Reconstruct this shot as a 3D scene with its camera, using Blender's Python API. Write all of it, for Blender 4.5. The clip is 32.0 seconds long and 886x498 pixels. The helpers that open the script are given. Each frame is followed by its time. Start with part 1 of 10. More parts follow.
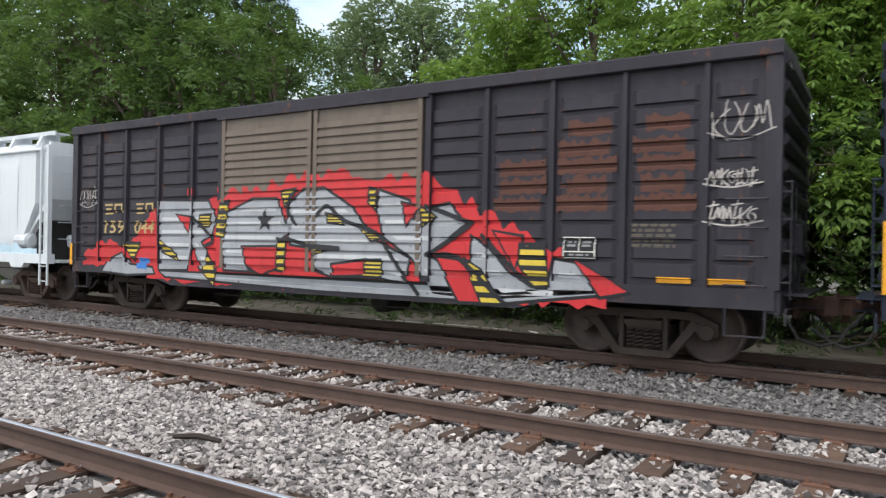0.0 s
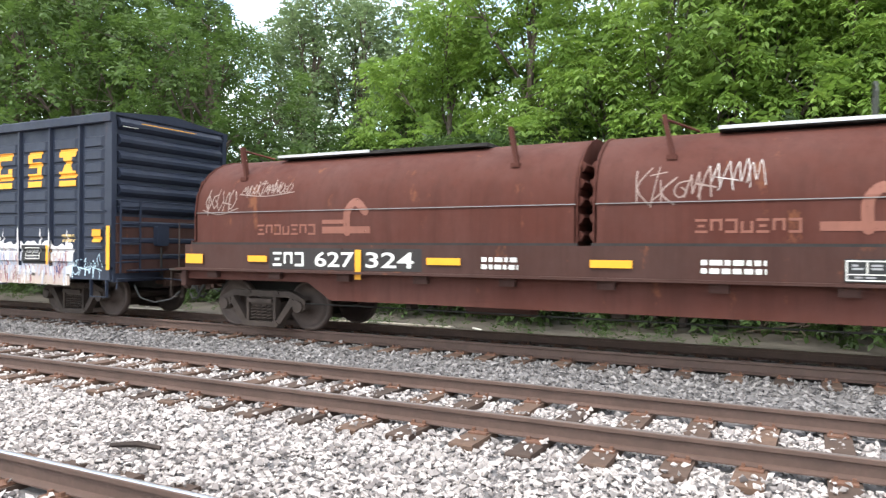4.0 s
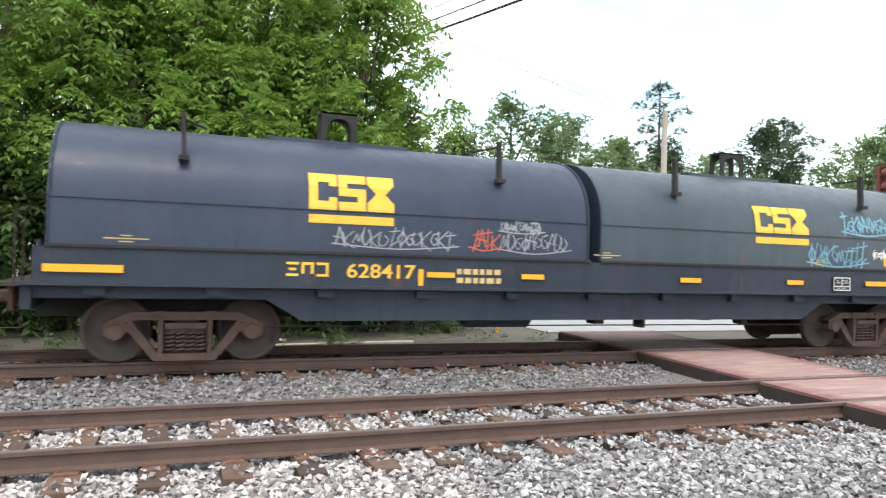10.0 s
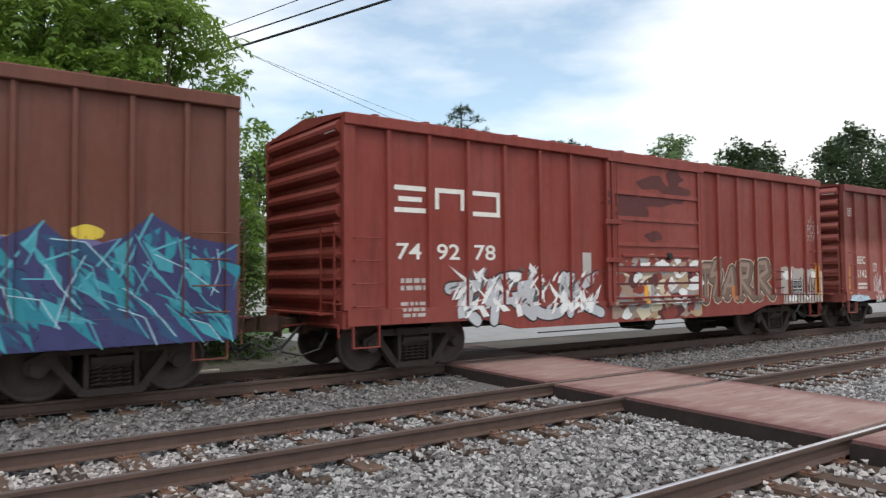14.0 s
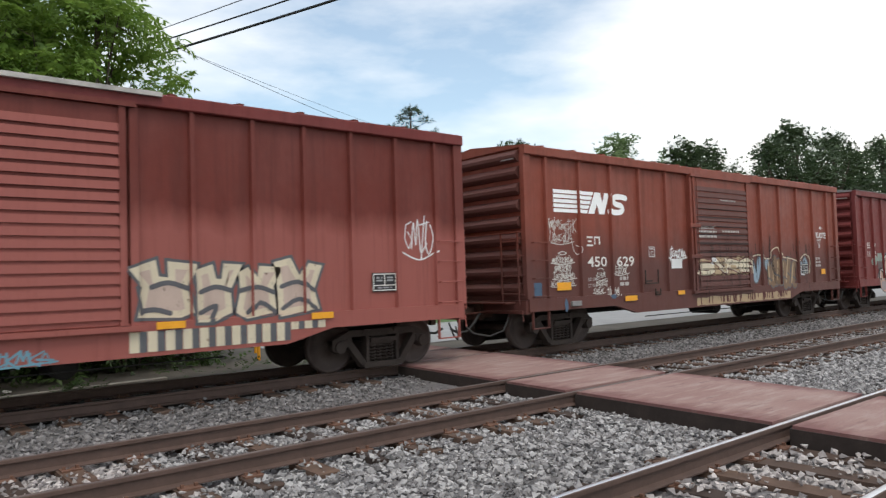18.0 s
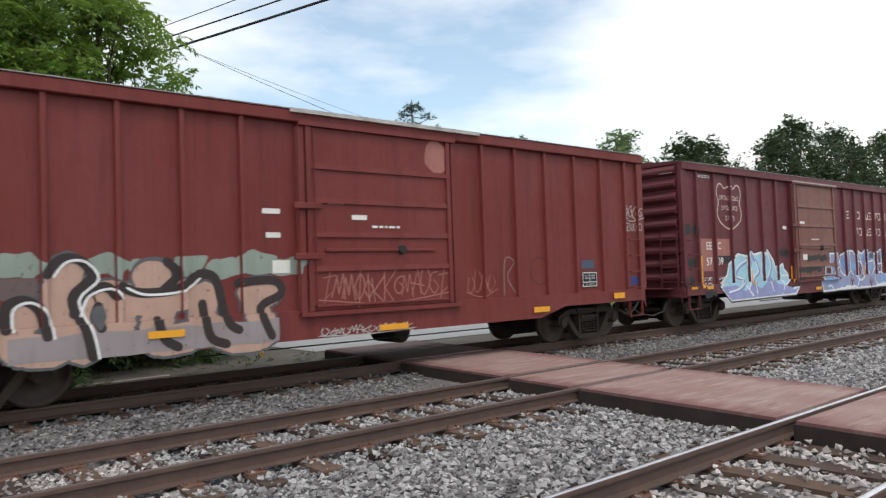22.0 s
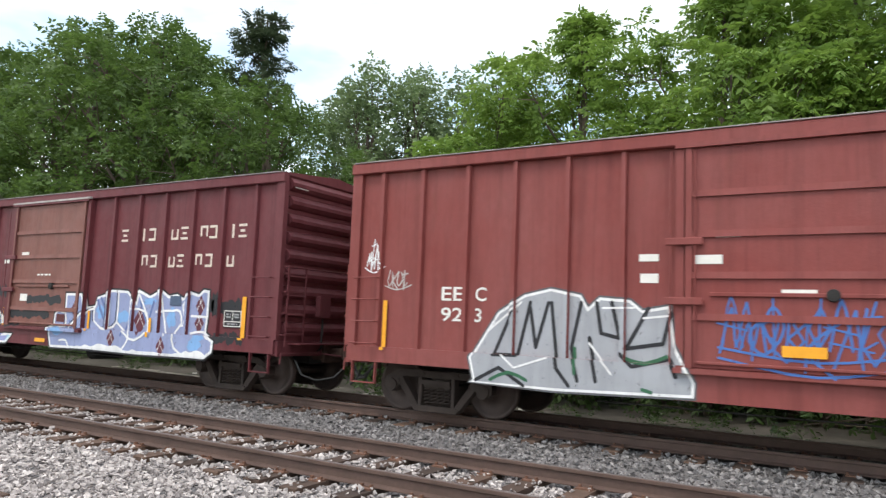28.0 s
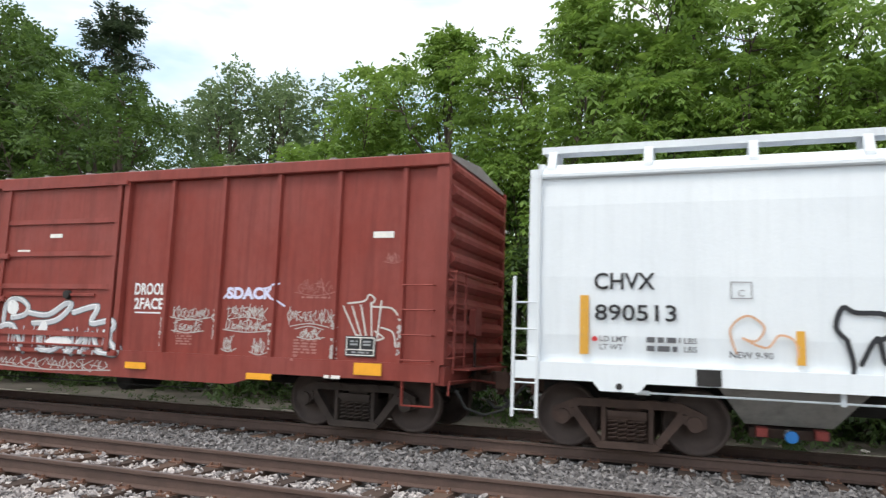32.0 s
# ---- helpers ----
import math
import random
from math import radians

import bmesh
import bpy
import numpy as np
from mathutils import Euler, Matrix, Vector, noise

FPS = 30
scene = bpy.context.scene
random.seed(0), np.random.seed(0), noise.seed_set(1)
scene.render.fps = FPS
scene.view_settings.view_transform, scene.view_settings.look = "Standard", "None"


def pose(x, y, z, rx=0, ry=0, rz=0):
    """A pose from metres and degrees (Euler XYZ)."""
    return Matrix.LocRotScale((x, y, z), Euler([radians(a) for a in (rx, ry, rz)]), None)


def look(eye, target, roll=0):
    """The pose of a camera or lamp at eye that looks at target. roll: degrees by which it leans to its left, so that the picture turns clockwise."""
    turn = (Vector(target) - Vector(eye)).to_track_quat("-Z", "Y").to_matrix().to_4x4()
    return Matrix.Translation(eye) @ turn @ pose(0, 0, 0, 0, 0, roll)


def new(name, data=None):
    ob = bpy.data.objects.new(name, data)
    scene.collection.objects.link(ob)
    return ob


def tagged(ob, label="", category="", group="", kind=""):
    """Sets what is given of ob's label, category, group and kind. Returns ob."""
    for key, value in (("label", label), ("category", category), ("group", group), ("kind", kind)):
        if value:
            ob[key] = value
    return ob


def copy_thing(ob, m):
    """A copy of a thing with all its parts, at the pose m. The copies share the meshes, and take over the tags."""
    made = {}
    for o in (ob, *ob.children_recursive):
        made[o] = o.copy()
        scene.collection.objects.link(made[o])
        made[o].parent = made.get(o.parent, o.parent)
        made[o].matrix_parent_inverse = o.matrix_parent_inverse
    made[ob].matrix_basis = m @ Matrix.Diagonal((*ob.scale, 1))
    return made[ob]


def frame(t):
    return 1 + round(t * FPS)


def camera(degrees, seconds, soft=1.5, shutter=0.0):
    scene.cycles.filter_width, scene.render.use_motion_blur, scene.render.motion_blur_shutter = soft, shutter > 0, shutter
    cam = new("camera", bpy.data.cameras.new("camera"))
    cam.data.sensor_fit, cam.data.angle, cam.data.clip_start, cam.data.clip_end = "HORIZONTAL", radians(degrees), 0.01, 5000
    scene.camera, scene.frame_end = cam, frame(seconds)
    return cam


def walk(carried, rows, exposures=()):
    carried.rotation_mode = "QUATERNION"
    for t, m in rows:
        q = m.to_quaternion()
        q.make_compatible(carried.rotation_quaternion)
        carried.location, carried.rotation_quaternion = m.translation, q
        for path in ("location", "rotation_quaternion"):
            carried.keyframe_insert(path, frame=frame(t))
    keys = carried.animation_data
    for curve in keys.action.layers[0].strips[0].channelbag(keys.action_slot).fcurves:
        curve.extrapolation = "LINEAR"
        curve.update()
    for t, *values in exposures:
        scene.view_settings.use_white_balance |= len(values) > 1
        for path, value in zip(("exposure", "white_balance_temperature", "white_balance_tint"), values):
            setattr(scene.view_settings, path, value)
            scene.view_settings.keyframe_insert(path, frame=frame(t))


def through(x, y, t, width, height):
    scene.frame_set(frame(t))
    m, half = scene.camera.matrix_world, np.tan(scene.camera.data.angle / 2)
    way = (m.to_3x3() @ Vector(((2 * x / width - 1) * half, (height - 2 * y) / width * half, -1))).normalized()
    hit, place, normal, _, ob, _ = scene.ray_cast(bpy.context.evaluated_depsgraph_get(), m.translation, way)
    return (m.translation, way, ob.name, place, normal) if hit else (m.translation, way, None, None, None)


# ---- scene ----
cam = camera(63.24, 32.0, soft=1.3, shutter=0.15)
PATH = [
    (0, (-0.000, 0.000, 1.539), (-5.303, 8.479, 1.541), 1.15),
    (0.5, (0.002, -0.002, 1.531), (-5.439, 8.387, 1.623), 1.24),
    (1, (0.002, -0.008, 1.541), (-5.414, 8.397, 1.717), 0.94),
    (1.5, (0.034, -0.017, 1.537), (-5.279, 8.445, 1.953), 0.78),
    (2, (0.033, -0.025, 1.522), (-4.997, 8.613, 1.838), 1.17),
    (2.5, (0.025, -0.023, 1.515), (-5.130, 8.539, 1.854), 0.42),
    (3, (0.044, 0.001, 1.517), (-4.846, 8.719, 1.808), -0.42),
    (3.5, (0.016, 0.003, 1.518), (-4.579, 8.885, 1.501), 0.38),
    (5.5, (-0.101, -0.070, 1.618), (-4.711, 8.805, 1.659), 0.03),
    (6, (-0.108, -0.076, 1.614), (-4.265, 9.018, 1.746), 0.35),
    (6.5, (-0.061, -0.086, 1.617), (-3.416, 9.334, 1.610), 0.06),
    (7, (-0.011, -0.056, 1.600), (-2.223, 9.695, 1.699), 0.97),
    (7.5, (0.050, -0.056, 1.587), (-1.136, 9.873, 1.711), 0.37),
    (8, (0.107, -0.076, 1.599), (0.102, 9.922, 1.782), 0.83),
    (8.5, (0.144, -0.106, 1.594), (1.589, 9.787, 1.800), 0.57),
    (9, (0.186, -0.128, 1.611), (2.303, 9.643, 1.837), 1.16),
    (9.5, (0.152, -0.126, 1.594), (3.453, 9.311, 1.831), 1.42),
    (10, (0.201, -0.168, 1.591), (3.802, 9.161, 1.705), 1.77),
    (10.5, (0.244, -0.218, 1.585), (4.568, 8.795, 1.841), -0.19),
    (11, (0.251, -0.241, 1.580), (5.311, 8.382, 1.785), -0.37),
    (11.5, (0.248, -0.238, 1.589), (5.731, 8.122, 1.820), -0.23),
    (12, (0.261, -0.251, 1.590), (6.026, 7.914, 1.910), -0.49),
    (12.5, (0.255, -0.249, 1.585), (6.163, 7.806, 2.057), -0.47),
    (13, (0.246, -0.252, 1.580), (6.095, 7.850, 1.953), -0.29),
    (13.5, (0.251, -0.246, 1.588), (6.060, 7.884, 1.981), -0.42),
    (15.5, (0.261, -0.247, 1.580), (6.454, 7.591, 2.038), -1.02),
    (16, (0.267, -0.248, 1.580), (6.464, 7.587, 2.027), -1.15),
    (16.5, (0.267, -0.253, 1.581), (6.494, 7.558, 2.036), -1.20),
    (17, (0.270, -0.250, 1.580), (6.545, 7.522, 2.037), -1.36),
    (17.5, (0.265, -0.259, 1.574), (6.603, 7.464, 2.018), -1.47),
    (18, (0.271, -0.259, 1.573), (6.665, 7.418, 1.988), -1.76),
    (18.5, (0.281, -0.248, 1.569), (6.673, 7.432, 1.974), -1.76),
    (19, (0.276, -0.252, 1.578), (6.654, 7.440, 1.981), -1.87),
    (19.5, (0.277, -0.248, 1.571), (6.624, 7.470, 1.954), -1.66),
    (20, (0.271, -0.248, 1.568), (6.610, 7.478, 1.942), -1.75),
    (20.5, (0.273, -0.251, 1.576), (6.613, 7.473, 1.939), -1.74),
    (21, (0.277, -0.249, 1.575), (6.622, 7.471, 1.947), -1.87),
    (21.5, (0.275, -0.250, 1.568), (6.629, 7.463, 1.948), -2.04),
    (22, (0.281, -0.247, 1.570), (6.650, 7.453, 1.942), -1.98),
    (22.5, (0.278, -0.237, 1.578), (6.627, 7.477, 1.983), -2.16),
    (23, (0.238, -0.177, 1.597), (6.135, 7.881, 2.134), -1.30),
    (23.5, (0.210, -0.083, 1.616), (5.323, 8.497, 2.106), -0.32),
    (24, (0.118, -0.027, 1.651), (3.746, 9.243, 2.608), 0.93),
    (24.5, (0.057, 0.018, 1.600), (2.162, 9.739, 2.639), 1.10),
    (25, (0.005, -0.071, 1.658), (0.531, 9.867, 2.634), 1.32),
    (25.5, (-0.048, -0.097, 1.685), (-0.693, 9.848, 2.501), 1.66),
    (26, (-0.126, -0.101, 1.716), (-2.307, 9.634, 2.407), 1.38),
    (26.5, (-0.114, -0.077, 1.661), (-4.100, 9.066, 2.380), 1.04),
    (28.5, (-0.116, -0.043, 1.497), (-5.264, 8.464, 2.555), 2.35),
    (29, (-0.104, -0.073, 1.489), (-4.858, 8.674, 2.432), 1.74),
    (29.5, (-0.094, -0.068, 1.496), (-4.568, 8.820, 2.493), 1.51),
    (30, (-0.061, -0.070, 1.492), (-4.203, 8.972, 2.531), 1.54),
    (30.5, (-0.048, -0.077, 1.493), (-3.899, 9.087, 2.582), 1.44),
    (31, (-0.048, -0.085, 1.486), (-3.682, 9.163, 2.612), 1.46),
    (31.5, (-0.070, -0.062, 1.481), (-3.723, 9.163, 2.719), 1.35),
    (32, (-0.083, -0.036, 1.446), (-3.539, 9.261, 2.717), 1.99),]
EXPOSURES = [(0.0, -0.75), (1.0, -0.1), (2.0, 0.21), (3.0, 0.21), (7.2, 0.06), (9.5, -0.07), (11.0, -0.39), (12.0, -0.74), (13.0, -1.04), (16.0, -1.19), (22.5, -1.14), (24.5, -0.94), (26.0, -0.79), (29.0, -0.47), (30.5, -0.44), (32.0, -0.69)]
walk(cam, [(t, look(eye, target, roll)) for t, eye, target, roll in PATH], EXPOSURES)

# ---- light: bright thin overcast, sun veiled behind the camera's left shoulder ----
SUN_EL, SUN_AZ = 60.0, 203.0          # degrees; azimuth clockwise from +y
world = bpy.data.worlds.new("sky")
scene.world = world
world.use_nodes = True
wn, wl = world.node_tree.nodes, world.node_tree.links
for n in list(wn):
    wn.remove(n)
w_out, w_bg = wn.new("ShaderNodeOutputWorld"), wn.new("ShaderNodeBackground")
w_sky = wn.new("ShaderNodeTexSky")
w_sky.sky_type, w_sky.sun_disc = "NISHITA", False
w_sky.sun_elevation, w_sky.sun_rotation = radians(SUN_EL), radians(SUN_AZ)
w_sky.dust_density, w_sky.air_density = 2.0, 1.0
w_co = wn.new("ShaderNodeTexCoord")
w_map = wn.new("ShaderNodeMapping")
w_map.inputs["Scale"].default_value = (1.0, 1.0, 3.2)
w_noise = wn.new("ShaderNodeTexNoise")
w_noise.inputs["Scale"].default_value, w_noise.inputs["Detail"].default_value = 2.1, 7.0
w_noise.inputs["Roughness"].default_value = 0.55
w_ramp = wn.new("ShaderNodeValToRGB")
w_ramp.color_ramp.elements[0].position, w_ramp.color_ramp.elements[1].position = 0.34, 0.66
w_ramp.color_ramp.elements[0].color = (0.14, 0.14, 0.14, 1)
w_mix = wn.new("ShaderNodeMix")
w_mix.data_type = "RGBA"
w_mix.inputs[7].default_value = (25.1, 24.8, 24.3, 1)
wl.new(w_co.outputs["Generated"], w_map.inputs[0])
wl.new(w_map.outputs[0], w_noise.inputs[0])
w_sep = wn.new("ShaderNodeSeparateXYZ")          # the cloud sheet closes towards +x
w_east = wn.new("ShaderNodeMapRange")
w_east.inputs[1].default_value, w_east.inputs[2].default_value = 0.50, 0.86
w_east.inputs[3].default_value, w_east.inputs[4].default_value = -0.045, 0.13
w_sum = wn.new("ShaderNodeMath")
wl.new(w_co.outputs["Generated"], w_sep.inputs[0])
wl.new(w_sep.outputs[0], w_east.inputs[0])
wl.new(w_noise.outputs[0], w_sum.inputs[0])
wl.new(w_east.outputs[0], w_sum.inputs[1])
wl.new(w_sum.outputs[0], w_ramp.inputs[0])
wl.new(w_ramp.outputs[0], w_mix.inputs[0])
w_tint = wn.new("ShaderNodeMix")          # thin bright haze over the blue
w_tint.data_type, w_tint.blend_type = "RGBA", "MULTIPLY"
w_tint.inputs[0].default_value = 1.0
w_tint.inputs[7].default_value = (3.75, 4.05, 3.75, 1)
wl.new(w_sky.outputs[0], w_tint.inputs[6])
wl.new(w_tint.outputs[2], w_mix.inputs[6])
wl.new(w_mix.outputs[2], w_bg.inputs[0])
w_bg.inputs[1].default_value = 0.12
wl.new(w_bg.outputs[0], w_out.inputs[0])

sun = new("sun", bpy.data.lights.new("sun", "SUN"))
sun.data.energy, sun.data.angle, sun.data.color = 2.15, radians(14), (1.0, 0.92, 0.83)
_a, _e = radians(SUN_AZ), radians(SUN_EL)
sun.matrix_world = look((60 * math.sin(_a) * math.cos(_e), 60 * math.cos(_a) * math.cos(_e), 60 * math.sin(_e)), (0, 0, 0))


# ---- materials ----
class Nodes:
    """A small node-tree writer for one principled material."""

    def __init__(self, name):
        self.mat = bpy.data.materials.new(name)
        self.mat.use_nodes = True
        self.t = self.mat.node_tree
        self.p = self.t.nodes["Principled BSDF"]
        self.co = None

    def add(self, kind, **inputs):
        n = self.t.nodes.new(kind)
        for k, v in inputs.items():
            k = int(k[1:]) if k[0] == "_" else k.replace("_", " ")
            if isinstance(v, bpy.types.NodeSocket):
                self.t.links.new(v, n.inputs[k])
            else:
                n.inputs[k].default_value = v
        return n

    def where(self, scale=(1, 1, 1)):
        if self.co is None:
            self.co = self.t.nodes.new("ShaderNodeTexCoord")
        return self.add("ShaderNodeMapping", Vector=self.co.outputs["Object"], Scale=scale).outputs[0]

    def noise(self, scale, detail=5.0, stretch=(1, 1, 1), rough=0.6):
        return self.add("ShaderNodeTexNoise", Vector=self.where(stretch), Scale=scale, Detail=detail, Roughness=rough).outputs[0]

    def ramp(self, fac, lo, hi):
        return self.add("ShaderNodeMapRange", Value=fac, _1=lo, _2=hi).outputs[0]

    def mix(self, fac, a, b):
        n = self.t.nodes.new("ShaderNodeMix")
        n.data_type = "RGBA"
        for i, v in ((0, fac), (6, a), (7, b)):
            if isinstance(v, bpy.types.NodeSocket):
                self.t.links.new(v, n.inputs[i])
            else:
                n.inputs[i].default_value = (*v, 1) if isinstance(v, tuple) and len(v) == 3 else v
        return n.outputs[2]

    def mul(self, a, b):
        n = self.t.nodes.new("ShaderNodeMath")
        n.operation = "MULTIPLY"
        for i, v in enumerate((a, b)):
            if isinstance(v, bpy.types.NodeSocket):
                self.t.links.new(v, n.inputs[i])
            else:
                n.inputs[i].default_value = v
        return n.outputs[0]

    def done(self, colour, rough=0.6, metal=0.0, bump=None, depth=0.01, spec=0.4):
        for k, v in (("Base Color", colour), ("Roughness", rough), ("Metallic", metal), ("Specular IOR Level", spec)):
            if isinstance(v, bpy.types.NodeSocket):
                self.t.links.new(v, self.p.inputs[k])
            else:
                self.p.inputs[k].default_value = (*v, 1) if isinstance(v, tuple) else v
        if bump is not None:
            b = self.add("ShaderNodeBump", Height=bump, Distance=depth, Strength=0.6)
            self.t.links.new(b.outputs[0], self.p.inputs["Normal"])
        return self.mat


def shade(c, k):
    return tuple(min(1.0, v * k) for v in c)


def paint(name, c, fade=0.25, rust=0.1, dirt=0.35, gloss=0.5, band=None):
    """Weathered freight-car paint: faded blotches, run-down streaks, grime, rust spots."""
    n = Nodes(name)
    grey = sum(c) / 3
    pale = tuple(0.75 * v + 0.25 * (grey + 0.06) for v in shade(c, 1.35))
    col = n.mix(n.mul(n.ramp(n.noise(0.55, 6), 0.35, 0.7), fade * 2), c, pale)
    streak = n.ramp(n.noise(3.2, 6, (1, 1, 0.09)), 0.48, 0.72)
    col = n.mix(n.mul(streak, dirt), col, shade(c, 0.45))
    fine = n.ramp(n.noise(14, 8, (1, 1, 0.5)), 0.35, 0.75)
    col = n.mix(n.mul(fine, dirt * 0.5), col, shade(c, 0.6))
    if band:
        # worn or grimy zone below a wavering height
        lo, hi, shade_c = band[:3]
        sep = n.t.nodes.new("ShaderNodeSeparateXYZ")
        n.where()
        n.t.links.new(n.co.outputs["Object"], sep.inputs[0])
        h = n.add("ShaderNodeMath", _0=sep.outputs[2], _1=n.mul(n.noise(1.3, 6, (1, 1, 0.3)), 0.9))
        if len(band) > 3:
            # washed columns that run up from the worn zone
            h = n.add("ShaderNodeMath", _0=h.outputs[0], _1=n.mul(n.ramp(n.noise(1.25, 5, (1, 0.05, 0.03)), 0.50, 0.66), -band[3]))
        k = n.add("ShaderNodeMapRange", Value=h.outputs[0], _1=hi + 0.45, _2=lo + 0.45).outputs[0]
        col = n.mix(n.mul(k, 0.85), col, shade_c)
    if rust:
        spot = n.mul(n.ramp(n.noise(2.3, 9, (1, 1, 0.5), 0.7), 0.60, 0.68), rust * 3)
        col = n.mix(spot, col, (0.16, 0.06, 0.03))
    thin = n.ramp(n.noise(11.0, 5, (1, 1, 0.035)), 0.55, 0.70)
    col = n.mix(n.mul(thin, dirt * 0.55), col, shade(c, 0.4))
    wavy = n.add("ShaderNodeMath", _0=n.mul(n.noise(1.1, 3, (1, 1, 0.8)), 6.0), _1=n.noise(30, 4)).outputs[0]
    rough = n.add("ShaderNodeMapRange", Value=n.noise(5, 5), _1=0.2, _2=0.8, _3=0.62 - gloss * 0.4, _4=0.86 - gloss * 0.4).outputs[0]
    return n.done(col, rough, 0.0, wavy, 0.004, 0.12 + 0.25 * gloss)


def plain(name, c, rough=0.7, vary=0.3, scale=8.0, metal=0.0, depth=0.004, stretch=(1, 1, 1)):
    n = Nodes(name)
    a = n.ramp(n.noise(scale, 7, stretch), 0.3, 0.7)
    b = n.ramp(n.noise(scale * 7, 4, stretch), 0.35, 0.7)
    col = n.mix(n.mul(a, vary * 1.6), shade(c, 1.15), shade(c, 0.5))
    col = n.mix(n.mul(b, vary), col, shade(c, 0.65))
    return n.done(col, rough, metal, n.noise(scale * 5, 6, stretch), depth)


def random_tint(name, dark, light, rough=0.85, island=False, scale=40.0, spec=0.3):
    """For pieces: each takes its own tone between two colours."""
    n = Nodes(name)
    r = n.t.nodes.new("ShaderNodeNewGeometry").outputs["Random Per Island"] if island else n.t.nodes.new("ShaderNodeObjectInfo").outputs["Random"]
    col = n.mix(r, dark, light)
    col = n.mix(n.mul(n.ramp(n.noise(scale, 5), 0.35, 0.75), 0.5), col, shade(dark, 0.8))
    return n.done(col, rough, 0.0, n.noise(scale * 2, 5), 0.004, spec)


def leaf_material(name, dark, light, through=0.28):
    n = Nodes(name)
    r = n.t.nodes.new("ShaderNodeNewGeometry").outputs["Random Per Island"]
    col = n.mix(r, dark, light)
    col = n.mix(n.mul(n.ramp(n.noise(0.8, 3), 0.40, 0.65), 0.6), col, shade(dark, 1.2))
    tree = n.t.nodes.new("ShaderNodeObjectInfo").outputs["Random"]
    col = n.mix(n.mul(tree, 0.35), col, shade(dark, 0.9))
    m = n.done(col, 0.55, 0.0, None, 0, 0.35)
    tr = n.add("ShaderNodeBsdfTranslucent", Color=n.mix(r, shade(light, 1.0), shade(light, 1.5)))
    mx = n.add("ShaderNodeMixShader", _0=through)
    n.t.links.new(n.p.outputs[0], mx.inputs[1])
    n.t.links.new(tr.outputs[0], mx.inputs[2])
    n.t.links.new(mx.outputs[0], n.t.nodes["Material Output"].inputs[0])
    return m


M_GROUND = plain("ground_soil", (0.115, 0.102, 0.086), 0.95, 0.5, 0.6, depth=0.03)
M_GRASS = plain("weeds", (0.10, 0.16, 0.05), 0.9, 0.5, 3.0)
M_BALLAST = plain("ballast_bed", (0.20, 0.19, 0.19), 0.95, 0.6, 9.0, depth=0.03)
M_STONE = random_tint("ballast_stone", (0.19, 0.17, 0.165), (0.68, 0.62, 0.59), 0.9, True, 25)
M_STONE_MID = random_tint("ballast_stone_mixed", (0.12, 0.112, 0.112), (0.55, 0.53, 0.52), 0.9, True, 25)
M_STONE_DARK = random_tint("ballast_stone_grey", (0.095, 0.088, 0.088), (0.35, 0.33, 0.325), 0.9, True, 25)
# oily ground, its colour taken darker to hold the shade under the train
M_STONE_OIL_SHADE = random_tint("ballast_stone_oily_shaded", (0.018, 0.016, 0.015), (0.09, 0.08, 0.075), 0.9, True, 25)
M_OIL_SHADE = plain("oily_shaded_ballast", (0.035, 0.03, 0.027), 0.95, 0.5, 6.0, depth=0.02)
M_TIE = random_tint("tie_wood", (0.052, 0.037, 0.031), (0.145, 0.090, 0.064), 0.9, False, 9)
M_RAIL = plain("rail_rust", (0.10, 0.062, 0.050), 0.75, 0.35, 4.0, depth=0.002)
M_RAILTOP = plain("rail_head_dull", (0.16, 0.135, 0.125), 0.45, 0.3, 3.0, 0.4, 0.001)
M_RAILSHINE = plain("rail_head_polished", (0.66, 0.67, 0.70), 0.32, 0.15, 3.0, 0.9, 0.0005)
M_FLANGE = plain("worn_flange_edge", (0.27, 0.26, 0.26), 0.7, 0.4, 3.0)
M_PLATE = plain("tie_plate_rust", (0.16, 0.08, 0.052), 0.85, 0.4, 12.0)
M_TIMBER = plain("crossing_timber", (0.046, 0.033, 0.028), 0.9, 0.6, 5.0, stretch=(0.3, 1, 1))
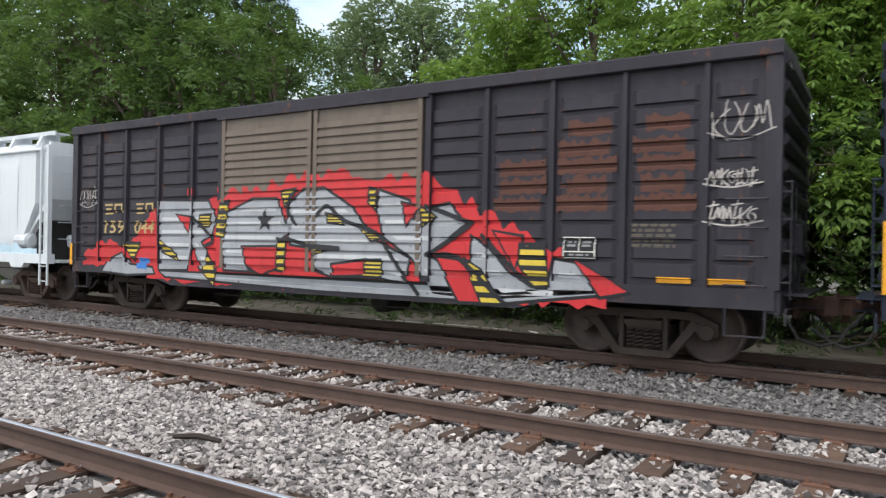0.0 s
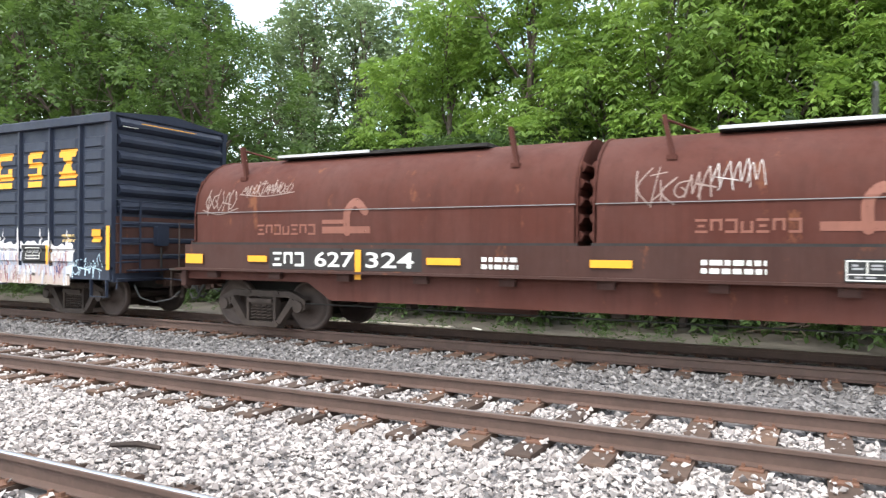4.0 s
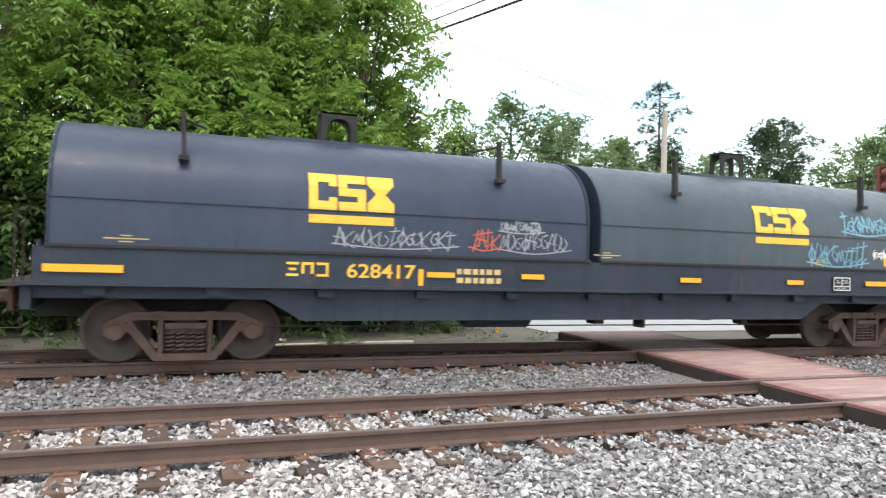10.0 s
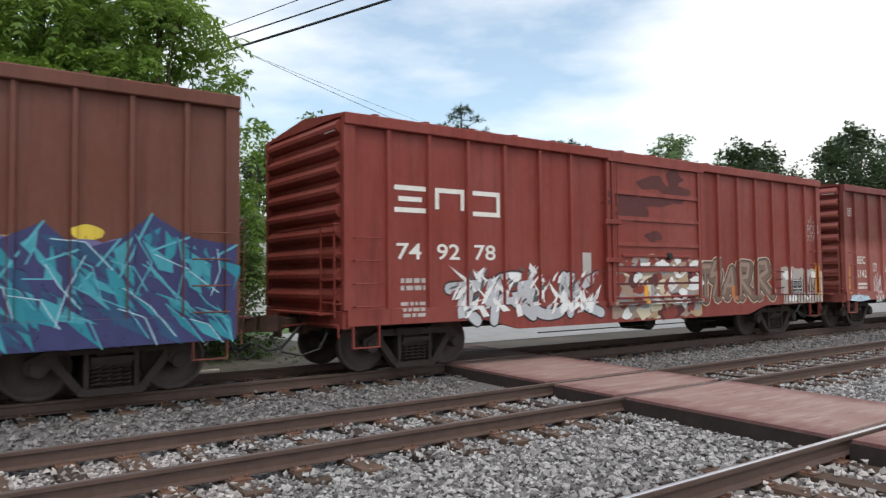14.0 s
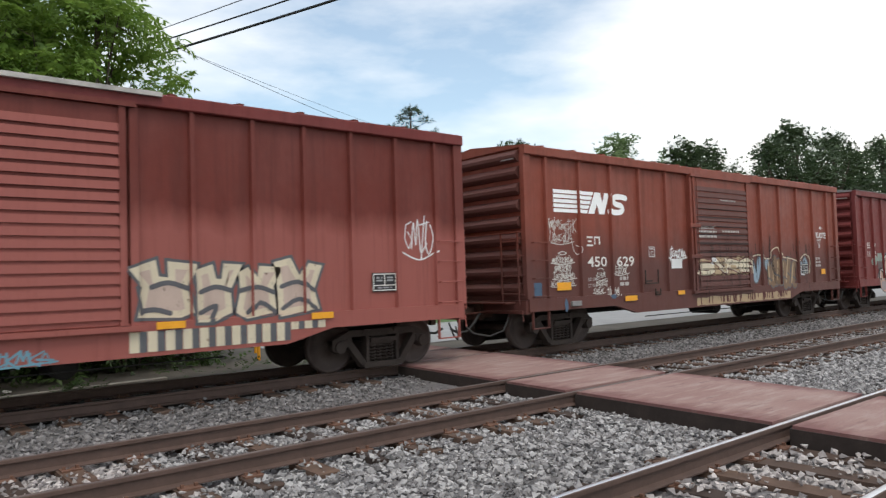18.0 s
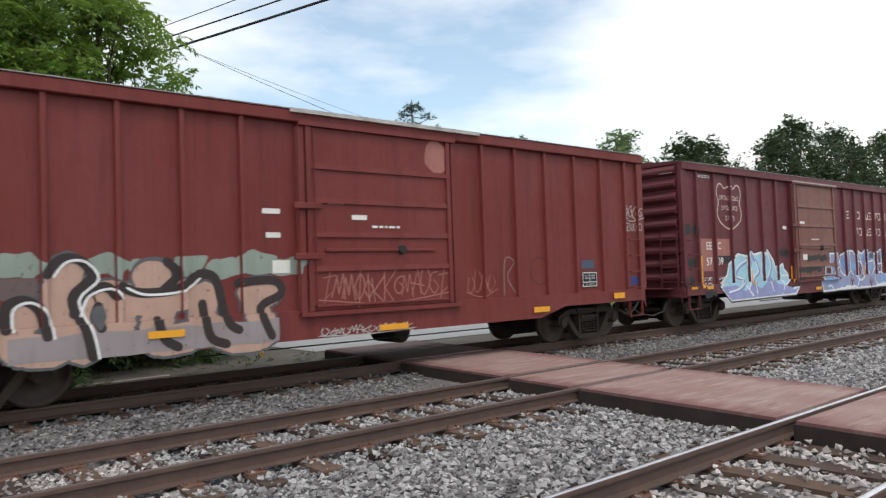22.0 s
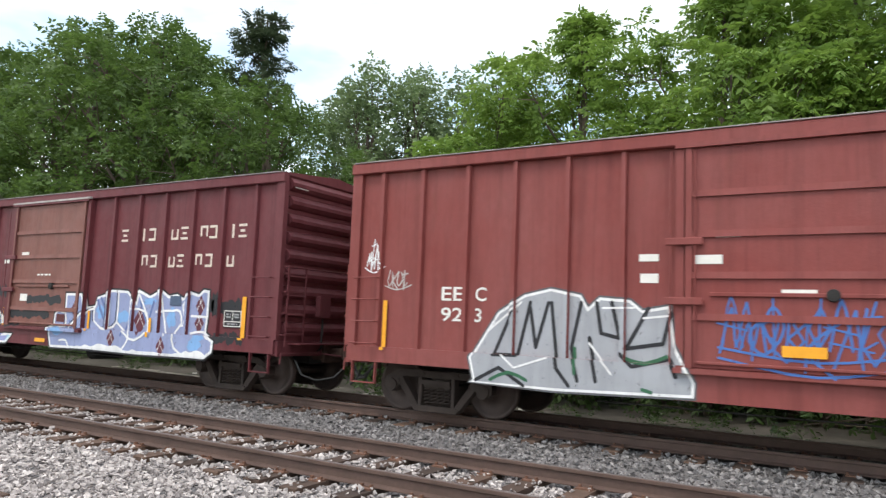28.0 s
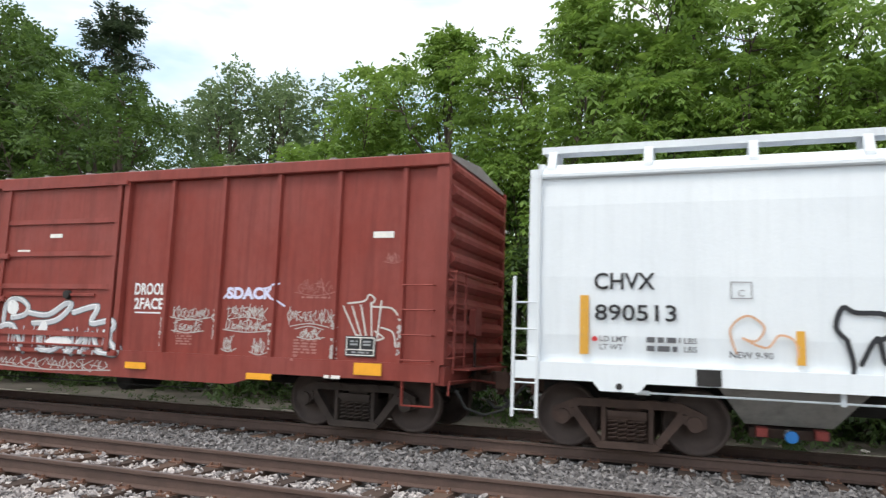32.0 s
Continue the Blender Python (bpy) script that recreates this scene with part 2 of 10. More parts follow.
def panel_material():
    """Pinkish crossing surface, scuffed pale along the road and stained dark red at the edges of the planks."""
    n = Nodes("crossing_panel")
    c = (0.330, 0.220, 0.195)
    col = n.mix(n.mul(n.ramp(n.noise(1.1, 6), 0.35, 0.65), 0.6), c, (0.235, 0.118, 0.106))
    col = n.mix(n.mul(n.ramp(n.noise(3.5, 7, (0.35, 2.2, 1)), 0.50, 0.68), 0.55), col, (0.44, 0.36, 0.32))
    # red stain that creeps in from both ends of the planks
    n.where()
    sep = n.t.nodes.new("ShaderNodeSeparateXYZ")
    n.t.links.new(n.co.outputs["Object"], sep.inputs[0])
    wave = n.mul(n.noise(2.6, 7, (0.6, 1.6, 1)), 1.1)
    for slope, edge, sign in ((-0.09, 7.253, 1.0), (-0.112, 9.538, -1.0)):
        u = n.add("ShaderNodeMath", _0=sep.outputs[0], _1=n.mul(sep.outputs[1], slope)).outputs[0]
        d = n.add("ShaderNodeMath", _0=n.mul(u, sign), _1=wave).outputs[0]
        k = n.add("ShaderNodeMapRange", Value=d, _1=edge * sign + 0.95, _2=edge * sign + 0.60).outputs[0]
        col = n.mix(n.mul(k, 0.8), col, (0.155, 0.058, 0.056))
    col = n.mix(n.mul(n.ramp(n.noise(5.0, 7, (0.3, 1.6, 1)), 0.58, 0.70), 0.7), col, (0.15, 0.072, 0.066))
    col = n.mix(n.mul(n.ramp(n.noise(40, 4), 0.4, 0.7), 0.3), col, (0.19, 0.12, 0.11))
    return n.done(col, 0.85, 0.0, n.noise(26, 6), 0.006)


M_PANEL = panel_material()
M_ROAD = plain("asphalt_pale", (0.30, 0.30, 0.30), 0.9, 0.2, 1.5)
M_BARK = plain("bark", (0.13, 0.10, 0.08), 0.95, 0.5, 6.0, depth=0.02, stretch=(1, 1, 0.2))
M_LEAF = leaf_material("leaf_green", (0.085, 0.152, 0.026), (0.23, 0.35, 0.066), 0.34)
M_LEAF_DARK = leaf_material("leaf_deep_green", (0.044, 0.084, 0.019), (0.122, 0.198, 0.044), 0.28)
M_LEAF_GREY = leaf_material("leaf_grey_green", (0.088, 0.138, 0.062), (0.22, 0.298, 0.134), 0.30)
# darker undergrowth species, with its deep shade also put into the leaf colour
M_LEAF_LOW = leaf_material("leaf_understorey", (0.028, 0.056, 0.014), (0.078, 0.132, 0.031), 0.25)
M_LEAF_FAR = leaf_material("leaf_shade_green", (0.034, 0.056, 0.027), (0.088, 0.130, 0.056), 0.15)
M_NEEDLE = leaf_material("needle_dark", (0.03, 0.05, 0.025), (0.07, 0.10, 0.05))
M_TRUCK = plain("truck_steel", (0.052, 0.037, 0.031), 0.85, 0.55, 5.0)
M_TRUCK_RUST = plain("truck_steel_rusty", (0.085, 0.052, 0.041), 0.85, 0.55, 5.0)
M_WHEEL = plain("wheel_steel", (0.085, 0.062, 0.055), 0.7, 0.35, 6.0, 0.3)
M_DARK = plain("underframe_black", (0.03, 0.028, 0.027), 0.9, 0.4, 4.0)
M_HOSE = plain("hose_rubber", (0.03, 0.03, 0.03), 0.6, 0.2)
M_WIRE = plain("cable_black", (0.015, 0.015, 0.015), 0.6, 0.1)
M_POLE = plain("pole_wood", (0.40, 0.36, 0.31), 0.9, 0.3, 5.0, stretch=(1, 1, 0.1))
M_YELLOW = plain("reflector_yellow", (0.76, 0.34, 0.02), 0.5, 0.12, 6.0, depth=0.0)
M_WHITE = plain("lettering_white", (0.72, 0.70, 0.66), 0.7, 0.15, 8.0, depth=0.0)
M_BLACK = plain("lettering_black", (0.02, 0.02, 0.022), 0.7, 0.15, 8.0, depth=0.0)
M_SILVER = plain("galvanised", (0.50, 0.50, 0.50), 0.5, 0.25, 6.0, 0.5)
M_HOUSE = plain("siding_white", (0.62, 0.63, 0.62), 0.8, 0.12, 2.0, stretch=(0.2, 0.2, 3))
M_ROOFTILE = plain("roof_shingle", (0.22, 0.21, 0.21), 0.9, 0.3, 5.0)
M_DARKGLASS = plain("window_glass_dark", (0.03, 0.035, 0.04), 0.1, 0.1)
M_BIN = plain("bin_green", (0.02, 0.22, 0.12), 0.6, 0.2)


# ---- mesh helpers ----
class Geo:
    """Collects vertices and faces for one mesh."""

    def __init__(self):
        self.v, self.f = [], []

    def add(self, verts, faces):
        o = len(self.v)
        self.v += verts
        self.f += [tuple(i + o for i in f) for f in faces]
        return self

    def box(self, x0, x1, y0, y1, z0, z1, bevel=0.0):
        if bevel <= 0:
            v = [(x, y, z) for x in (x0, x1) for y in (y0, y1) for z in (z0, z1)]
            return self.add(v, [(0, 1, 3, 2), (4, 6, 7, 5), (0, 4, 5, 1), (2, 3, 7, 6), (0, 2, 6, 4), (1, 5, 7, 3)])
        b = bevel
        prof = [(y0 + b, z0), (y1 - b, z0), (y1, z0 + b), (y1, z1 - b), (y1 - b, z1), (y0 + b, z1), (y0, z1 - b), (y0, z0 + b)]
        return self.extrude_x(prof, x0, x1)

    def extrude_x(self, prof, x0, x1, caps=True):
        """A closed profile of (y, z), counter-clockwise seen from +x, drawn along x."""
        n = len(prof)
        v = [(x0, y, z) for y, z in prof] + [(x1, y, z) for y, z in prof]
        f = [(i, (i + 1) % n, n + (i + 1) % n, n + i) for i in range(n)]
        if caps:
            f += [tuple(reversed(range(n))), tuple(range(n, 2 * n))]
        return self.add(v, f)

    def extrude_y(self, prof, y0, y1, caps=True):
        """A closed profile of (x, z) drawn along y."""
        n = len(prof)
        v = [(x, y0, z) for x, z in prof] + [(x, y1, z) for x, z in prof]
        f = [(i, n + i, n + (i + 1) % n, (i + 1) % n) for i in range(n)]
        if caps:
            f += [tuple(range(n)), tuple(reversed(range(n, 2 * n)))]
        return self.add(v, f)

    def extrude_z(self, prof, z0, z1):
        n = len(prof)
        v = [(x, y, z0) for x, y in prof] + [(x, y, z1) for x, y in prof]
        f = [(i, (i + 1) % n, n + (i + 1) % n, n + i) for i in range(n)]
        return self.add(v, f + [tuple(reversed(range(n))), tuple(range(n, 2 * n))])

    def lathe_y(self, cx, cz, prof, n=24):
        """Rings of (radius, y) round an axis along y through (cx, cz)."""
        v = [(cx + r * math.cos(2 * math.pi * k / n), y, cz + r * math.sin(2 * math.pi * k / n)) for r, y in prof for k in range(n)]
        f = [(a * n + k, a * n + (k + 1) % n, (a + 1) * n + (k + 1) % n, (a + 1) * n + k) for a in range(len(prof) - 1) for k in range(n)]
        f += [tuple(reversed(range(n))), tuple((len(prof) - 1) * n + k for k in range(n))]
        return self.add(v, f)

    def tube(self, pts, r, n=6):
        """A round bar through points; r may be a list."""
        pts = [Vector(p) for p in pts]
        rr = r if isinstance(r, (list, tuple)) else [r] * len(pts)
        v = []
        for i, p in enumerate(pts):
            d = (pts[min(i + 1, len(pts) - 1)] - pts[max(i - 1, 0)]).normalized()
            a = d.cross(Vector((0, 0, 1)) if abs(d.z) < 0.9 else Vector((1, 0, 0))).normalized()
            b = d.cross(a)
            v += [tuple(p + rr[i] * (math.cos(2 * math.pi * k / n) * a + math.sin(2 * math.pi * k / n) * b)) for k in range(n)]
        f = [(i * n + k, i * n + (k + 1) % n, (i + 1) * n + (k + 1) % n, (i + 1) * n + k) for i in range(len(pts) - 1) for k in range(n)]
        f += [tuple(reversed(range(n))), tuple((len(pts) - 1) * n + k for k in range(n))]
        return self.add(v, f)

    def mesh(self, name, mat, smooth=False):
        me = bpy.data.meshes.new(name)
        me.from_pydata(self.v, [], self.f)
        me.materials.append(mat)
        if smooth:
            me.polygons.foreach_set("use_smooth", [True] * len(me.polygons))
        me.validate()
        me.update()
        return me


def part(name, geo, mat, parent=None, label="", at=None, smooth=False):
    """One mesh object, under a thing or a part."""
    ob = new(name, geo if isinstance(geo, bpy.types.Mesh) else geo.mesh(name, mat, smooth))
    if parent is not None:
        ob.parent = parent
    if at is not None:
        ob.matrix_basis = at
    if label:
        ob["label"] = label
    return ob


def numpy_mesh(name, verts, faces, mat, smooth=False):
    """A mesh of equal-sided faces from arrays."""
    me = bpy.data.meshes.new(name)
    k = faces.shape[1]
    me.vertices.add(len(verts))
    me.vertices.foreach_set("co", np.asarray(verts, np.float32).ravel())
    me.loops.add(faces.size)
    me.loops.foreach_set("vertex_index", faces.astype(np.int32).ravel())
    me.polygons.add(len(faces))
    me.polygons.foreach_set("loop_start", np.arange(0, faces.size, k, dtype=np.int32))
    me.polygons.foreach_set("use_smooth", np.full(len(faces), smooth))
    me.materials.append(mat)
    me.update(calc_edges=True)
    return me


# ---- the lines of the place ----
Y_A, Y_B, Y_C = 11.50, 6.93, 2.50        # track centres; rail tops at z = 0
GAUGE = 0.7525                            # centre of track to centre of rail
TIE_TOP = -0.18
TIE_STEP, TIE_SHIFT = 0.60, 0.18        # spacing of the ties and the place of one of them
RX0, RX1 = -160.0, 260.0

# ground: one sheet to the horizon
g = Geo()
xs = [-3000, -300, -80, -40, -20, -10, 0, 10, 20, 40, 80, 300, 3000]
ys = [-3000, -60, -12, -1.5, 0.2, 1.0, 4.6, 5.0, 8.9, 9.4, 13.7, 14.5, 16, 20, 30, 60, 300, 3000]
def ground_z(x, y):
    if 0.6 < y < 13.6:
        return -0.34
    if -1.6 < y <= 0.6:
        return -0.25
    return -0.42
g.v = [(x, y, ground_z(x, y)) for y in ys for x in xs]
nx = len(xs)
g.f = [(j * nx + i, j * nx + i + 1, (j + 1) * nx + i + 1, (j + 1) * nx + i) for j in range(len(ys) - 1) for i in range(nx - 1)]
tagged(part("ground", g, M_GROUND), "brown-grey soil and dust beside the railway", "ground", kind="structure")

# ballast beds under the three tracks, with shoulders and ditches between
g = Geo()
prof = [(-0.6, -0.40), (0.3, -0.26), (1.2, TIE_TOP - 0.05), (3.8, TIE_TOP - 0.05), (4.75, -0.25), (5.6, TIE_TOP - 0.062), (8.3, TIE_TOP - 0.065), (9.15, -0.30), (10.0, TIE_TOP - 0.05), (13.0, TIE_TOP - 0.05), (14.2, -0.44), (14.2, -0.6), (-0.6, -0.6)]
g.extrude_x(list(reversed(prof)), RX0, RX1)
tagged(part("ballast_bed", g, M_BALLAST), "grey crushed-stone ballast bed under three railway tracks", "ballast", kind="structure")


def bed_z(y):
    p = prof[:11]
    return np.interp(y, [a for a, _ in p], [b for _, b in p])


def stones(name, x0, x1, y0, y1, count, size, mat, seed, label):
    """Loose crushed stones lying on the bed: small uneven eight-sided lumps."""
    rng = np.random.default_rng(seed)
    x, y = rng.uniform(x0, x1, count), rng.uniform(y0, y1, count)
    keep = np.ones(count, bool)
    for yc in (Y_A, Y_B, Y_C):
        for s in (-GAUGE, GAUGE):
            keep &= np.abs(y - yc - s) > 0.085
    inx = (y > 1.0) & (x > 7.52 + (y - 3.3) * 0.09) & (x < 9.96 + (y - 3.5) * 0.112)
    keep &= ~inx
    on_tie = np.zeros(count, bool)
    for yc in (Y_A, Y_B, Y_C):
        fx = np.abs((x - TIE_SHIFT) / TIE_STEP - np.round((x - TIE_SHIFT) / TIE_STEP)) * TIE_STEP
        on_tie |= (np.abs(y - yc) < 1.3) & (fx < 0.125)
    keep &= ~on_tie | (rng.random(count) < np.where(y > 9.5, 0.10, np.where(x < 2.5, 0.16, 0.30)))
    x, y, on_tie = x[keep], y[keep], on_tie[keep]
    m = len(x)
    s = size * rng.uniform(0.55, 1.35, m) ** 1.3
    gap = np.maximum(0.0, np.maximum(7.55 + (y - 3.3) * 0.09 - x, x - 9.93 - (y - 3.5) * 0.112))
    z = bed_z(y) + np.where(on_tie, 0, 1) * np.maximum(0.0, 0.03 * (1 - gap / 0.8)) + s * 0.25 + rng.uniform(-0.01, 0.03, m) + np.where(on_tie, 0.05, 0)
    base = np.array([(1, 0, 0), (-1, 0, 0), (0, 1, 0), (0, -1, 0), (0, 0, 1), (0, 0, -1)], float)
    pts = base[None] * rng.uniform(0.45, 1.15, (m, 6, 1)) + rng.normal(0, 0.22, (m, 6, 3))
    ang = rng.uniform(0, 6.28, (m, 2))
    c, sn = np.cos(ang[:, :1]), np.sin(ang[:, :1])
    px_, py_ = pts[:, :, 0] * c - pts[:, :, 1] * sn, pts[:, :, 0] * sn + pts[:, :, 1] * c
    c, sn = np.cos(ang[:, 1:]), np.sin(ang[:, 1:])
    py_, pz_ = py_ * c - pts[:, :, 2] * sn, py_ * sn + pts[:, :, 2] * c
    v = np.stack([px_ * s[:, None] + x[:, None], py_ * s[:, None] + y[:, None], 0.75 * pz_ * s[:, None] + z[:, None]], -1)
    f = np.array([(0, 2, 4), (2, 1, 4), (1, 3, 4), (3, 0, 4), (2, 0, 5), (1, 2, 5), (3, 1, 5), (0, 3, 5)])
    f = (f[None] + 6 * np.arange(m)[:, None, None]).reshape(-1, 3)
    tagged(new(name, numpy_mesh(name, v.reshape(-1, 3), f, mat)), label, "ballast", kind="stuff")


stones("ballast_stones", -13, 2.6, 3.4, 6.15, 26500, 0.034, M_STONE, 3, "pale crushed limestone ballast between two tracks")
stones("ballast_stones", 2.4, 15, 3.4, 6.15, 18500, 0.036, M_STONE_MID, 13, "mixed grey ballast stones beside the level crossing")
stones("ballast_stones", -15, 2.6, 6.2, 7.75, 17500, 0.032, M_STONE, 4, "pale ballast stones between rusty rails and ties")
stones("ballast_stones", 2.4, 24, 6.2, 7.75, 18500, 0.032, M_STONE_MID, 14, "mixed grey ballast stones between rusty rails and ties")
stones("ballast_stones", -19, 40, 7.7, 10.75, 50000, 0.036, M_STONE_DARK, 5, "grey crushed ballast stones beside the train's track")
stones("ballast_stones", -12, 14, 0.9, 3.4, 20000, 0.036, M_STONE, 6, "ballast stones in the nearest track")
stones("ballast_stones", 15, 45, 3.4, 6.2, 20000, 0.045, M_STONE_MID, 7, "pale ballast stones further along the line")
stones("ballast_stones", -20, 30, 12.35, 14.2, 9000, 0.045, M_STONE_DARK, 8, "dusty ballast stones behind the train")
stones("ballast_stones", -20, 30, 10.82, 12.3, 9000, 0.040, M_STONE_OIL_SHADE, 9, "oily ballast stones between the train's rails, with the train's shade in their colour")
tagged(part("oily_shaded_bed", Geo().box(-60, 7.2, 10.80, 12.22, -0.30, -0.198), M_OIL_SHADE), "oily ballast between the rails, with the shade under the train in its colour", "ballast", kind="structure")

# rails, ties, plates and spikes
RAIL = [(-0.07, -0.172), (0.07, -0.172), (0.07, -0.160), (0.010, -0.140), (0.009, -0.048), (0.036, -0.038), (0.036, -0.006), (0.030, -0.001), (-0.030, -0.001), (-0.036, -0.006), (-0.036, -0.038), (-0.009, -0.048), (-0.010, -0.140), (-0.07, -0.160)]


def track(name, yc, label, top_mat, tie_range, plates):
    tr = tagged(new(name), label, "railway track", kind="structure")
    for s in (-1, 1):
        rail = part("rail", Geo().extrude_x([(yc + s * GAUGE + y, z) for y, z in RAIL], RX0, RX1), M_RAIL, tr)
        crown = [(-0.034, -0.010), (0.034, -0.010), (0.034, -0.006), (0.026, -0.001), (0.013, 0.002), (0.0, 0.003), (-0.013, 0.002), (-0.026, -0.001), (-0.034, -0.006)]
        part("running_surface", Geo().extrude_x([(yc + s * GAUGE + y, z) for y, z in crown], RX0, RX1), top_mat, rail)
    tie_me = Geo().box(-0.115, 0.115, -1.29, 1.29, TIE_TOP - 0.16, TIE_TOP, 0.012).mesh("tie", M_TIE)
    pg = Geo()
    pg.box(-0.09, 0.09, -0.17, 0.17, 0.0, 0.016)
    for dx, dy in ((-0.06, -0.10), (0.06, 0.10), (0.06, -0.10), (-0.06, 0.10)):
        pg.box(dx - 0.014, dx + 0.014, dy - 0.016, dy + 0.016, 0.016, 0.045)
    plate_me = pg.mesh("tie_plate", M_PLATE)
    rng = random.Random(int(yc * 100))
    a, b = tie_range
    for k in range(int(a / TIE_STEP), int(b / TIE_STEP) + 1):
        x = TIE_SHIFT + k * TIE_STEP + rng.uniform(-0.025, 0.025)
        if 7.85 < x < 10.6:
            continue
        t_ob = part("tie", tie_me, None, tr, at=pose(x, yc + rng.uniform(-0.04, 0.04), rng.uniform(-0.012, 0.004), 0, 0, rng.uniform(-1.2, 1.2)))
        if a + 2 < x < b - 2 and plates[0] < x < plates[1]:
            for side in (-GAUGE, GAUGE):
                part("tie_plate", plate_me, None, t_ob, at=pose(0, side, TIE_TOP))
    return tr


track("track_far", Y_A, "railway track with dull rusty rails under the train", M_RAILTOP, (-34, 80), (-24, 40))
track("track_middle", Y_B, "railway track with rusty brown rails and worn ties", M_RAILTOP, (-34, 80), (-24, 40))
track("track_near", Y_C, "railway track with a polished rail head", M_RAILSHINE, (-20, 40), (-14, 30))

# level crossing of pinkish panels on dark timber
xing = tagged(new("level_crossing"), "worn reddish level crossing panels edged with dark timber", "level crossing", kind="structure")
def xleft(y):
    return 7.55 + (y - 3.3) * 0.09
def xright(y):
    return 9.93 + (y - 3.5) * 0.112
def panel(y0, y1, z=0.0):
    g = Geo().extrude_z([(xleft(y0), y0), (xright(y0), y0), (xright(y1), y1), (xleft(y1), y1)], z - 0.26, z - 0.03)
    base = part("edge_timber", g, M_TIMBER, xing)
    e = 0.02
    g = Geo().extrude_z([(xleft(y0) + e, y0 + e), (xright(y0) - e, y0 + e), (xright(y1) - e, y1 - e), (xleft(y1) + e, y1 - e)], z - 0.03, z + 0.004)
    part("panel", g, M_PANEL, base)
for yc, y_next in ((Y_A, None), (Y_B, Y_A), (Y_C, Y_B)):
    panel(yc - GAUGE + 0.11, yc + GAUGE - 0.11)
    if y_next is not None:
        panel(yc + GAUGE + 0.06, y_next - GAUGE - 0.06, 0.005)
panel(Y_A + GAUGE + 0.06, 14.0)
panel(0.3, Y_C - GAUGE - 0.06)

# gravel banked against both edges of the crossing, between the rails
for ya, yb in ((Y_C + GAUGE + 0.12, Y_B - GAUGE - 0.12), (Y_B - GAUGE + 0.12, Y_B + GAUGE - 0.12), (Y_B + GAUGE + 0.12, Y_A - GAUGE - 0.12), (Y_C - GAUGE + 0.12, Y_C + GAUGE - 0.12)):
    for edge, sgn in ((xleft, -1), (xright, 1)):
        bank = Geo()
        rows = 6
        for y in (ya, yb):
            for d, z in ((-0.05, -0.20), (0.15, -0.21), (0.8, -0.29), (0.8, -0.45), (-0.05, -0.45)):
                bank.v.append((edge(y) + sgn * d, y, z))
        bank.f = [(0, 1, 6, 5), (1, 2, 7, 6), (2, 3, 8, 7), (3, 4, 9, 8), (4, 0, 5, 9), (4, 3, 2, 1, 0), (5, 6, 7, 8, 9)]
        tagged(part("gravel_bank", bank, M_BALLAST), "crushed gravel banked against the level crossing", "ballast", kind="structure")


# ---- the train ----
CARS = []          # every car with its front end's place along the line at the start
WHEELSETS = []

WHEEL_R = 0.455
_w = Geo()
for s in (-1, 1):
    _w.lathe_y(0, 0, [(0.10, s * 0.66), (0.13, s * 0.74), (0.37, s * 0.745), (0.40, s * 0.70), (0.455, s * 0.70), (0.46, s * 0.735), (WHEEL_R, s * 0.82), (0.40, s * 0.825), (0.385, s * 0.79), (0.17, s * 0.765), (0.12, s * 0.84), (0.075, s * 0.90)][:: s], 32)
_w.lathe_y(0, 0, [(0.075, -0.7), (0.075, 0.7)], 12)
WHEEL_ME = _w.mesh("wheelset", M_WHEEL)
WHEEL_ME.polygons.foreach_set("use_smooth", [len(p.vertices) == 4 for p in WHEEL_ME.polygons])


def side_frame_geo(s):
    """A cast truck side frame: pedestals, arched top chord, sloped tension members, openings between."""
    g = Geo()
    y0, y1 = (-1.13, -0.98) if s < 0 else (0.98, 1.13)
    g.extrude_y([(-1.04, 0.50), (-0.64, 0.615), (0.64, 0.615), (1.04, 0.50), (1.04, 0.575), (0.70, 0.725), (-0.70, 0.725), (-1.04, 0.575)], y0, y1)
    for k in (-1, 1):
        g.extrude_y([(k * 1.04, 0.57), (k * 1.04, 0.42), (k * 0.97, 0.37), (k * 0.82, 0.37), (k * 0.74, 0.46), (k * 0.74, 0.57)][::k], y0 - 0.01, y1 + 0.01)
        g.extrude_y([(k * 0.70, 0.63), (k * 0.78, 0.52), (k * 0.43, 0.09), (k * 0.31, 0.08), (k * 0.36, 0.17), (k * 0.64, 0.54)][::k], y0, y1)
        g.extrude_y([(k * 0.29, 0.63), (k * 0.35, 0.63), (k * 0.35, 0.14), (k * 0.29, 0.14)][::k], y0, y1)
        g.extrude_y([(k * 0.26, 0.735), (k * 0.40, 0.735), (k * 0.44, 0.66), (k * 0.22, 0.66)][::k], y0 - 0.025, y1 + 0.025)
        g.lathe_y(k * 0.89, WHEEL_R, [(0.105, y0 * 1.0 - 0.05 if s < 0 else y1 + 0.05), (0.12, (y0 + y1) / 2), (0.12, (y0 + y1) / 2 + 0.05)][:: 1 if s < 0 else -1], 16)
    g.extrude_y([(-0.40, 0.06), (0.40, 0.06), (0.45, 0.12), (0.38, 0.155), (-0.38, 0.155), (-0.45, 0.12)], y0 - 0.03, y1 + 0.03)
    g.box(-0.27, 0.27, y0 - 0.03, y1 + 0.03, 0.50, 0.575)
    return g


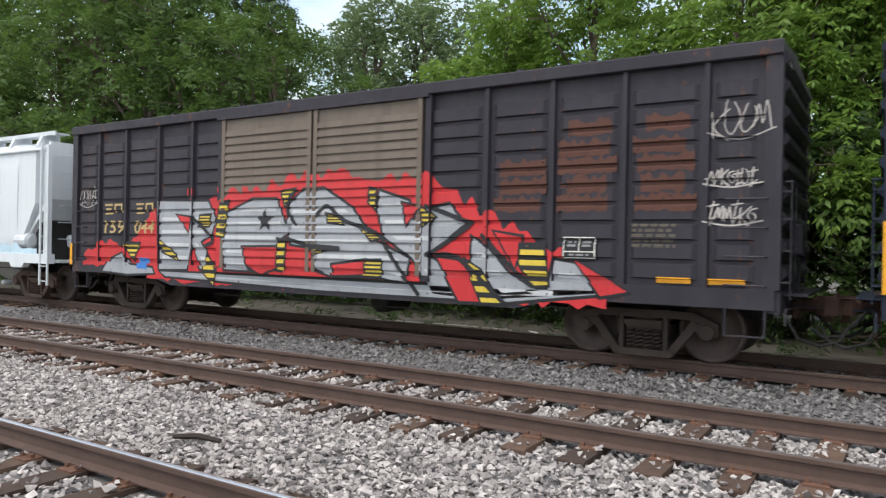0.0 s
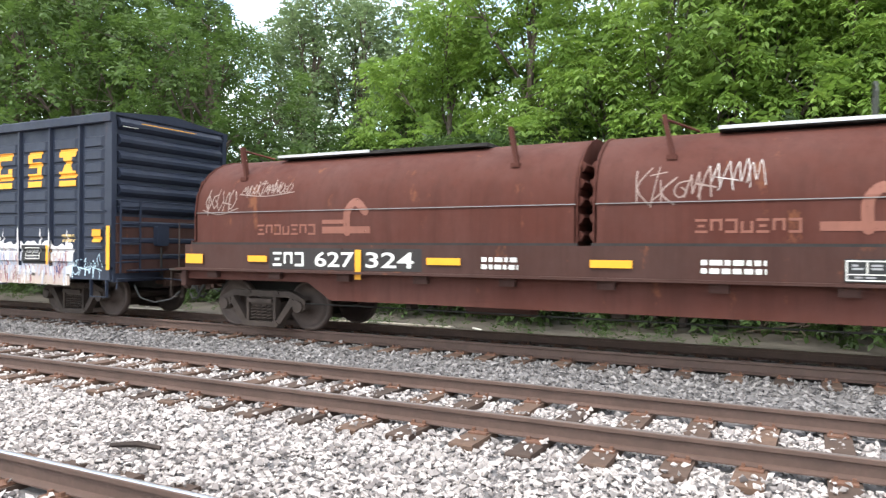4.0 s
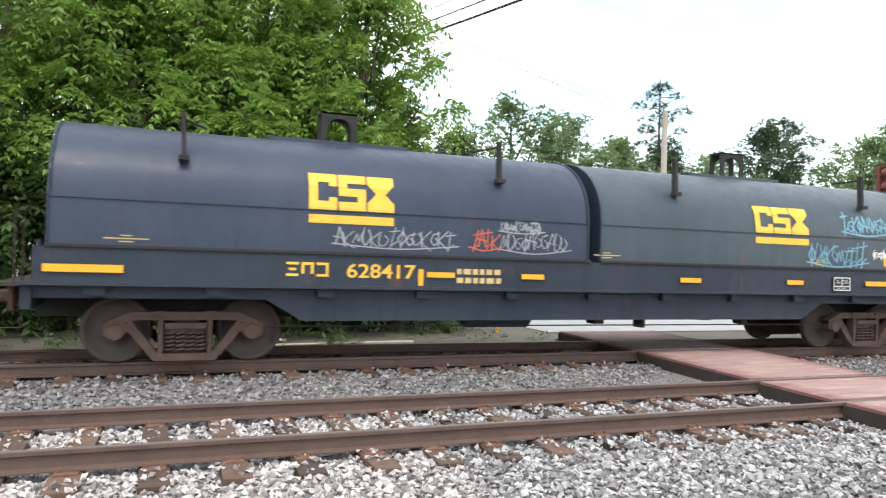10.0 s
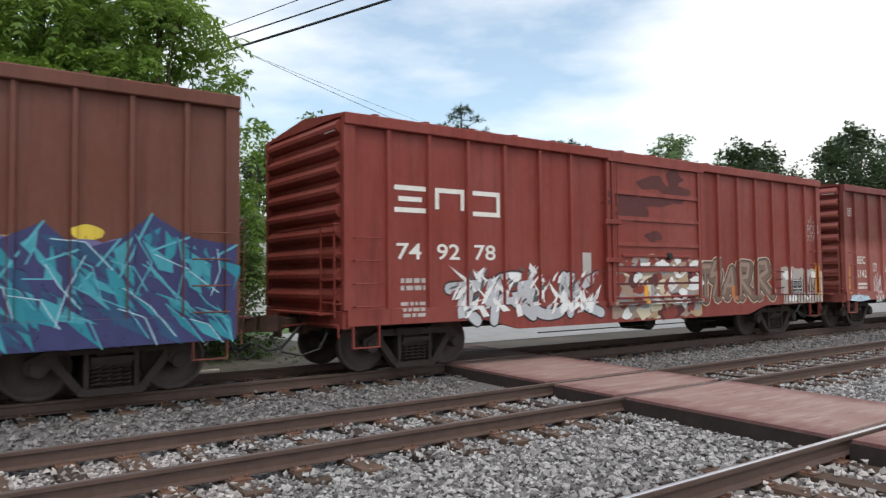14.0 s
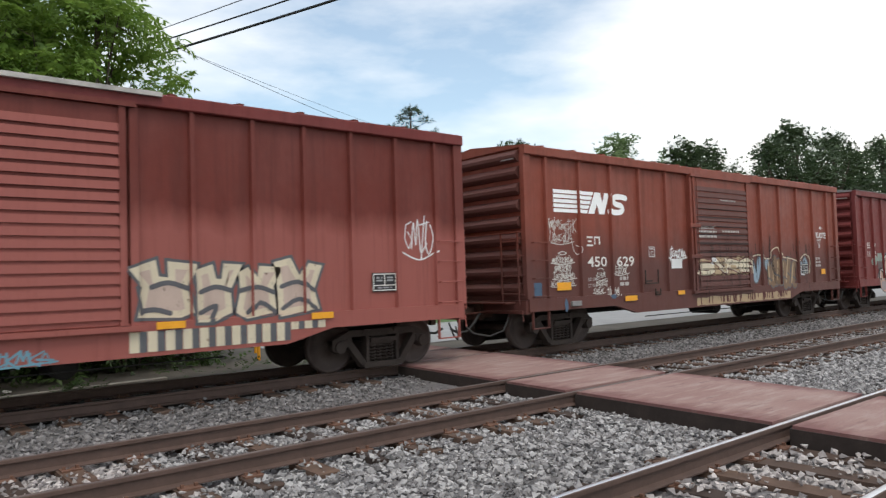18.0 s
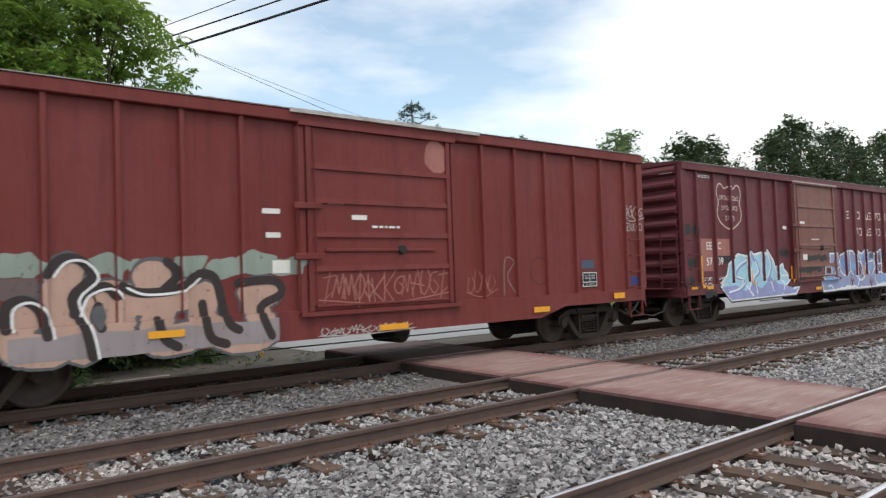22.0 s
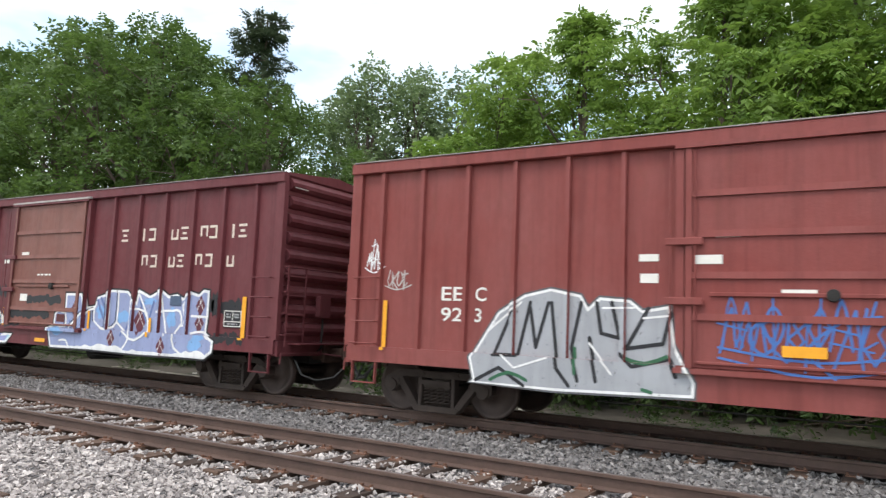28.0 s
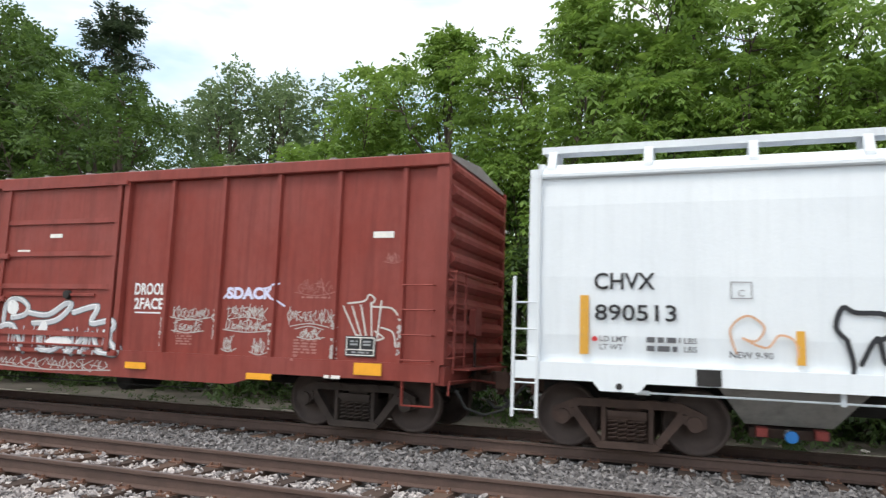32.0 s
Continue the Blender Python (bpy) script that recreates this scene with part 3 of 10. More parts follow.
def spring_geo(s):
    g = Geo()
    yy = -1.07 if s < 0 else 1.07
    for k in range(4):
        x = -0.195 + k * 0.13
        pts = []
        for i in range(41):
            a = i * 2 * math.pi / 8
            pts.append((x + 0.058 * math.cos(a), yy + 0.058 * math.sin(a), 0.165 + 0.28 * i / 40))
        g.tube(pts, 0.017, 4)
    g.box(-0.26, 0.26, *sorted((yy * 0.93, yy * 1.03)), 0.455, 0.495)
    return g


FRAME_MES = {}
for key, mat in (("grey", M_TRUCK), ("rusty", M_TRUCK_RUST)):
    FRAME_MES[key] = ([side_frame_geo(s).mesh("side_frame", mat) for s in (-1, 1)], [spring_geo(s).mesh("spring_nest", mat) for s in (-1, 1)],
                      Geo().box(-0.17, 0.17, -1.0, 1.0, 0.45, 0.70, 0.04).box(-0.33, 0.33, -0.95, 0.95, 0.16, 0.50, 0.02).mesh("truck", mat))


def truck(car, x, kind="grey"):
    fr, sp, bol = FRAME_MES[kind]
    tr = part("truck", bol, None, car, "rusty freight truck with cast side frames", at=pose(x, 0, 0))
    for i in range(2):
        part("side_frame", fr[i], None, tr)
        part("spring_nest", sp[i], None, tr)
    for dx in (-0.89, 0.89):
        w = part("wheelset", WHEEL_ME, None, tr, at=pose(dx, 0, WHEEL_R))
        WHEELSETS.append((w, dx))
    return tr


COUPLER = Geo().box(-0.14, 0.35, -0.22, 0.22, 0.70, 1.03, 0.03)
COUPLER.box(-0.50, -0.10, -0.085, 0.085, 0.76, 0.95, 0.03)
COUPLER.box(-0.20, -0.12, -0.30, 0.30, 0.66, 1.06, 0.02)
COUPLER.extrude_z([(-0.46, -0.10), (-0.62, -0.21), (-0.72, -0.20), (-0.70, -0.06), (-0.64, 0.02), (-0.70, 0.14), (-0.84, 0.26), (-0.90, 0.22), (-0.86, 0.10), (-0.60, 0.20), (-0.46, 0.10)][::-1], 0.74, 0.97)
COUPLER.extrude_z([(-0.62, -0.205), (-0.80, -0.19), (-0.90, -0.10), (-0.88, 0.0), (-0.80, 0.01), (-0.80, -0.07), (-0.70, -0.08)][::-1], 0.72, 0.99)
COUPLER.tube([(-0.66, -0.15, 0.68), (-0.66, -0.15, 1.03)], 0.025, 6)
COUPLER.box(-0.60, -0.48, -0.05, 0.05, 0.62, 0.76, 0.01)
COUPLER_ME = COUPLER.mesh("coupler", plain("coupler_rust", (0.075, 0.040, 0.030), 0.85, 0.55, 7.0))
HOSE_ME = Geo().tube([(-0.25, -0.35, 0.85), (-0.45, -0.34, 0.62), (-0.60, -0.28, 0.45), (-0.80, -0.22, 0.42), (-0.95, -0.15, 0.52)], 0.028).mesh("brake_hose", M_HOSE)


def draft_gear(car, x, back, reach=0.0):
    """Coupler and brake hose at an end; back: the car's rear end."""
    for nm, me in (("coupler", COUPLER_ME), ("brake_hose", HOSE_ME)):
        part(nm, me, None, car, at=pose(x + (reach if back else -reach), 0, 0, 0, 0, 180 if back else 0))


class Car:
    """One freight car: its empty at the front end's base, and the relief of its camera side for paint and lettering."""

    def __init__(self, name, label, category, start, length):
        self.ob = tagged(new(name), label, category, group="cars of the freight train")
        self.start, self.length, self.strips = start, length, [(0.0, length, -1.6)]
        CARS.append(self)

    def depth(self):
        return self.strips


def grab(car_ob, pts, mat, name="grab_iron"):
    return part(name, Geo().tube(pts, 0.012, 5), mat, car_ob)


def boxcar(label, start, length, mats, posts, door, corrugated=False, louvres=False, trucks=1.8, door_ribs=(), roof_mat=None, double=False, eave=4.27, sill_drop=0.64, end_mat=None, kind="grey", top=None):
    side, door_mat, frame = mats
    c = Car("boxcar", label, "boxcar", start, length)
    ob, L = c.ob, length
    yp, yo = 1.53, 1.60
    roof_mat, end_mat = roof_mat or side, end_mat or side
    part("body", Geo().box(0.10, L - 0.10, -yp, yp, 0.98, eave - 0.06), side, ob)
    # top chords, sills, corner posts, side posts
    for s in (-1, 1):
        ya, yb = sorted((s * (yp - 0.02), s * (yo + 0.04)))
        part("top_chord", Geo().box(0, L, ya, yb, eave - 0.19, eave, 0.015), top or side, ob)
        ya, yb = sorted((s * (yp - 0.05), s * (yo + 0.0)))
        pr = [(0.06, 1.10), (0.06, 0.84), (2.9, 0.84), (3.7, sill_drop), (L - 3.7, sill_drop), (L - 2.9, 0.84), (L - 0.06, 0.84), (L - 0.06, 1.10)]
        part("side_sill", Geo().extrude_y(pr, ya, yb), frame, ob)
        for x0, x1 in ((0.0, 0.20), (L - 0.20, L)):
            part("corner_post", Geo().box(x0, x1, ya, yb, 1.10, eave - 0.19), side, ob)
    post_me = Geo().extrude_z([(-0.046, 0.0), (-0.032, -(yo - yp)), (0.032, -(yo - yp)), (0.046, 0.0)], 1.10, eave - 0.19).mesh("side_post", frame)
    d0, d1 = door
    for x in posts:
        part("side_post", post_me, None, ob, at=pose(x, -yp, 0))
        part("side_post", post_me, None, ob, at=pose(x, yp, 0, 0, 0, 180))
    # door with its frame, tracks, ribs and lock rods
    doors = [(d0, (d0 + d1) / 2), ((d0 + d1) / 2, d1)] if double else [(d0, d1)]
    for a, b in doors:
        dr = part("door", Geo().box(a + 0.03, b - 0.03, -1.625, -1.56, 1.08, eave - 0.24, 0.01), door_mat, ob, "sliding plug door" if not louvres else "ribbed sliding door")
        for x0, x1 in ((a + 0.03, a + 0.12), (b - 0.12, b - 0.03)):
            part("door_stile", Geo().box(x0, x1, -1.665, -1.62, 1.08, eave - 0.24), door_mat, dr)
        rib = [1.22 + k * (eave - 1.75) / 16 for k in range(17)] if louvres else door_ribs
        h = 0.055 if louvres else 0.045
        rm = Geo().extrude_x([(-1.66, -h), (-1.62, -h), (-1.62, h), (-1.65, h)], a + 0.12, b - 0.12).mesh("door_rib", door_mat)
        for z in rib:
            part("door_rib", rm, None, dr, at=pose(0, 0, z))
        if not louvres and not double:
            xm = (a + b) / 2
            part("door_crank_bar", Geo().box(a + 0.35, b - 0.45, -1.662, -1.625, 2.02, 2.075, 0.008), door_mat, dr)
            part("door_hub", Geo().lathe_y(xm + 0.35, 2.05, [(0.02, -1.70), (0.075, -1.695), (0.085, -1.62)], 12), M_DARK, dr, "dark round crank hub")
            part("door_placard", Geo().box(a + 0.42, a + 0.72, -1.640, -1.627, 2.80, 2.88), M_WHITE, dr, "small white placard")
            part("door_foot_rail", Geo().box(a + 0.15, b - 0.15, -1.668, -1.625, 1.13, 1.17, 0.008), door_mat, dr)
        part("door", Geo().box(a + 0.03, b - 0.03, 1.56, 1.625, 1.08, eave - 0.24), door_mat, ob)
    part("door_track", Geo().box(d0 - 0.12, d1 + 0.15, -1.69, -1.60, 1.0, 1.07), frame, ob)
    part("door_header", Geo().box(d0 - 0.1, d1 + 0.1, -1.69, -1.60, eave - 0.24, eave - 0.17), frame, ob)
    for x in (d0 - 0.10, d1 + 0.02):
        part("door_post", Geo().box(x, x + 0.11, -1.64, -yp, 1.07, eave - 0.2), side, ob)
    if not double:
        for k, x in enumerate((d0 + 0.16, d0 - 0.16)):
            grab(ob, [(x, -1.69, 1.12), (x, -1.69, eave - 0.28)], frame, "lock_rod")
        for z in (1.95, 2.75):
            part("lock_keeper", Geo().box(d0 - 0.22, d0 + 0.26, -1.71, -1.66, z - 0.05, z + 0.05, 0.01), frame, ob)
    # corrugated panels
    edges = sorted([0.2] + list(posts) + [L - 0.2])
    if corrugated:
        for a, b in zip(edges, edges[1:]):
            if b - a < 0.35 or (a > d0 - 0.3 and b < d1 + 0.3):
                continue
            z = 1.30
            me = Geo()
            w0, w1, f0, f1 = a + 0.10, b - 0.10, a + 0.17, b - 0.17
            me.v = [(w0, 0, -0.112), (w1, 0, -0.112), (w1, 0, 0.112), (w0, 0, 0.112), (f0, -0.042, -0.095), (f1, -0.042, -0.095), (f1, -0.034, 0.088), (f0, -0.034, 0.088)]
            me.f = [(0, 1, 5, 4), (1, 2, 6, 5), (2, 3, 7, 6), (3, 0, 4, 7), (4, 5, 6, 7)]
            me = me.mesh("pressed_rib", side)
            while z < eave - 0.35:
                part("pressed_rib", me, None, ob, at=pose(0, -yp, z))
                z += 0.268
    # ends with pressed ribs
    for x, s in ((0.10, -1), (L - 0.10, 1)):
        part("end_panel", Geo().extrude_x([(-yp, 0.95), (yp, 0.95), (yp, eave - 0.02), (0.0, eave + 0.16), (-yp, eave - 0.02)], *sorted((x, x + s * 0.03))), end_mat, ob)
        rm = Geo()
        pr = [(0.03, -0.13), (0.08, -0.11), (0.15, -0.045), (0.155, 0.02), (0.09, 0.10), (0.03, 0.13)]
        rm.extrude_y([(s * dx, dz) for dx, dz in pr][::s], -1.42, 1.42)
        me = rm.mesh("end_rib", end_mat)
        for k in range(9):
            part("end_rib", me, None, ob, at=pose(x, 0, 1.32 + k * 0.345))
        part("end_sill", Geo().box(*sorted((x - s * 0.05, x + s * 0.10)), -1.55, 1.55, 0.80, 1.08), frame, ob)
        part("crossover_step", Geo().box(*sorted((x + s * 0.10, x + s * 0.38)), -1.25, 0.9, 1.02, 1.05), frame, ob)
        for yy in (-1.46, -0.98):
            part("end_ladder_rail", Geo().box(*sorted((x + s * 0.20, x + s * 0.215)), yy - 0.02, yy + 0.02, 0.98, 2.50), end_mat, ob)
        for z in (1.22, 1.58, 1.94, 2.30):
            grab(ob, [(x + s * 0.21, -1.46, z), (x + s * 0.21, -0.98, z)], frame, "end_rung")
        grab(ob, [(x + s * 0.12, -1.50, 2.48), (x + s * 0.22, -1.48, 2.48), (x + s * 0.22, 0.75, 2.48), (x + s * 0.12, 0.77, 2.48)], frame, "end_handrail")
        if s > 0:
            part("brake_box", Geo().box(*sorted((x + s * 0.14, x + s * 0.25)), -0.58, -0.26, 1.55, 1.98, 0.03), end_mat, ob, "hand-brake housing")
            part("brake_chain_pipe", Geo().tube([(x + s * 0.20, -0.42, 1.52), (x + s * 0.20, -0.42, 0.95), (x - s * 0.1, -0.40, 0.75)], 0.022, 5), M_DARK, ob)
        part("uncoupling_lever", Geo().tube([(x + s * 0.16, -1.52, 0.66), (x + s * 0.16, -1.50, 0.86), (x + s * 0.22, -0.55, 0.86), (x + s * 0.50, -0.14, 0.80)], 0.016, 5), frame, ob)
        part("air_hose", Geo().tube([(x + s * 0.12, -1.05, 0.72), (x + s * 0.26, -1.02, 0.46), (x + s * 0.50, -0.86, 0.36), (x + s * 0.72, -0.62, 0.42), (x + s * 0.80, -0.45, 0.58)], 0.019, 6), M_HOSE, ob)
        part("label_strip", Geo().box(*sorted((x + s * 0.13, x + s * 0.137)), -1.36, -0.98, eave - 0.26, eave - 0.17), M_WHITE if L > 15.05 else frame, ob)
    # ladders and steps
    for x0, x1 in ((0.16, 0.66), (L - 0.66, L - 0.16)):
        for z in (1.15, 1.52, 1.89, 2.26):
            grab(ob, [(x0, -1.60, z), (x0, -1.68, z), (x1, -1.68, z), (x1, -1.60, z)], frame)
        part("sill_step", Geo().box(x0, x0 + 0.02, -1.60, -1.54, 0.50, 0.90).box(x1 - 0.02, x1, -1.60, -1.54, 0.50, 0.90).box(x0, x1, -1.60, -1.54, 0.48, 0.50), frame, ob)
    for x, s in ((0.0, -1), (L, 1)):
        for z in (1.2, 1.6, 2.0, 2.35):
            grab(ob, [(x, -1.52, z), (x + s * 0.1, -1.52, z), (x + s * 0.1, -1.05, z), (x, -1.05, z)], frame)
    # roof
    part("roof", Geo().extrude_x([(-1.60, eave - 0.03), (1.60, eave - 0.03), (1.60, eave + 0.01), (0, eave + 0.17), (-1.60, eave + 0.01)], 0.03, L - 0.03), roof_mat, ob)
    rr = Geo().extrude_x([(-1.61, eave + 0.0), (0, eave + 0.15), (1.61, eave + 0.0), (1.61, eave + 0.035), (0, eave + 0.20), (-1.61, eave + 0.035)], -0.045, 0.045).mesh("roof_rib", roof_mat)
    for k in range(int(L / 1.02)):
        part("roof_rib", rr, None, ob, at=pose(0.6 + k * 1.02, 0, 0))
    # underframe
    part("centre_sill", Geo().box(0.3, L - 0.3, -0.3, 0.3, 0.62, 0.98), M_DARK, ob)
    part("floor_pan", Geo().box(3.4, L - 3.4, -1.4, 1.4, 0.72, 0.98), M_DARK, ob)
    part("air_tank", Geo().lathe_y(L * 0.56, 0.55, [(0.16, -0.9), (0.2, -0.85), (0.2, -0.1), (0.16, -0.05)], 14), M_DARK, ob)
    grab(ob, [(L * 0.3, -1.2, 0.5), (L * 0.7, -1.2, 0.5)], M_DARK, "brake_rod")
    for x in (trucks, L - trucks):
        truck(ob, x, kind)
    draft_gear(ob, 0.1, False)
    draft_gear(ob, L - 0.1, True)
    # relief for paint: posts stand proud of the panels, the door prouder still
    y_pan = -yp - (0.047 if corrugated else 0.0)
    cuts = [(0.0, 0.2, -yo)]
    x = 0.2
    for a in sorted(posts):
        if a - 0.032 > x:
            cuts.append((x, a - 0.032, y_pan))
        cuts.append((a - 0.032, a + 0.032, -yo))
        x = a + 0.032
    cuts.append((x, L - 0.2, y_pan))
    cuts.append((L - 0.2, L, -yo))
    out = []
    for a, b, y in cuts:
        for p, q in ((a, min(b, d0 - 0.1)), (max(a, d1 + 0.13), b)):
            if q - p > 0.002:
                out.append((p, q, y))
    out += [(d0 - 0.1, d0, -1.64), (d0, d1, -1.662), (d1, d1 + 0.13, -1.64)]
    c.strips = sorted(out)
    return c


def spaced(a, b, n):
    return [a + (b - a) * (k + 1) / (n + 1) for k in range(n)]


def hood_profile(hw=1.38, z0=1.58, z1=2.25, z2=3.36, n=14):
    """Coil hood: short upright sides, then a rounded arch. Points of (y, z) from the camera side over the top."""
    pts = [(-hw, z0), (-hw, z1)]
    for k in range(1, n):
        a = math.pi * k / n
        pts.append((-hw * math.cos(a) * (1.0 - 0.06 * math.sin(a)), z1 + (z2 - z1) * math.sin(a) ** 0.85))
    return pts + [(hw, z1), (hw, z0)]


HOOD = hood_profile()
NARROW_HOOD = hood_profile(1.25, 1.58, 2.22, 3.28)
M_LIFT = plain("lifting_steel_olive", (0.045, 0.05, 0.042), 0.8, 0.3, 6.0)


def coil_car(label, start, length, sill_mat, hoods, trucks=(1.15, 1.15), kind="rusty", deck_mat=None, lift_mat=None, deep=False, arches=(True, True), low_mat=None, inset=1.05, shape=None, ribs=False):
    """hoods: (x0, x1, bands, end material), bands: (x0, x1, material) along the hood."""
    c = Car("coil_car", label, "coil car", start, length)
    ob, L = c.ob, length
    lift_mat = lift_mat or sill_mat
    c.hood = shape or HOOD
    side, seam = -c.hood[0][0], c.hood[1][1]
    for s in (-1, 1):
        ya, yb = sorted((s * 1.30, s * 1.42))
        part("side_sill", Geo().box(0, L, ya, yb, 1.12, 1.58), sill_mat, ob)
        ya, yb = sorted((s * 1.22, s * 1.54))
        part("sill_flange", Geo().box(-0.15, L + 0.15, ya, yb, 1.09, 1.13), deck_mat or M_TRUCK_RUST, ob)
        zb = 0.62 if deep else 0.80
        part("lower_sill", Geo().extrude_y([(0.0, 1.09), (0.0, 0.92), (2.9, 0.92), (3.4, zb), (L - 3.4, zb), (L - 2.9, 0.92), (L, 0.92), (L, 1.09)], *sorted((s * 1.18, s * 1.34))), low_mat or sill_mat, ob)
        for k in range(int(L / 1.5)):
            part("stake_pocket", Geo().box(0.6 + 1.5 * k, 0.85 + 1.5 * k, *sorted((s * 1.34, s * 1.44)), 0.96, 1.09), sill_mat, ob)
    part("floor", Geo().box(0.0, L, -1.3, 1.3, 1.05, 1.2), M_DARK, ob)
    for x in (0.02, L - 0.07):
        part("end_bulkhead", Geo().box(x, x + 0.05, -1.29, 1.29, 1.2, 1.66), sill_mat, ob)
    part("centre_sill", Geo().box(-0.1, L + 0.1, -0.35, 0.35, 0.6, 1.05), M_DARK, ob)
    xt = L * 0.42 - 0.2
    part("air_tank", Geo().tube([(xt - 0.62, -0.95, 0.66), (xt - 0.56, -0.95, 0.66), (xt + 0.56, -0.95, 0.66), (xt + 0.62, -0.95, 0.66)], [0.12, 0.19, 0.19, 0.12], 14), sill_mat, ob)
    grab(ob, [(2.6, -1.1, 0.52), (L - 2.6, -1.1, 0.50)], M_DARK, "brake_rod")
    for xh, wh, zh in ((0.30, 0.10, 0.48), (0.36, 0.16, 0.60), (0.52, 0.20, 0.52), (0.58, 0.08, 0.45), (0.66, 0.26, 0.58), (0.72, 0.12, 0.50)):
        part("brake_gear", Geo().box(L * xh, L * xh + wh, -1.05, -0.8, zh, 0.95, 0.02), M_TRUCK, ob)
    for k, x in enumerate((0.0, L)):
        s = -1 if k == 0 else 1
        part("end_platform", Geo().box(*sorted((x, x + s * 0.45)), -1.4, 1.4, 1.07, 1.11), M_TRUCK, ob)
        part("end_sill", Geo().box(*sorted((x, x + s * 0.12)), -1.4, 1.4, 0.78, 1.07), sill_mat, ob)
        for yy in (-1.38,):
            grab(ob, [(x + s * 0.42, yy, 1.1), (x + s * 0.42, yy, 0.55), (x + s * 0.1, yy, 0.55), (x + s * 0.1, yy, 0.95)], M_TRUCK, "sill_step")
            grab(ob, [(x + s * 0.2, yy, 1.1), (x + s * 0.2, yy, 2.0), (x + s * 0.2, yy + 0.6, 2.0), (x + s * 0.2, yy + 0.6, 1.1)], M_TRUCK, "end_rail")
    for (x0, x1, bands, end_mat), has_arch in zip(hoods, arches):
        hd = None
        for a, b, m in bands:
            g = Geo()
            n = len(c.hood)
            g.v = [(x, y, z) for x in (a, b) for y, z in c.hood]
            g.f = [(i, n + i, n + i + 1, i + 1) for i in range(n - 1)]
            p = part("hood" if hd is None else "hood_band", g, m, ob if hd is None else hd, "rounded steel coil hood" if hd is None else "", smooth=True)
            hd = hd or p
        for x, s in ((x0, -1), (x1, 1)):
            end = part("hood_end", Geo().extrude_x(c.hood, *sorted((x + s * 0.001, x - s * 0.04))), end_mat, hd)
            rim = [(x, y * 1.006, z + 0.006 if z > seam else z) for y, z in c.hood]
            part("rim", Geo().tube(rim, 0.016, 5), (bands[0] if s < 0 else bands[-1])[2], hd)
            for z in (1.72, 1.98, 2.24, 2.50, 2.76) if ribs else ():
                # pressed stiffening ribs across the end sheet
                half = 0.96 * min(abs(y) for y, zz in c.hood if zz <= z + 0.12)
                prof = [(0.0, -0.085), (0.045, -0.06), (0.085, 0.02), (0.06, 0.06), (0.0, 0.085)]
                part("end_rib", Geo().extrude_y([(x + s * dx, z + dz) for dx, dz in prof][::s], -half, half), end_mat, end)
        part("seam_bead", Geo().box(x0 + 0.02, x1 - 0.02, -side - 0.02, -side + 0.02, seam - 0.036, seam - 0.024), M_FLANGE if ribs else bands[len(bands) // 2][2], hd)
        part("bottom_lip", Geo().box(x0 - 0.02, x1 + 0.02, -side - 0.07, -side + 0.01, 1.58, 1.62), M_DARK, hd)
        xm = (x0 + x1) / 2
        top = max(z for _, z in c.hood)
        if ribs:
            part("roof_walk", Geo().box(xm - 2.3, xm + 2.1, -0.62, -0.1, top - 0.05, top + 0.01), M_DARK, hd, "dark grating along the crown")
            part("walk_edge", Geo().box(xm - 2.3, xm - 0.2, -0.645, -0.622, top - 0.03, top + 0.02), M_SILVER, hd, "bare metal edge strip")
        else:
            part("roof_walk", Geo().box(xm - 1.15, xm + 1.15, -0.25, 0.25, 3.33, 3.40), bands[len(bands) // 2][2], hd)
        arch = Geo()
        for yy in (-0.16, 0.12):
            pr = [(xm - 0.30, 3.38), (xm - 0.30, 3.88), (xm + 0.30, 3.88), (xm + 0.30, 3.38), (xm + 0.20, 3.38), (xm + 0.20, 3.62)]
            pr += [(xm + 0.20 * math.cos(a), 3.62 + 0.17 * math.sin(a)) for a in [k * math.pi / 6 for k in range(1, 6)]] + [(xm - 0.20, 3.62), (xm - 0.20, 3.38)]
            arch.extrude_y(pr[::-1], yy, yy + 0.035)
        arch.box(xm - 0.30, xm + 0.30, -0.16, 0.155, 3.85, 3.88)
        if has_arch and ribs:
            for k in range(4):
                xx = xm - 0.35 + 0.30 * k
                part("lifting_hoop", Geo().tube([(xx, -0.25, top - 0.06), (xx, -0.25, top + 0.40), (xx, -0.17, top + 0.52), (xx, 0.0, top + 0.56), (xx, 0.17, top + 0.52), (xx, 0.25, top + 0.40), (xx, 0.25, top - 0.06)], 0.032, 6), M_LIFT, hd, "dark lifting hoop")
        elif has_arch:
            part("lifting_arch", arch, lift_mat, hd)
        for x in (x0 + inset, x1 - inset):
            lean = -0.10 if ribs else -0.02
            yb = max(y for y, z in c.hood if y < 0 and z <= 2.95)
            part("guide_bracket", Geo().box(-0.03, 0.03, -0.05, 0.05, 0.0, 0.60, 0.008), lift_mat, hd, at=pose(x, yb - 0.03, 2.86, 0, math.degrees(math.atan(lean / 0.5)), 0))
            part("guide_arm", Geo().tube([(x + lean * 0.8, yb, 3.38), (x + 0.30 * (1 if x < xm else -1), yb + 0.42, top - 0.03)], 0.02, 5), lift_mat, hd)
            part("foot_plate", Geo().box(x - 0.07, x + 0.07, yb - 0.14, yb, 2.80, 2.865), lift_mat, hd)
    for x in (trucks[0], L - trucks[1]):
        truck(ob, x, kind)
    draft_gear(ob, -0.1, False, 0.15)
    draft_gear(ob, L + 0.1, True, 0.15)
    c.strips = [(-0.2, L + 0.2, -1.42)]
    return c


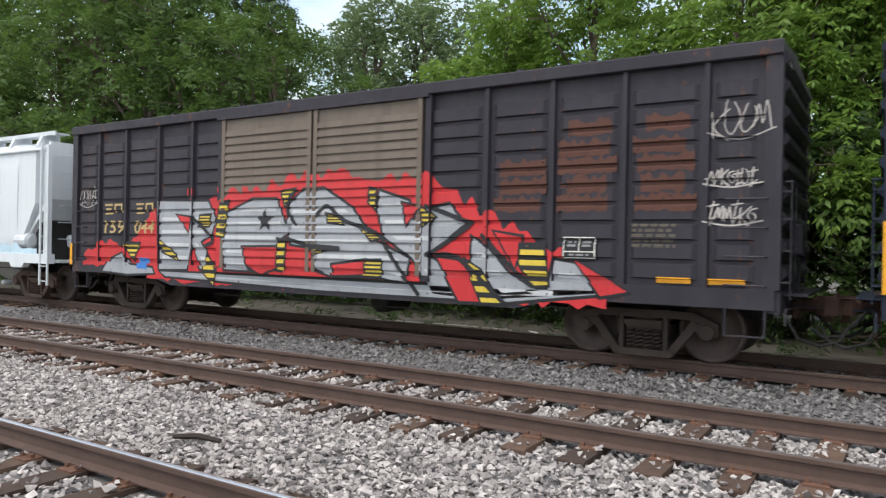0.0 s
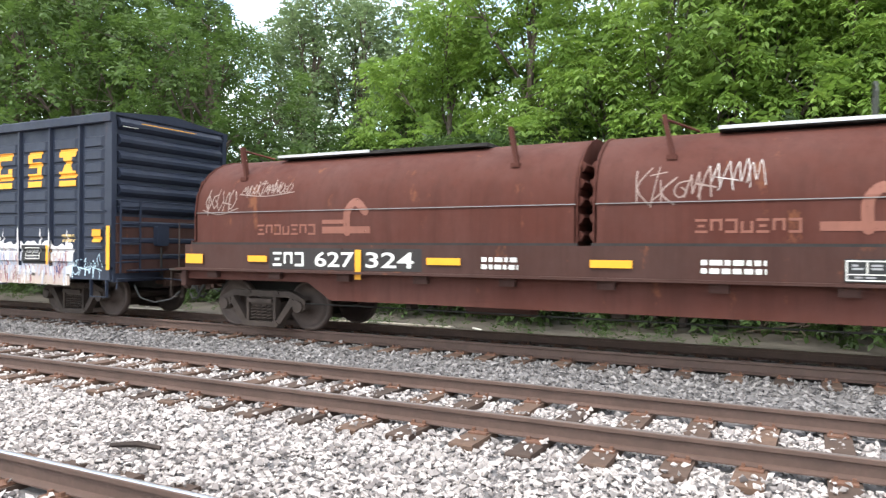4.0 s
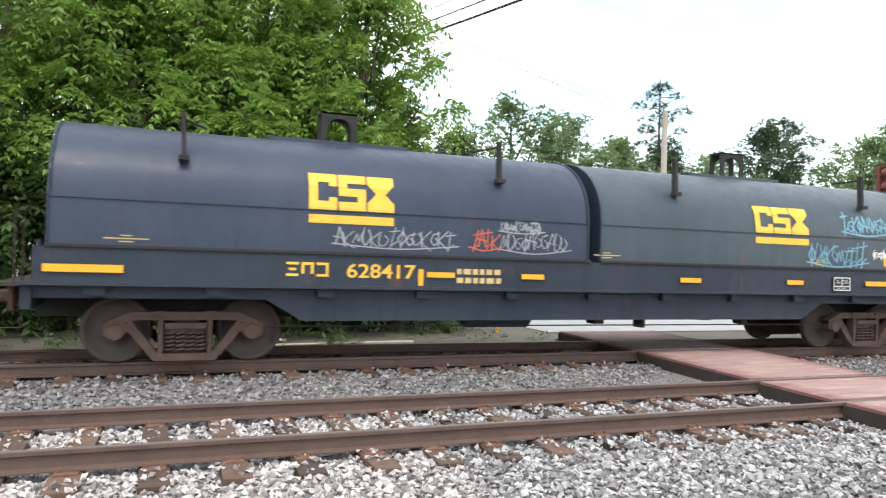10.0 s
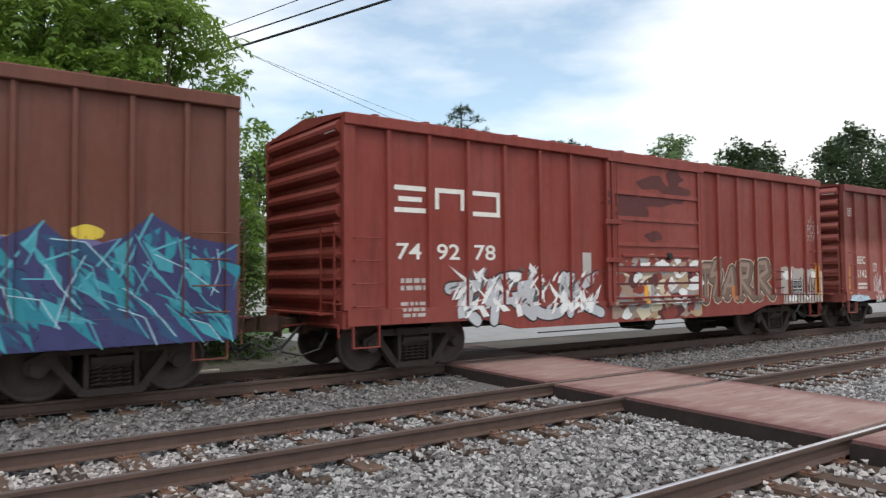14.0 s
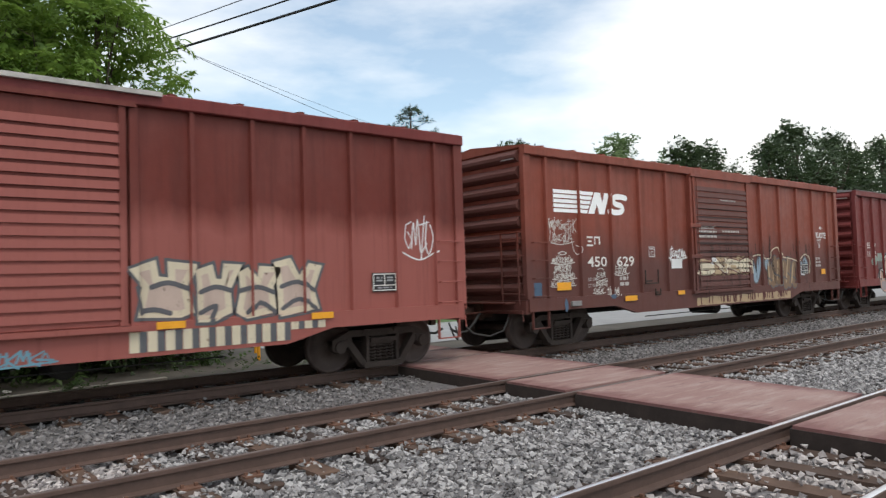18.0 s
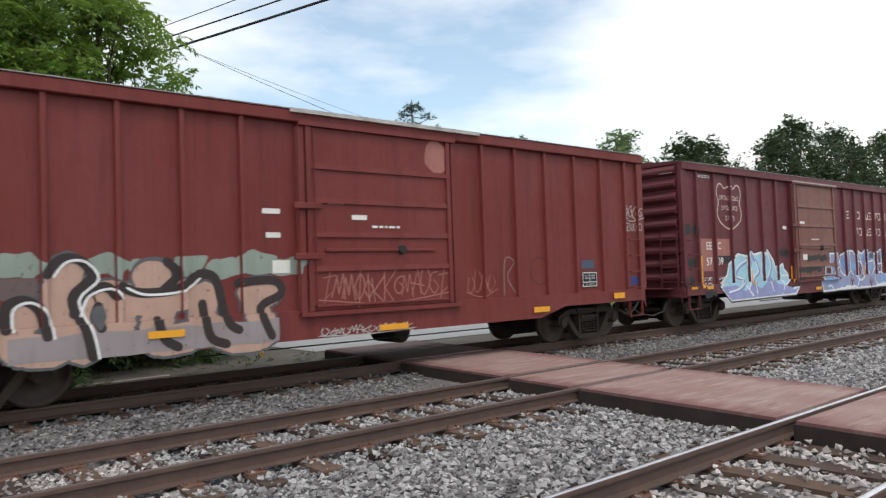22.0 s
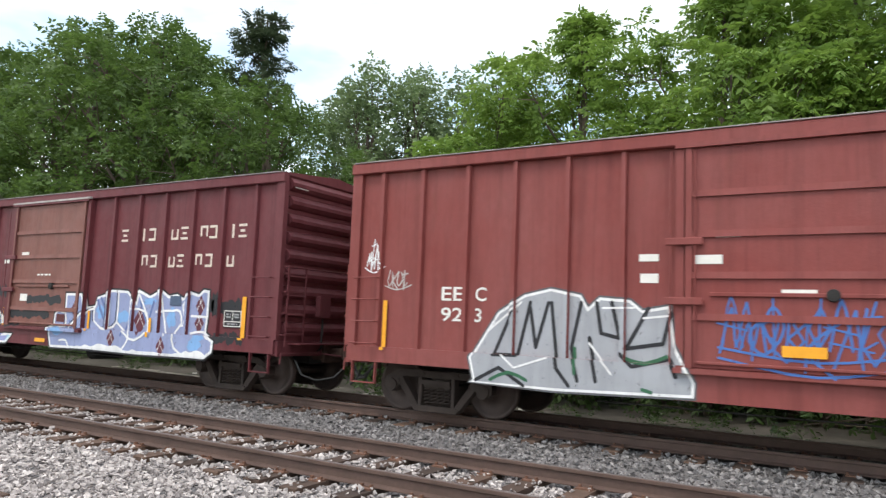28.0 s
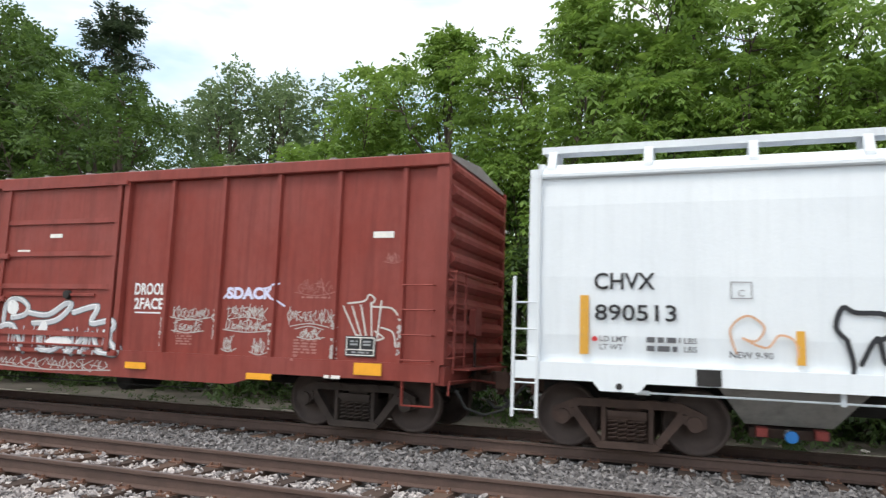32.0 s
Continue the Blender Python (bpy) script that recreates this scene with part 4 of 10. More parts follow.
CAP_BLUE = plain("bright_blue_cap_paint", (0.03, 0.22, 0.62), 0.5, 0.2, 8.0)
CAP_RED = plain("worn_red_gate_paint", (0.32, 0.06, 0.05), 0.7, 0.4, 8.0)


def hopper(label, start, length, mat, trim, open_rear=False):
    c = Car("hopper_car", label, "hopper car", start, length)
    ob, L = c.ob, length
    prof = [(-1.50, 1.15), (-1.56, 1.6), (-1.59, 2.4), (-1.58, 3.4), (-1.54, 3.86), (-1.36, 4.05), (-0.8, 4.15), (0, 4.19)]
    prof = prof + [(-y, z) for y, z in prof[-2::-1]]
    x0, x1 = 0.35, L - 0.35
    xb = x1 - 1.25 if open_rear else x1
    g = Geo().extrude_x(prof[::-1], x0, xb)
    if open_rear:
        part("end_slope", Geo().extrude_y([(xb - 0.02, 1.2), (x1 - 0.45, 2.5), (x1 - 0.45, 3.95), (xb - 0.02, 4.02)][::-1], -1.56, 1.56), mat, ob, "sloping end of the hopper body")
        # dark solid added for the shade under the slope, not a plate
        part("slope_shade", Geo().extrude_y([(xb - 1.4, 1.08), (x1 - 0.3, 1.08), (x1 - 0.55, 2.35), (xb - 0.2, 1.35)], -1.32, 1.32), M_DARK, ob, "dark solid standing in for the shade under the sloping end")
        part("reservoir", Geo().tube([(xb - 0.15, -1.42, 1.55), (xb - 0.1, -1.42, 1.55), (xb + 0.42, -1.42, 1.55), (xb + 0.47, -1.42, 1.55)], [0.12, 0.2, 0.2, 0.12], 12), trim, ob)
    part("body", g, mat, ob, "smooth curved steel body", smooth=False)
    for s in (-1, 1):
        ya, yb = sorted((s * 1.50, s * 1.62))
        part("top_chord", Geo().box(x0, x1, ya, yb, 3.80, 3.88, 0.02), mat, ob)
        part("side_sill", Geo().extrude_y([(0.05, 1.22), (0.05, 0.98), (1.15, 0.98), (1.25, 0.86), (1.75, 0.86), (1.85, 0.98), (L - 1.85, 0.98), (L - 1.75, 0.86), (L - 1.25, 0.86), (L - 1.15, 0.98), (L - 0.05, 0.98), (L - 0.05, 1.22)], *sorted((s * 1.46, s * 1.63))), mat, ob)
        ya, yb = sorted((s * 0.95, s * 1.3))
        part("roof_walk", Geo().box(x0, x1, ya, yb, 4.26, 4.29), trim, ob)
        part("walk_rail", Geo().box(x0, x1, *sorted((s * 1.30, s * 1.34)), 4.23, 4.33), trim, ob)
        for k in range(int(L / 1.35)):
            part("walk_bracket", Geo().extrude_x([(s * 0.9, 4.12), (s * 1.46, 3.95), (s * 1.46, 4.0), (s * 1.34, 4.26), (s * 0.9, 4.26)][::s], x0 + 0.1 + k * 1.35, x0 + 0.22 + k * 1.35), trim, ob)
    for x, s in ((x0, -1), (x1, 1)):
        g = Geo().extrude_y([(x, 4.05), (x, 2.6), (x - s * 1.3, 1.25), (x - s * 1.3, 1.35), (x - s * 0.06, 2.7), (x - s * 0.06, 4.05)][::s], -1.45, 1.45)
        part("slope_sheet", g, mat, ob)
        for yy in (-1.5, 1.5):
            part("end_post", Geo().box(*sorted((x - s * 0.05, x + s * 0.12)), yy - 0.06, yy + 0.06, 1.0, 3.95), mat, ob)
        for yy in (-1.52,):
            for dx in (0.0, 0.34):
                part("ladder_rail", Geo().box(x + s * (0.30 - dx) - 0.02, x + s * (0.30 - dx) + 0.02, -1.66, -1.62, 0.45, 4.0 if dx else 2.4), trim, ob)
            for k in range(5):
                z = 0.55 + 0.37 * k
                grab(ob, [(x + s * 0.30, -1.64, z), (x - s * 0.04, -1.64, z)], trim, "rung")
        for k in range(6):
            grab(ob, [(x + s * 0.15, -1.3, 1.6 + k * 0.42), (x + s * 0.15, -0.75, 1.6 + k * 0.42)], trim, "rung")
        part("end_platform", Geo().box(*sorted((x + s * 0.35, x - s * 1.2)), -1.4, 1.4, 1.0, 1.06), mat, ob)
        for yy in (-0.7, 0.7):
            part("end_strut", Geo().tube([(x + s * 0.25, yy, 1.05), (x + s * 0.1, yy, 3.0)], 0.05), trim, ob)
        g = Geo().lathe_y(x + s * -0.35, 1.55, [(0.13, -0.75), (0.17, -0.7), (0.17, 0.1), (0.13, 0.15)], 12)
        part("brake_cylinder", g, trim, ob)
    n = 3
    for k in range(n):
        xm = L * (k + 0.5 + (0.5 - (k + 0.5) / n) * 0.5) / n
        g = Geo()
        lo, hi = 0.35, 1.15
        for (w0, zz0, w1, zz1) in (((0.45, 0.42, 1.5, 1.2) if open_rear else (0.55, 0.46, 1.05, 1.2)),):
            g.v += [(xm - w0, -0.5, zz0), (xm + w0, -0.5, zz0), (xm + w0, 0.5, zz0), (xm - w0, 0.5, zz0), (xm - w1, -1.45, zz1), (xm + w1, -1.45, zz1), (xm + w1, 1.45, zz1), (xm - w1, 1.45, zz1)]
            g.f += [(3, 2, 1, 0), (0, 1, 5, 4), (1, 2, 6, 5), (2, 3, 7, 6), (3, 0, 4, 7), (4, 5, 6, 7)]
        hp = part("discharge_hopper", g, HOP_CHUTE, ob, "dusty sloping discharge hopper")
        part("gate", Geo().box(xm - 0.5, xm + 0.5, -0.62, 0.62, 0.30, 0.42), M_TRUCK_RUST, hp)
        part("gate_pinion", Geo().lathe_y(xm, 0.36, [(0.05, -0.9), (0.07, -0.85), (0.07, -0.62)], 12), trim, hp)
        if not open_rear:
            part("pinion_cap", Geo().lathe_y(xm, 0.36, [(0.01, -0.965), (0.075, -0.96), (0.085, -0.93), (0.075, -0.90), (0.01, -0.895)], 14), CAP_BLUE, hp, "bright blue round cap")
            for dx in (-0.42, 0.30):
                part("gate_rack", Geo().box(xm + dx, xm + dx + 0.14, -0.86, -0.60, 0.33, 0.45, 0.01), CAP_RED, hp, "red gate rack end")
    part("centre_sill", Geo().box(0.2, L - 0.2, -0.28, 0.28, 0.62, 1.0), M_DARK, ob)
    if open_rear:
        grab(ob, [(1.8, -1.2, 0.82), (L - 1.8, -1.2, 0.80)], M_DARK, "brake_rod")
    else:
        part("brake_rod", Geo().tube([(1.85, -1.5, 0.86), (L - 1.85, -1.5, 0.84)], 0.016), trim, ob, "thin white rod under the sill")
        part("rod_clevis", Geo().box(1.70, 1.88, -1.53, -1.47, 0.83, 0.89, 0.01), trim, ob)
        for x in (4.15, L / 2, L - 4.15):
            part("rod_hanger", Geo().box(x - 0.03, x + 0.03, -1.53, -1.48, 0.82, 1.0, 0.005), trim, ob)
        for x in (2.62, L - 2.62):
            part("defect_board", Geo().box(x - 0.15, x + 0.15, -1.645, -1.628, 0.99, 1.20, 0.004), M_DARK, ob, "black panel on the sill")
        for x in (1.5, L - 1.5):
            part("jacking_hole", Geo().lathe_y(x, 0.93, [(0.005, -1.645), (0.045, -1.642), (0.045, -1.62)], 14), M_DARK, ob)
    for x in (1.55, L - 1.55):
        truck(ob, x, "rusty")
    draft_gear(ob, 0.2, False)
    draft_gear(ob, L - 0.2, True)
    c.strips = [(0, L, -1.60)]
    return c


OXIDE = paint("oxide_red_paint", (0.175, 0.032, 0.029), 0.25, 0.05, 0.45)
OXIDE_B = paint("boxcar_red_paint", (0.235, 0.042, 0.031), 0.35, 0.05, 0.5)
OXIDE_C = paint("faded_red_paint", (0.225, 0.052, 0.046), 0.35, 0.05, 0.45)
FADED_LOW = paint("red_paint_bleached_low", (0.155, 0.032, 0.023), 0.3, 0.04, 0.45, band=(2.35, 2.75, (0.33, 0.105, 0.088)))
GRIMY_LOW = paint("red_paint_sooty_low", (0.24, 0.058, 0.036), 0.35, 0.06, 0.5, band=(1.7, 2.7, (0.098, 0.044, 0.039)))
MAROON = paint("maroon_paint", (0.135, 0.030, 0.036), 0.3, 0.03, 0.45)
TAN_BROWN = paint("brown_red_paint", (0.145, 0.050, 0.033), 0.35, 0.08, 0.5)
DOOR_MAUVE = paint("mauve_brown_door_paint", (0.12, 0.068, 0.064), 0.3, 0.08, 0.3)
DOOR_TAN = paint("tan_brown_door_paint", (0.20, 0.078, 0.062), 0.35, 0.05, 0.45)
BLUE_GREY = paint("dark_blue_paint", (0.019, 0.026, 0.047), 0.3, 0.05, 0.3)
DULL_BLUE = paint("grimy_blue_paint", (0.034, 0.030, 0.040), 0.35, 0.30, 0.4)
DOOR_GREY = paint("weathered_beige_door_paint", (0.165, 0.13, 0.105), 0.3, 0.12, 0.35)
DOOR_BLUE = paint("faded_blue_door_paint", (0.032, 0.035, 0.048), 0.3, 0.1, 0.3)
COIL_BROWN = paint("rusty_brown_hood_paint", (0.080, 0.025, 0.018), 0.3, 0.32, 0.35, 0.12)
COIL_BLUE = paint("navy_hood_paint", (0.026, 0.036, 0.062), 0.3, 0.04, 0.25, 0.8)
COIL_TEAL = paint("faded_blue_green_hood_paint", (0.040, 0.056, 0.070), 0.35, 0.10, 0.3, 0.8)
COIL_GREY = paint("faded_slate_hood_paint", (0.062, 0.074, 0.092), 0.35, 0.12, 0.35, 0.7)
COIL_YELLOW = paint("yellow_hood_band_paint", (0.78, 0.31, 0.055), 0.25, 0.15, 0.25)
COIL_RUSTBLUE = paint("rust_worn_hood_paint", (0.112, 0.040, 0.030), 0.35, 0.15, 0.35, 0.2, band=(2.02, 2.34, (0.066, 0.070, 0.075), 2.6))
SILL_WORN = paint("rust_worn_navy_sill_paint", (0.038, 0.036, 0.052), 0.35, 0.5, 0.4, 0.3, band=(0.2, 0.6, (0.085, 0.036, 0.030), 3.0))
SILL_BROWN = paint("sooty_brown_sill_paint", (0.058, 0.026, 0.021), 0.3, 0.25, 0.35, 0.15)
SILL_RED = paint("red_brown_sill_paint", (0.19, 0.060, 0.045), 0.3, 0.1, 0.3)
SILL_BLUE = paint("navy_sill_paint", (0.022, 0.030, 0.044), 0.3, 0.12, 0.35)
HOP_WHITE = paint("white_hopper_paint", (0.72, 0.755, 0.79), 0.10, 0.0, 0.10)
HOP_CHUTE = paint("dusty_chute_paint", (0.42, 0.41, 0.39), 0.2, 0.05, 0.5, 0.2)
HOP_TRIM = paint("white_trim_paint", (0.66, 0.69, 0.72), 0.12, 0.02, 0.18)
PEEL = plain("peeling_white_paint", (0.55, 0.52, 0.49), 0.8, 0.6, 4.0)
ROOF_GALV = plain("galvanised_roof", (0.33, 0.30, 0.29), 0.6, 0.4, 3.0, 0.4)

c0 = hopper("white covered hopper car with ladders and roof walk", -33.9, 16.3, HOP_WHITE, HOP_TRIM, True)
c1 = boxcar("grimy dark blue boxcar with beige double doors and large spray-painted mural", -16.7, 15.5, (DULL_BLUE, DOOR_GREY, DULL_BLUE),
            [1.05, 2.06, 3.21, 4.30, 11.27, 12.38, 13.47, 14.58], (5.25, 10.12), True, True, 1.85, double=True, sill_drop=0.66)
c2 = boxcar("dark blue corrugated boxcar with ribbed double doors and yellow lettering", -0.1, 15.45, (BLUE_GREY, DOOR_BLUE, BLUE_GREY),
            [0.93, 1.98, 3.15, 4.22, 11.24, 12.36, 13.43, 14.42], (5.24, 10.03), True, True, 1.85, double=True, sill_drop=0.66)
c3 = coil_car("rusty brown coil car with two rounded hoods and white numbers", 17.24, 15.8, SILL_BROWN,
              [(0.1, 7.75, [(0.1, 7.75, COIL_BROWN)], COIL_BROWN), (8.0, 15.84, [(8.0, 15.84, COIL_BROWN)], COIL_BROWN)], (1.65, 1.6), "grey", SILL_BROWN, lift_mat=COIL_BROWN, deep=True, low_mat=COIL_BROWN, arches=(False, True), shape=NARROW_HOOD, ribs=True)
c5 = coil_car("coil car with rusty and navy hoods banded yellow", 35.65, 14.5, SILL_WORN,
              [(0.1, 7.0, [(0.1, 0.62, COIL_YELLOW), (0.62, 6.35, COIL_RUSTBLUE), (6.35, 7.0, COIL_YELLOW)], COIL_BLUE),
               (7.25, 14.36, [(7.25, 8.05, COIL_YELLOW), (8.05, 13.68, COIL_GREY), (13.68, 14.36, COIL_YELLOW)], COIL_BLUE)], (1.15, 1.38), "rusty", M_FLANGE, low_mat=COIL_BROWN, inset=1.38)
c6 = coil_car("coil car with navy hoods on a red-brown frame", 52.55, 14.15, SILL_RED,
              [(0.1, 6.85, [(0.1, 6.85, COIL_BLUE)], COIL_BLUE), (7.05, 14.05, [(7.05, 14.05, COIL_BLUE)], COIL_BLUE)], (1.15, 1.15), "rusty", lift_mat=M_DARK)
c7 = coil_car("long navy coil car with two navy hoods and chalk scribbles", 68.95, 16.3, SILL_BLUE,
              [(0.15, 8.1, [(0.15, 8.1, COIL_BLUE)], COIL_BLUE), (8.35, 16.1, [(8.35, 16.1, COIL_TEAL)], COIL_BLUE)], (1.85, 1.42), "rusty", SILL_BLUE, lift_mat=M_DARK, deep=True, inset=1.6)
c8 = boxcar("brown-red boxcar with a black and white and a teal spray-painted mural", 87.5, 14.9, (TAN_BROWN, DOOR_MAUVE, TAN_BROWN),
            [0.69, 1.38, 2.06, 2.74, 3.43, 4.13, 4.84, 9.81, 10.6, 11.35, 12.05, 12.74, 13.43, 14.15], (6.03, 9.05), trucks=1.6, door_ribs=(1.35, 2.14, 2.73, 3.38))
c9 = boxcar("brick-red boxcar with white numbers and pale scrawls", 104.1, 15.1, (OXIDE_B, OXIDE_B, OXIDE_B),
            [0.85, 1.68, 2.53, 3.40, 4.30, 5.15, 10.22, 11.05, 11.85, 12.65, 13.46, 14.30], (6.25, 9.4), trucks=1.65, door_ribs=(1.75, 2.3, 2.85, 3.4))
c10 = boxcar("faded red boxcar with a ribbed door and chalky graffiti", 120.6, 15.2, (FADED_LOW, FADED_LOW, FADED_LOW),
             [0.72, 1.58, 2.48, 3.36, 4.25, 5.15, 10.05, 10.98, 11.86, 12.74, 13.66, 14.55], (6.17, 9.15), louvres=True, trucks=1.6, top=OXIDE)
c11 = boxcar("oxide red boxcar with grimy lower sides and a white striped emblem", 137.47, 15.25, (GRIMY_LOW, GRIMY_LOW, GRIMY_LOW),
             [0.69, 1.78, 2.89, 4.0, 5.12, 9.96, 11.13, 12.3, 13.4, 14.48], (6.2, 9.12), louvres=True, trucks=1.55)
c12 = boxcar("dark red boxcar with pale balloon-style graffiti", 154.33, 15.2, (OXIDE, OXIDE, OXIDE),
             [0.72, 1.58, 2.47, 3.36, 4.23, 5.12, 10.03, 10.93, 11.81, 12.75, 13.66, 14.54], (6.13, 9.17), trucks=1.6, door_ribs=(1.75, 2.3, 2.85, 3.4), roof_mat=ROOF_GALV)
c13 = boxcar("maroon boxcar with a tan door, white lettering and pale blue murals", 171.22, 15.1, (MAROON, DOOR_TAN, MAROON),
             [0.74, 1.59, 2.46, 3.33, 4.19, 5.06, 9.95, 10.83, 11.70, 12.58, 13.47, 14.36], (6.04, 9.0), trucks=1.6, door_ribs=(1.5, 2.16, 2.76, 3.36))
c14 = boxcar("faded red boxcar with grey, blue and green spray murals", 187.95, 14.65, (OXIDE_C, OXIDE_C, OXIDE_C),
             [0.65, 1.46, 2.32, 3.16, 4.02, 4.86, 9.6, 10.46, 11.30, 12.16, 13.03, 13.96], (5.7, 8.55), trucks=1.6, door_ribs=(1.75, 2.3, 2.85, 3.4), roof_mat=ROOF_GALV)
c15 = boxcar("brick-red boxcar with grey and white scrawled graffiti", 204.1, 14.85, (OXIDE_B, OXIDE_B, OXIDE_B),
             [0.72, 1.77, 2.84, 3.90, 4.95, 9.72, 10.80, 11.88, 13.0, 14.13], (5.80, 8.66), trucks=1.65, door_ribs=(1.35, 2.2, 2.8, 3.4), roof_mat=ROOF_GALV)
c16 = hopper("clean white covered hopper car with black lettering", 219.95, 16.3, HOP_WHITE, HOP_TRIM)

for c, a, b in ((c10, 4.9, 9.6), (c12, 5.9, 9.9), (c13, 5.95, 9.15)):
    part("eave_flashing", Geo().box(a, b, -1.70, -1.62, 4.22 if c is not c13 else 4.08, 4.285 if c is not c13 else 4.12), PEEL, c.ob, "pale peeling strip above the door")
part("end_plate", Geo().box(c2.length - 0.02, c2.length + 0.03, -1.5, 1.5, 0.98, 2.15), SILL_BROWN, c2.ob, "grimy flat plate on the lower end")
part("end_label", Geo().box(c2.length + 0.03, c2.length + 0.035, -0.9, 0.6, 4.06, 4.14), M_YELLOW, c2.ob, "yellow strip")
for c in (c12, c13, c14):
    part("roof_edge", Geo().box(0.05, c.length - 0.05, -1.655, -1.60, 4.272, 4.288), ROOF_GALV, c.ob, "bare metal roof edge")


# ---- paint on the cars: lettering, reflectors, spray-painted murals ----
from mathutils.geometry import tessellate_polygon

SPRAY = {}


def spray(name, c, rough=0.55):
    if name not in SPRAY:
        n = Nodes("spray_" + name)
        cloud = n.ramp(n.noise(1.7, 6), 0.35, 0.70)
        run = n.ramp(n.noise(7.0, 6, (1, 1, 0.12)), 0.50, 0.75)
        col = n.mix(n.mul(cloud, 0.45), shade(c, 1.10), shade(c, 0.72))
        col = n.mix(n.mul(run, 0.35), col, shade(c, 0.55))
        worn = n.ramp(n.noise(16.0, 8, (1, 1, 0.6), 0.7), 0.62, 0.68)
        m = n.done(col, rough, 0.0, n.noise(12, 5), 0.001)
        mx = n.add("ShaderNodeMixShader", _0=n.mul(worn, 0.75))
        clear = n.t.nodes.new("ShaderNodeBsdfTransparent")
        n.t.links.new(n.p.outputs[0], mx.inputs[1])
        n.t.links.new(clear.outputs[0], mx.inputs[2])
        n.t.links.new(mx.outputs[0], n.t.nodes["Material Output"].inputs[0])
        SPRAY[name] = m
    return SPRAY[name]


S_RED, S_WHITE, S_SILVER = spray("red", (0.55, 0.03, 0.035)), spray("white", (0.76, 0.76, 0.76)), spray("silver", (0.48, 0.49, 0.52))
S_BLACK, S_YEL, S_BLUE = spray("black", (0.018, 0.018, 0.022)), spray("yellow", (0.68, 0.50, 0.06)), spray("blue", (0.05, 0.22, 0.62))
S_TEAL, S_AQUA, S_NAVY = spray("teal", (0.02, 0.21, 0.29)), spray("aqua", (0.10, 0.38, 0.47)), spray("navy", (0.035, 0.045, 0.17))
S_ORANGE, S_PURPLE, S_LILAC = spray("orange", (0.52, 0.17, 0.05)), spray("purple", (0.15, 0.13, 0.28)), spray("lilac", (0.36, 0.40, 0.56))
S_PALE, S_GREY, S_DGREY = spray("pale_blue", (0.52, 0.68, 0.78)), spray("grey", (0.30, 0.30, 0.31)), spray("dark_grey", (0.10, 0.10, 0.11))
S_CREAM, S_MINT = spray("cream", (0.62, 0.54, 0.40)), spray("mint", (0.30, 0.42, 0.36))
S_PINK, S_LIME, S_GREEN = spray("pink", (0.50, 0.20, 0.38)), spray("lime", (0.36, 0.58, 0.06)), spray("green", (0.02, 0.27, 0.20))
S_FAINT = spray("faint_chalk", (0.26, 0.19, 0.17), 0.9)
S_RUSTY = spray("rust_stain", (0.105, 0.047, 0.036), 0.9)
S_CHALK = spray("chalk", (0.46, 0.42, 0.40), 0.9)
S_BURN, S_FADE = spray("dull_maroon", (0.10, 0.03, 0.03), 0.8), spray("faded_pink", (0.36, 0.15, 0.13), 0.8)
S_TAN, S_DEEP = spray("tan", (0.42, 0.30, 0.18)), spray("deep_blue", (0.06, 0.09, 0.15))


def clip(poly, axis, lo, hi):
    """The part of a flat polygon of (x, z) with lo <= axis <= hi."""
    for sign, lim in ((1, lo), (-1, hi)):
        out = []
        for i, p in enumerate(poly):
            q = poly[(i + 1) % len(poly)]
            a, b = sign * (p[axis] - lim), sign * (q[axis] - lim)
            if a >= 0:
                out.append(p)
            if (a > 0 > b) or (a < 0 < b):
                f = a / (a - b)
                out.append((p[0] + f * (q[0] - p[0]), p[1] + f * (q[1] - p[1])))
        poly = out
        if len(poly) < 3:
            return []
    return poly


def tris_of(poly):
    if len(poly) == 3:
        return [poly]
    return [[poly[i] for i in t] for t in tessellate_polygon([[Vector((x, z, 0)) for x, z in poly]])]


def area2(t):
    return (t[1][0] - t[0][0]) * (t[2][1] - t[0][1]) - (t[2][0] - t[0][0]) * (t[1][1] - t[0][1])


def decal(car, name, polys, mat, layer=1, label=""):
    """Thin paint that follows the relief of a car's side: polygons of (x, z) in the car's space."""
    g = Geo()
    rl = random.Random(len(polys))
    for poly in polys:
        lift = 0.0018 * layer + 0.002 + 0.0014 * rl.random()
        for t in tris_of(poly):
            if area2(t) < 0:
                t = t[::-1]
            for strip in car.strips:
                p = clip(t, 0, strip[0], strip[1])
                if not p:
                    continue
                for za, zb, ya, yb in (strip[3] if len(strip) > 3 else [(-9, 99, strip[2], strip[2])]):
                    q = clip(p, 1, za, zb)
                    if q:
                        g.add([(x, ya + (yb - ya) * (z - za) / (zb - za) - lift, z) for x, z in q], [tuple(range(len(q)))])
    if not g.f:
        return None
    return loose(part(name, g, mat, car.ob, label), len(polys))


def loose(ob, count):
    """Paint of many small strokes counts as one stuff."""
    if count > 1:
        ob["kind"] = "stuff"
    return ob


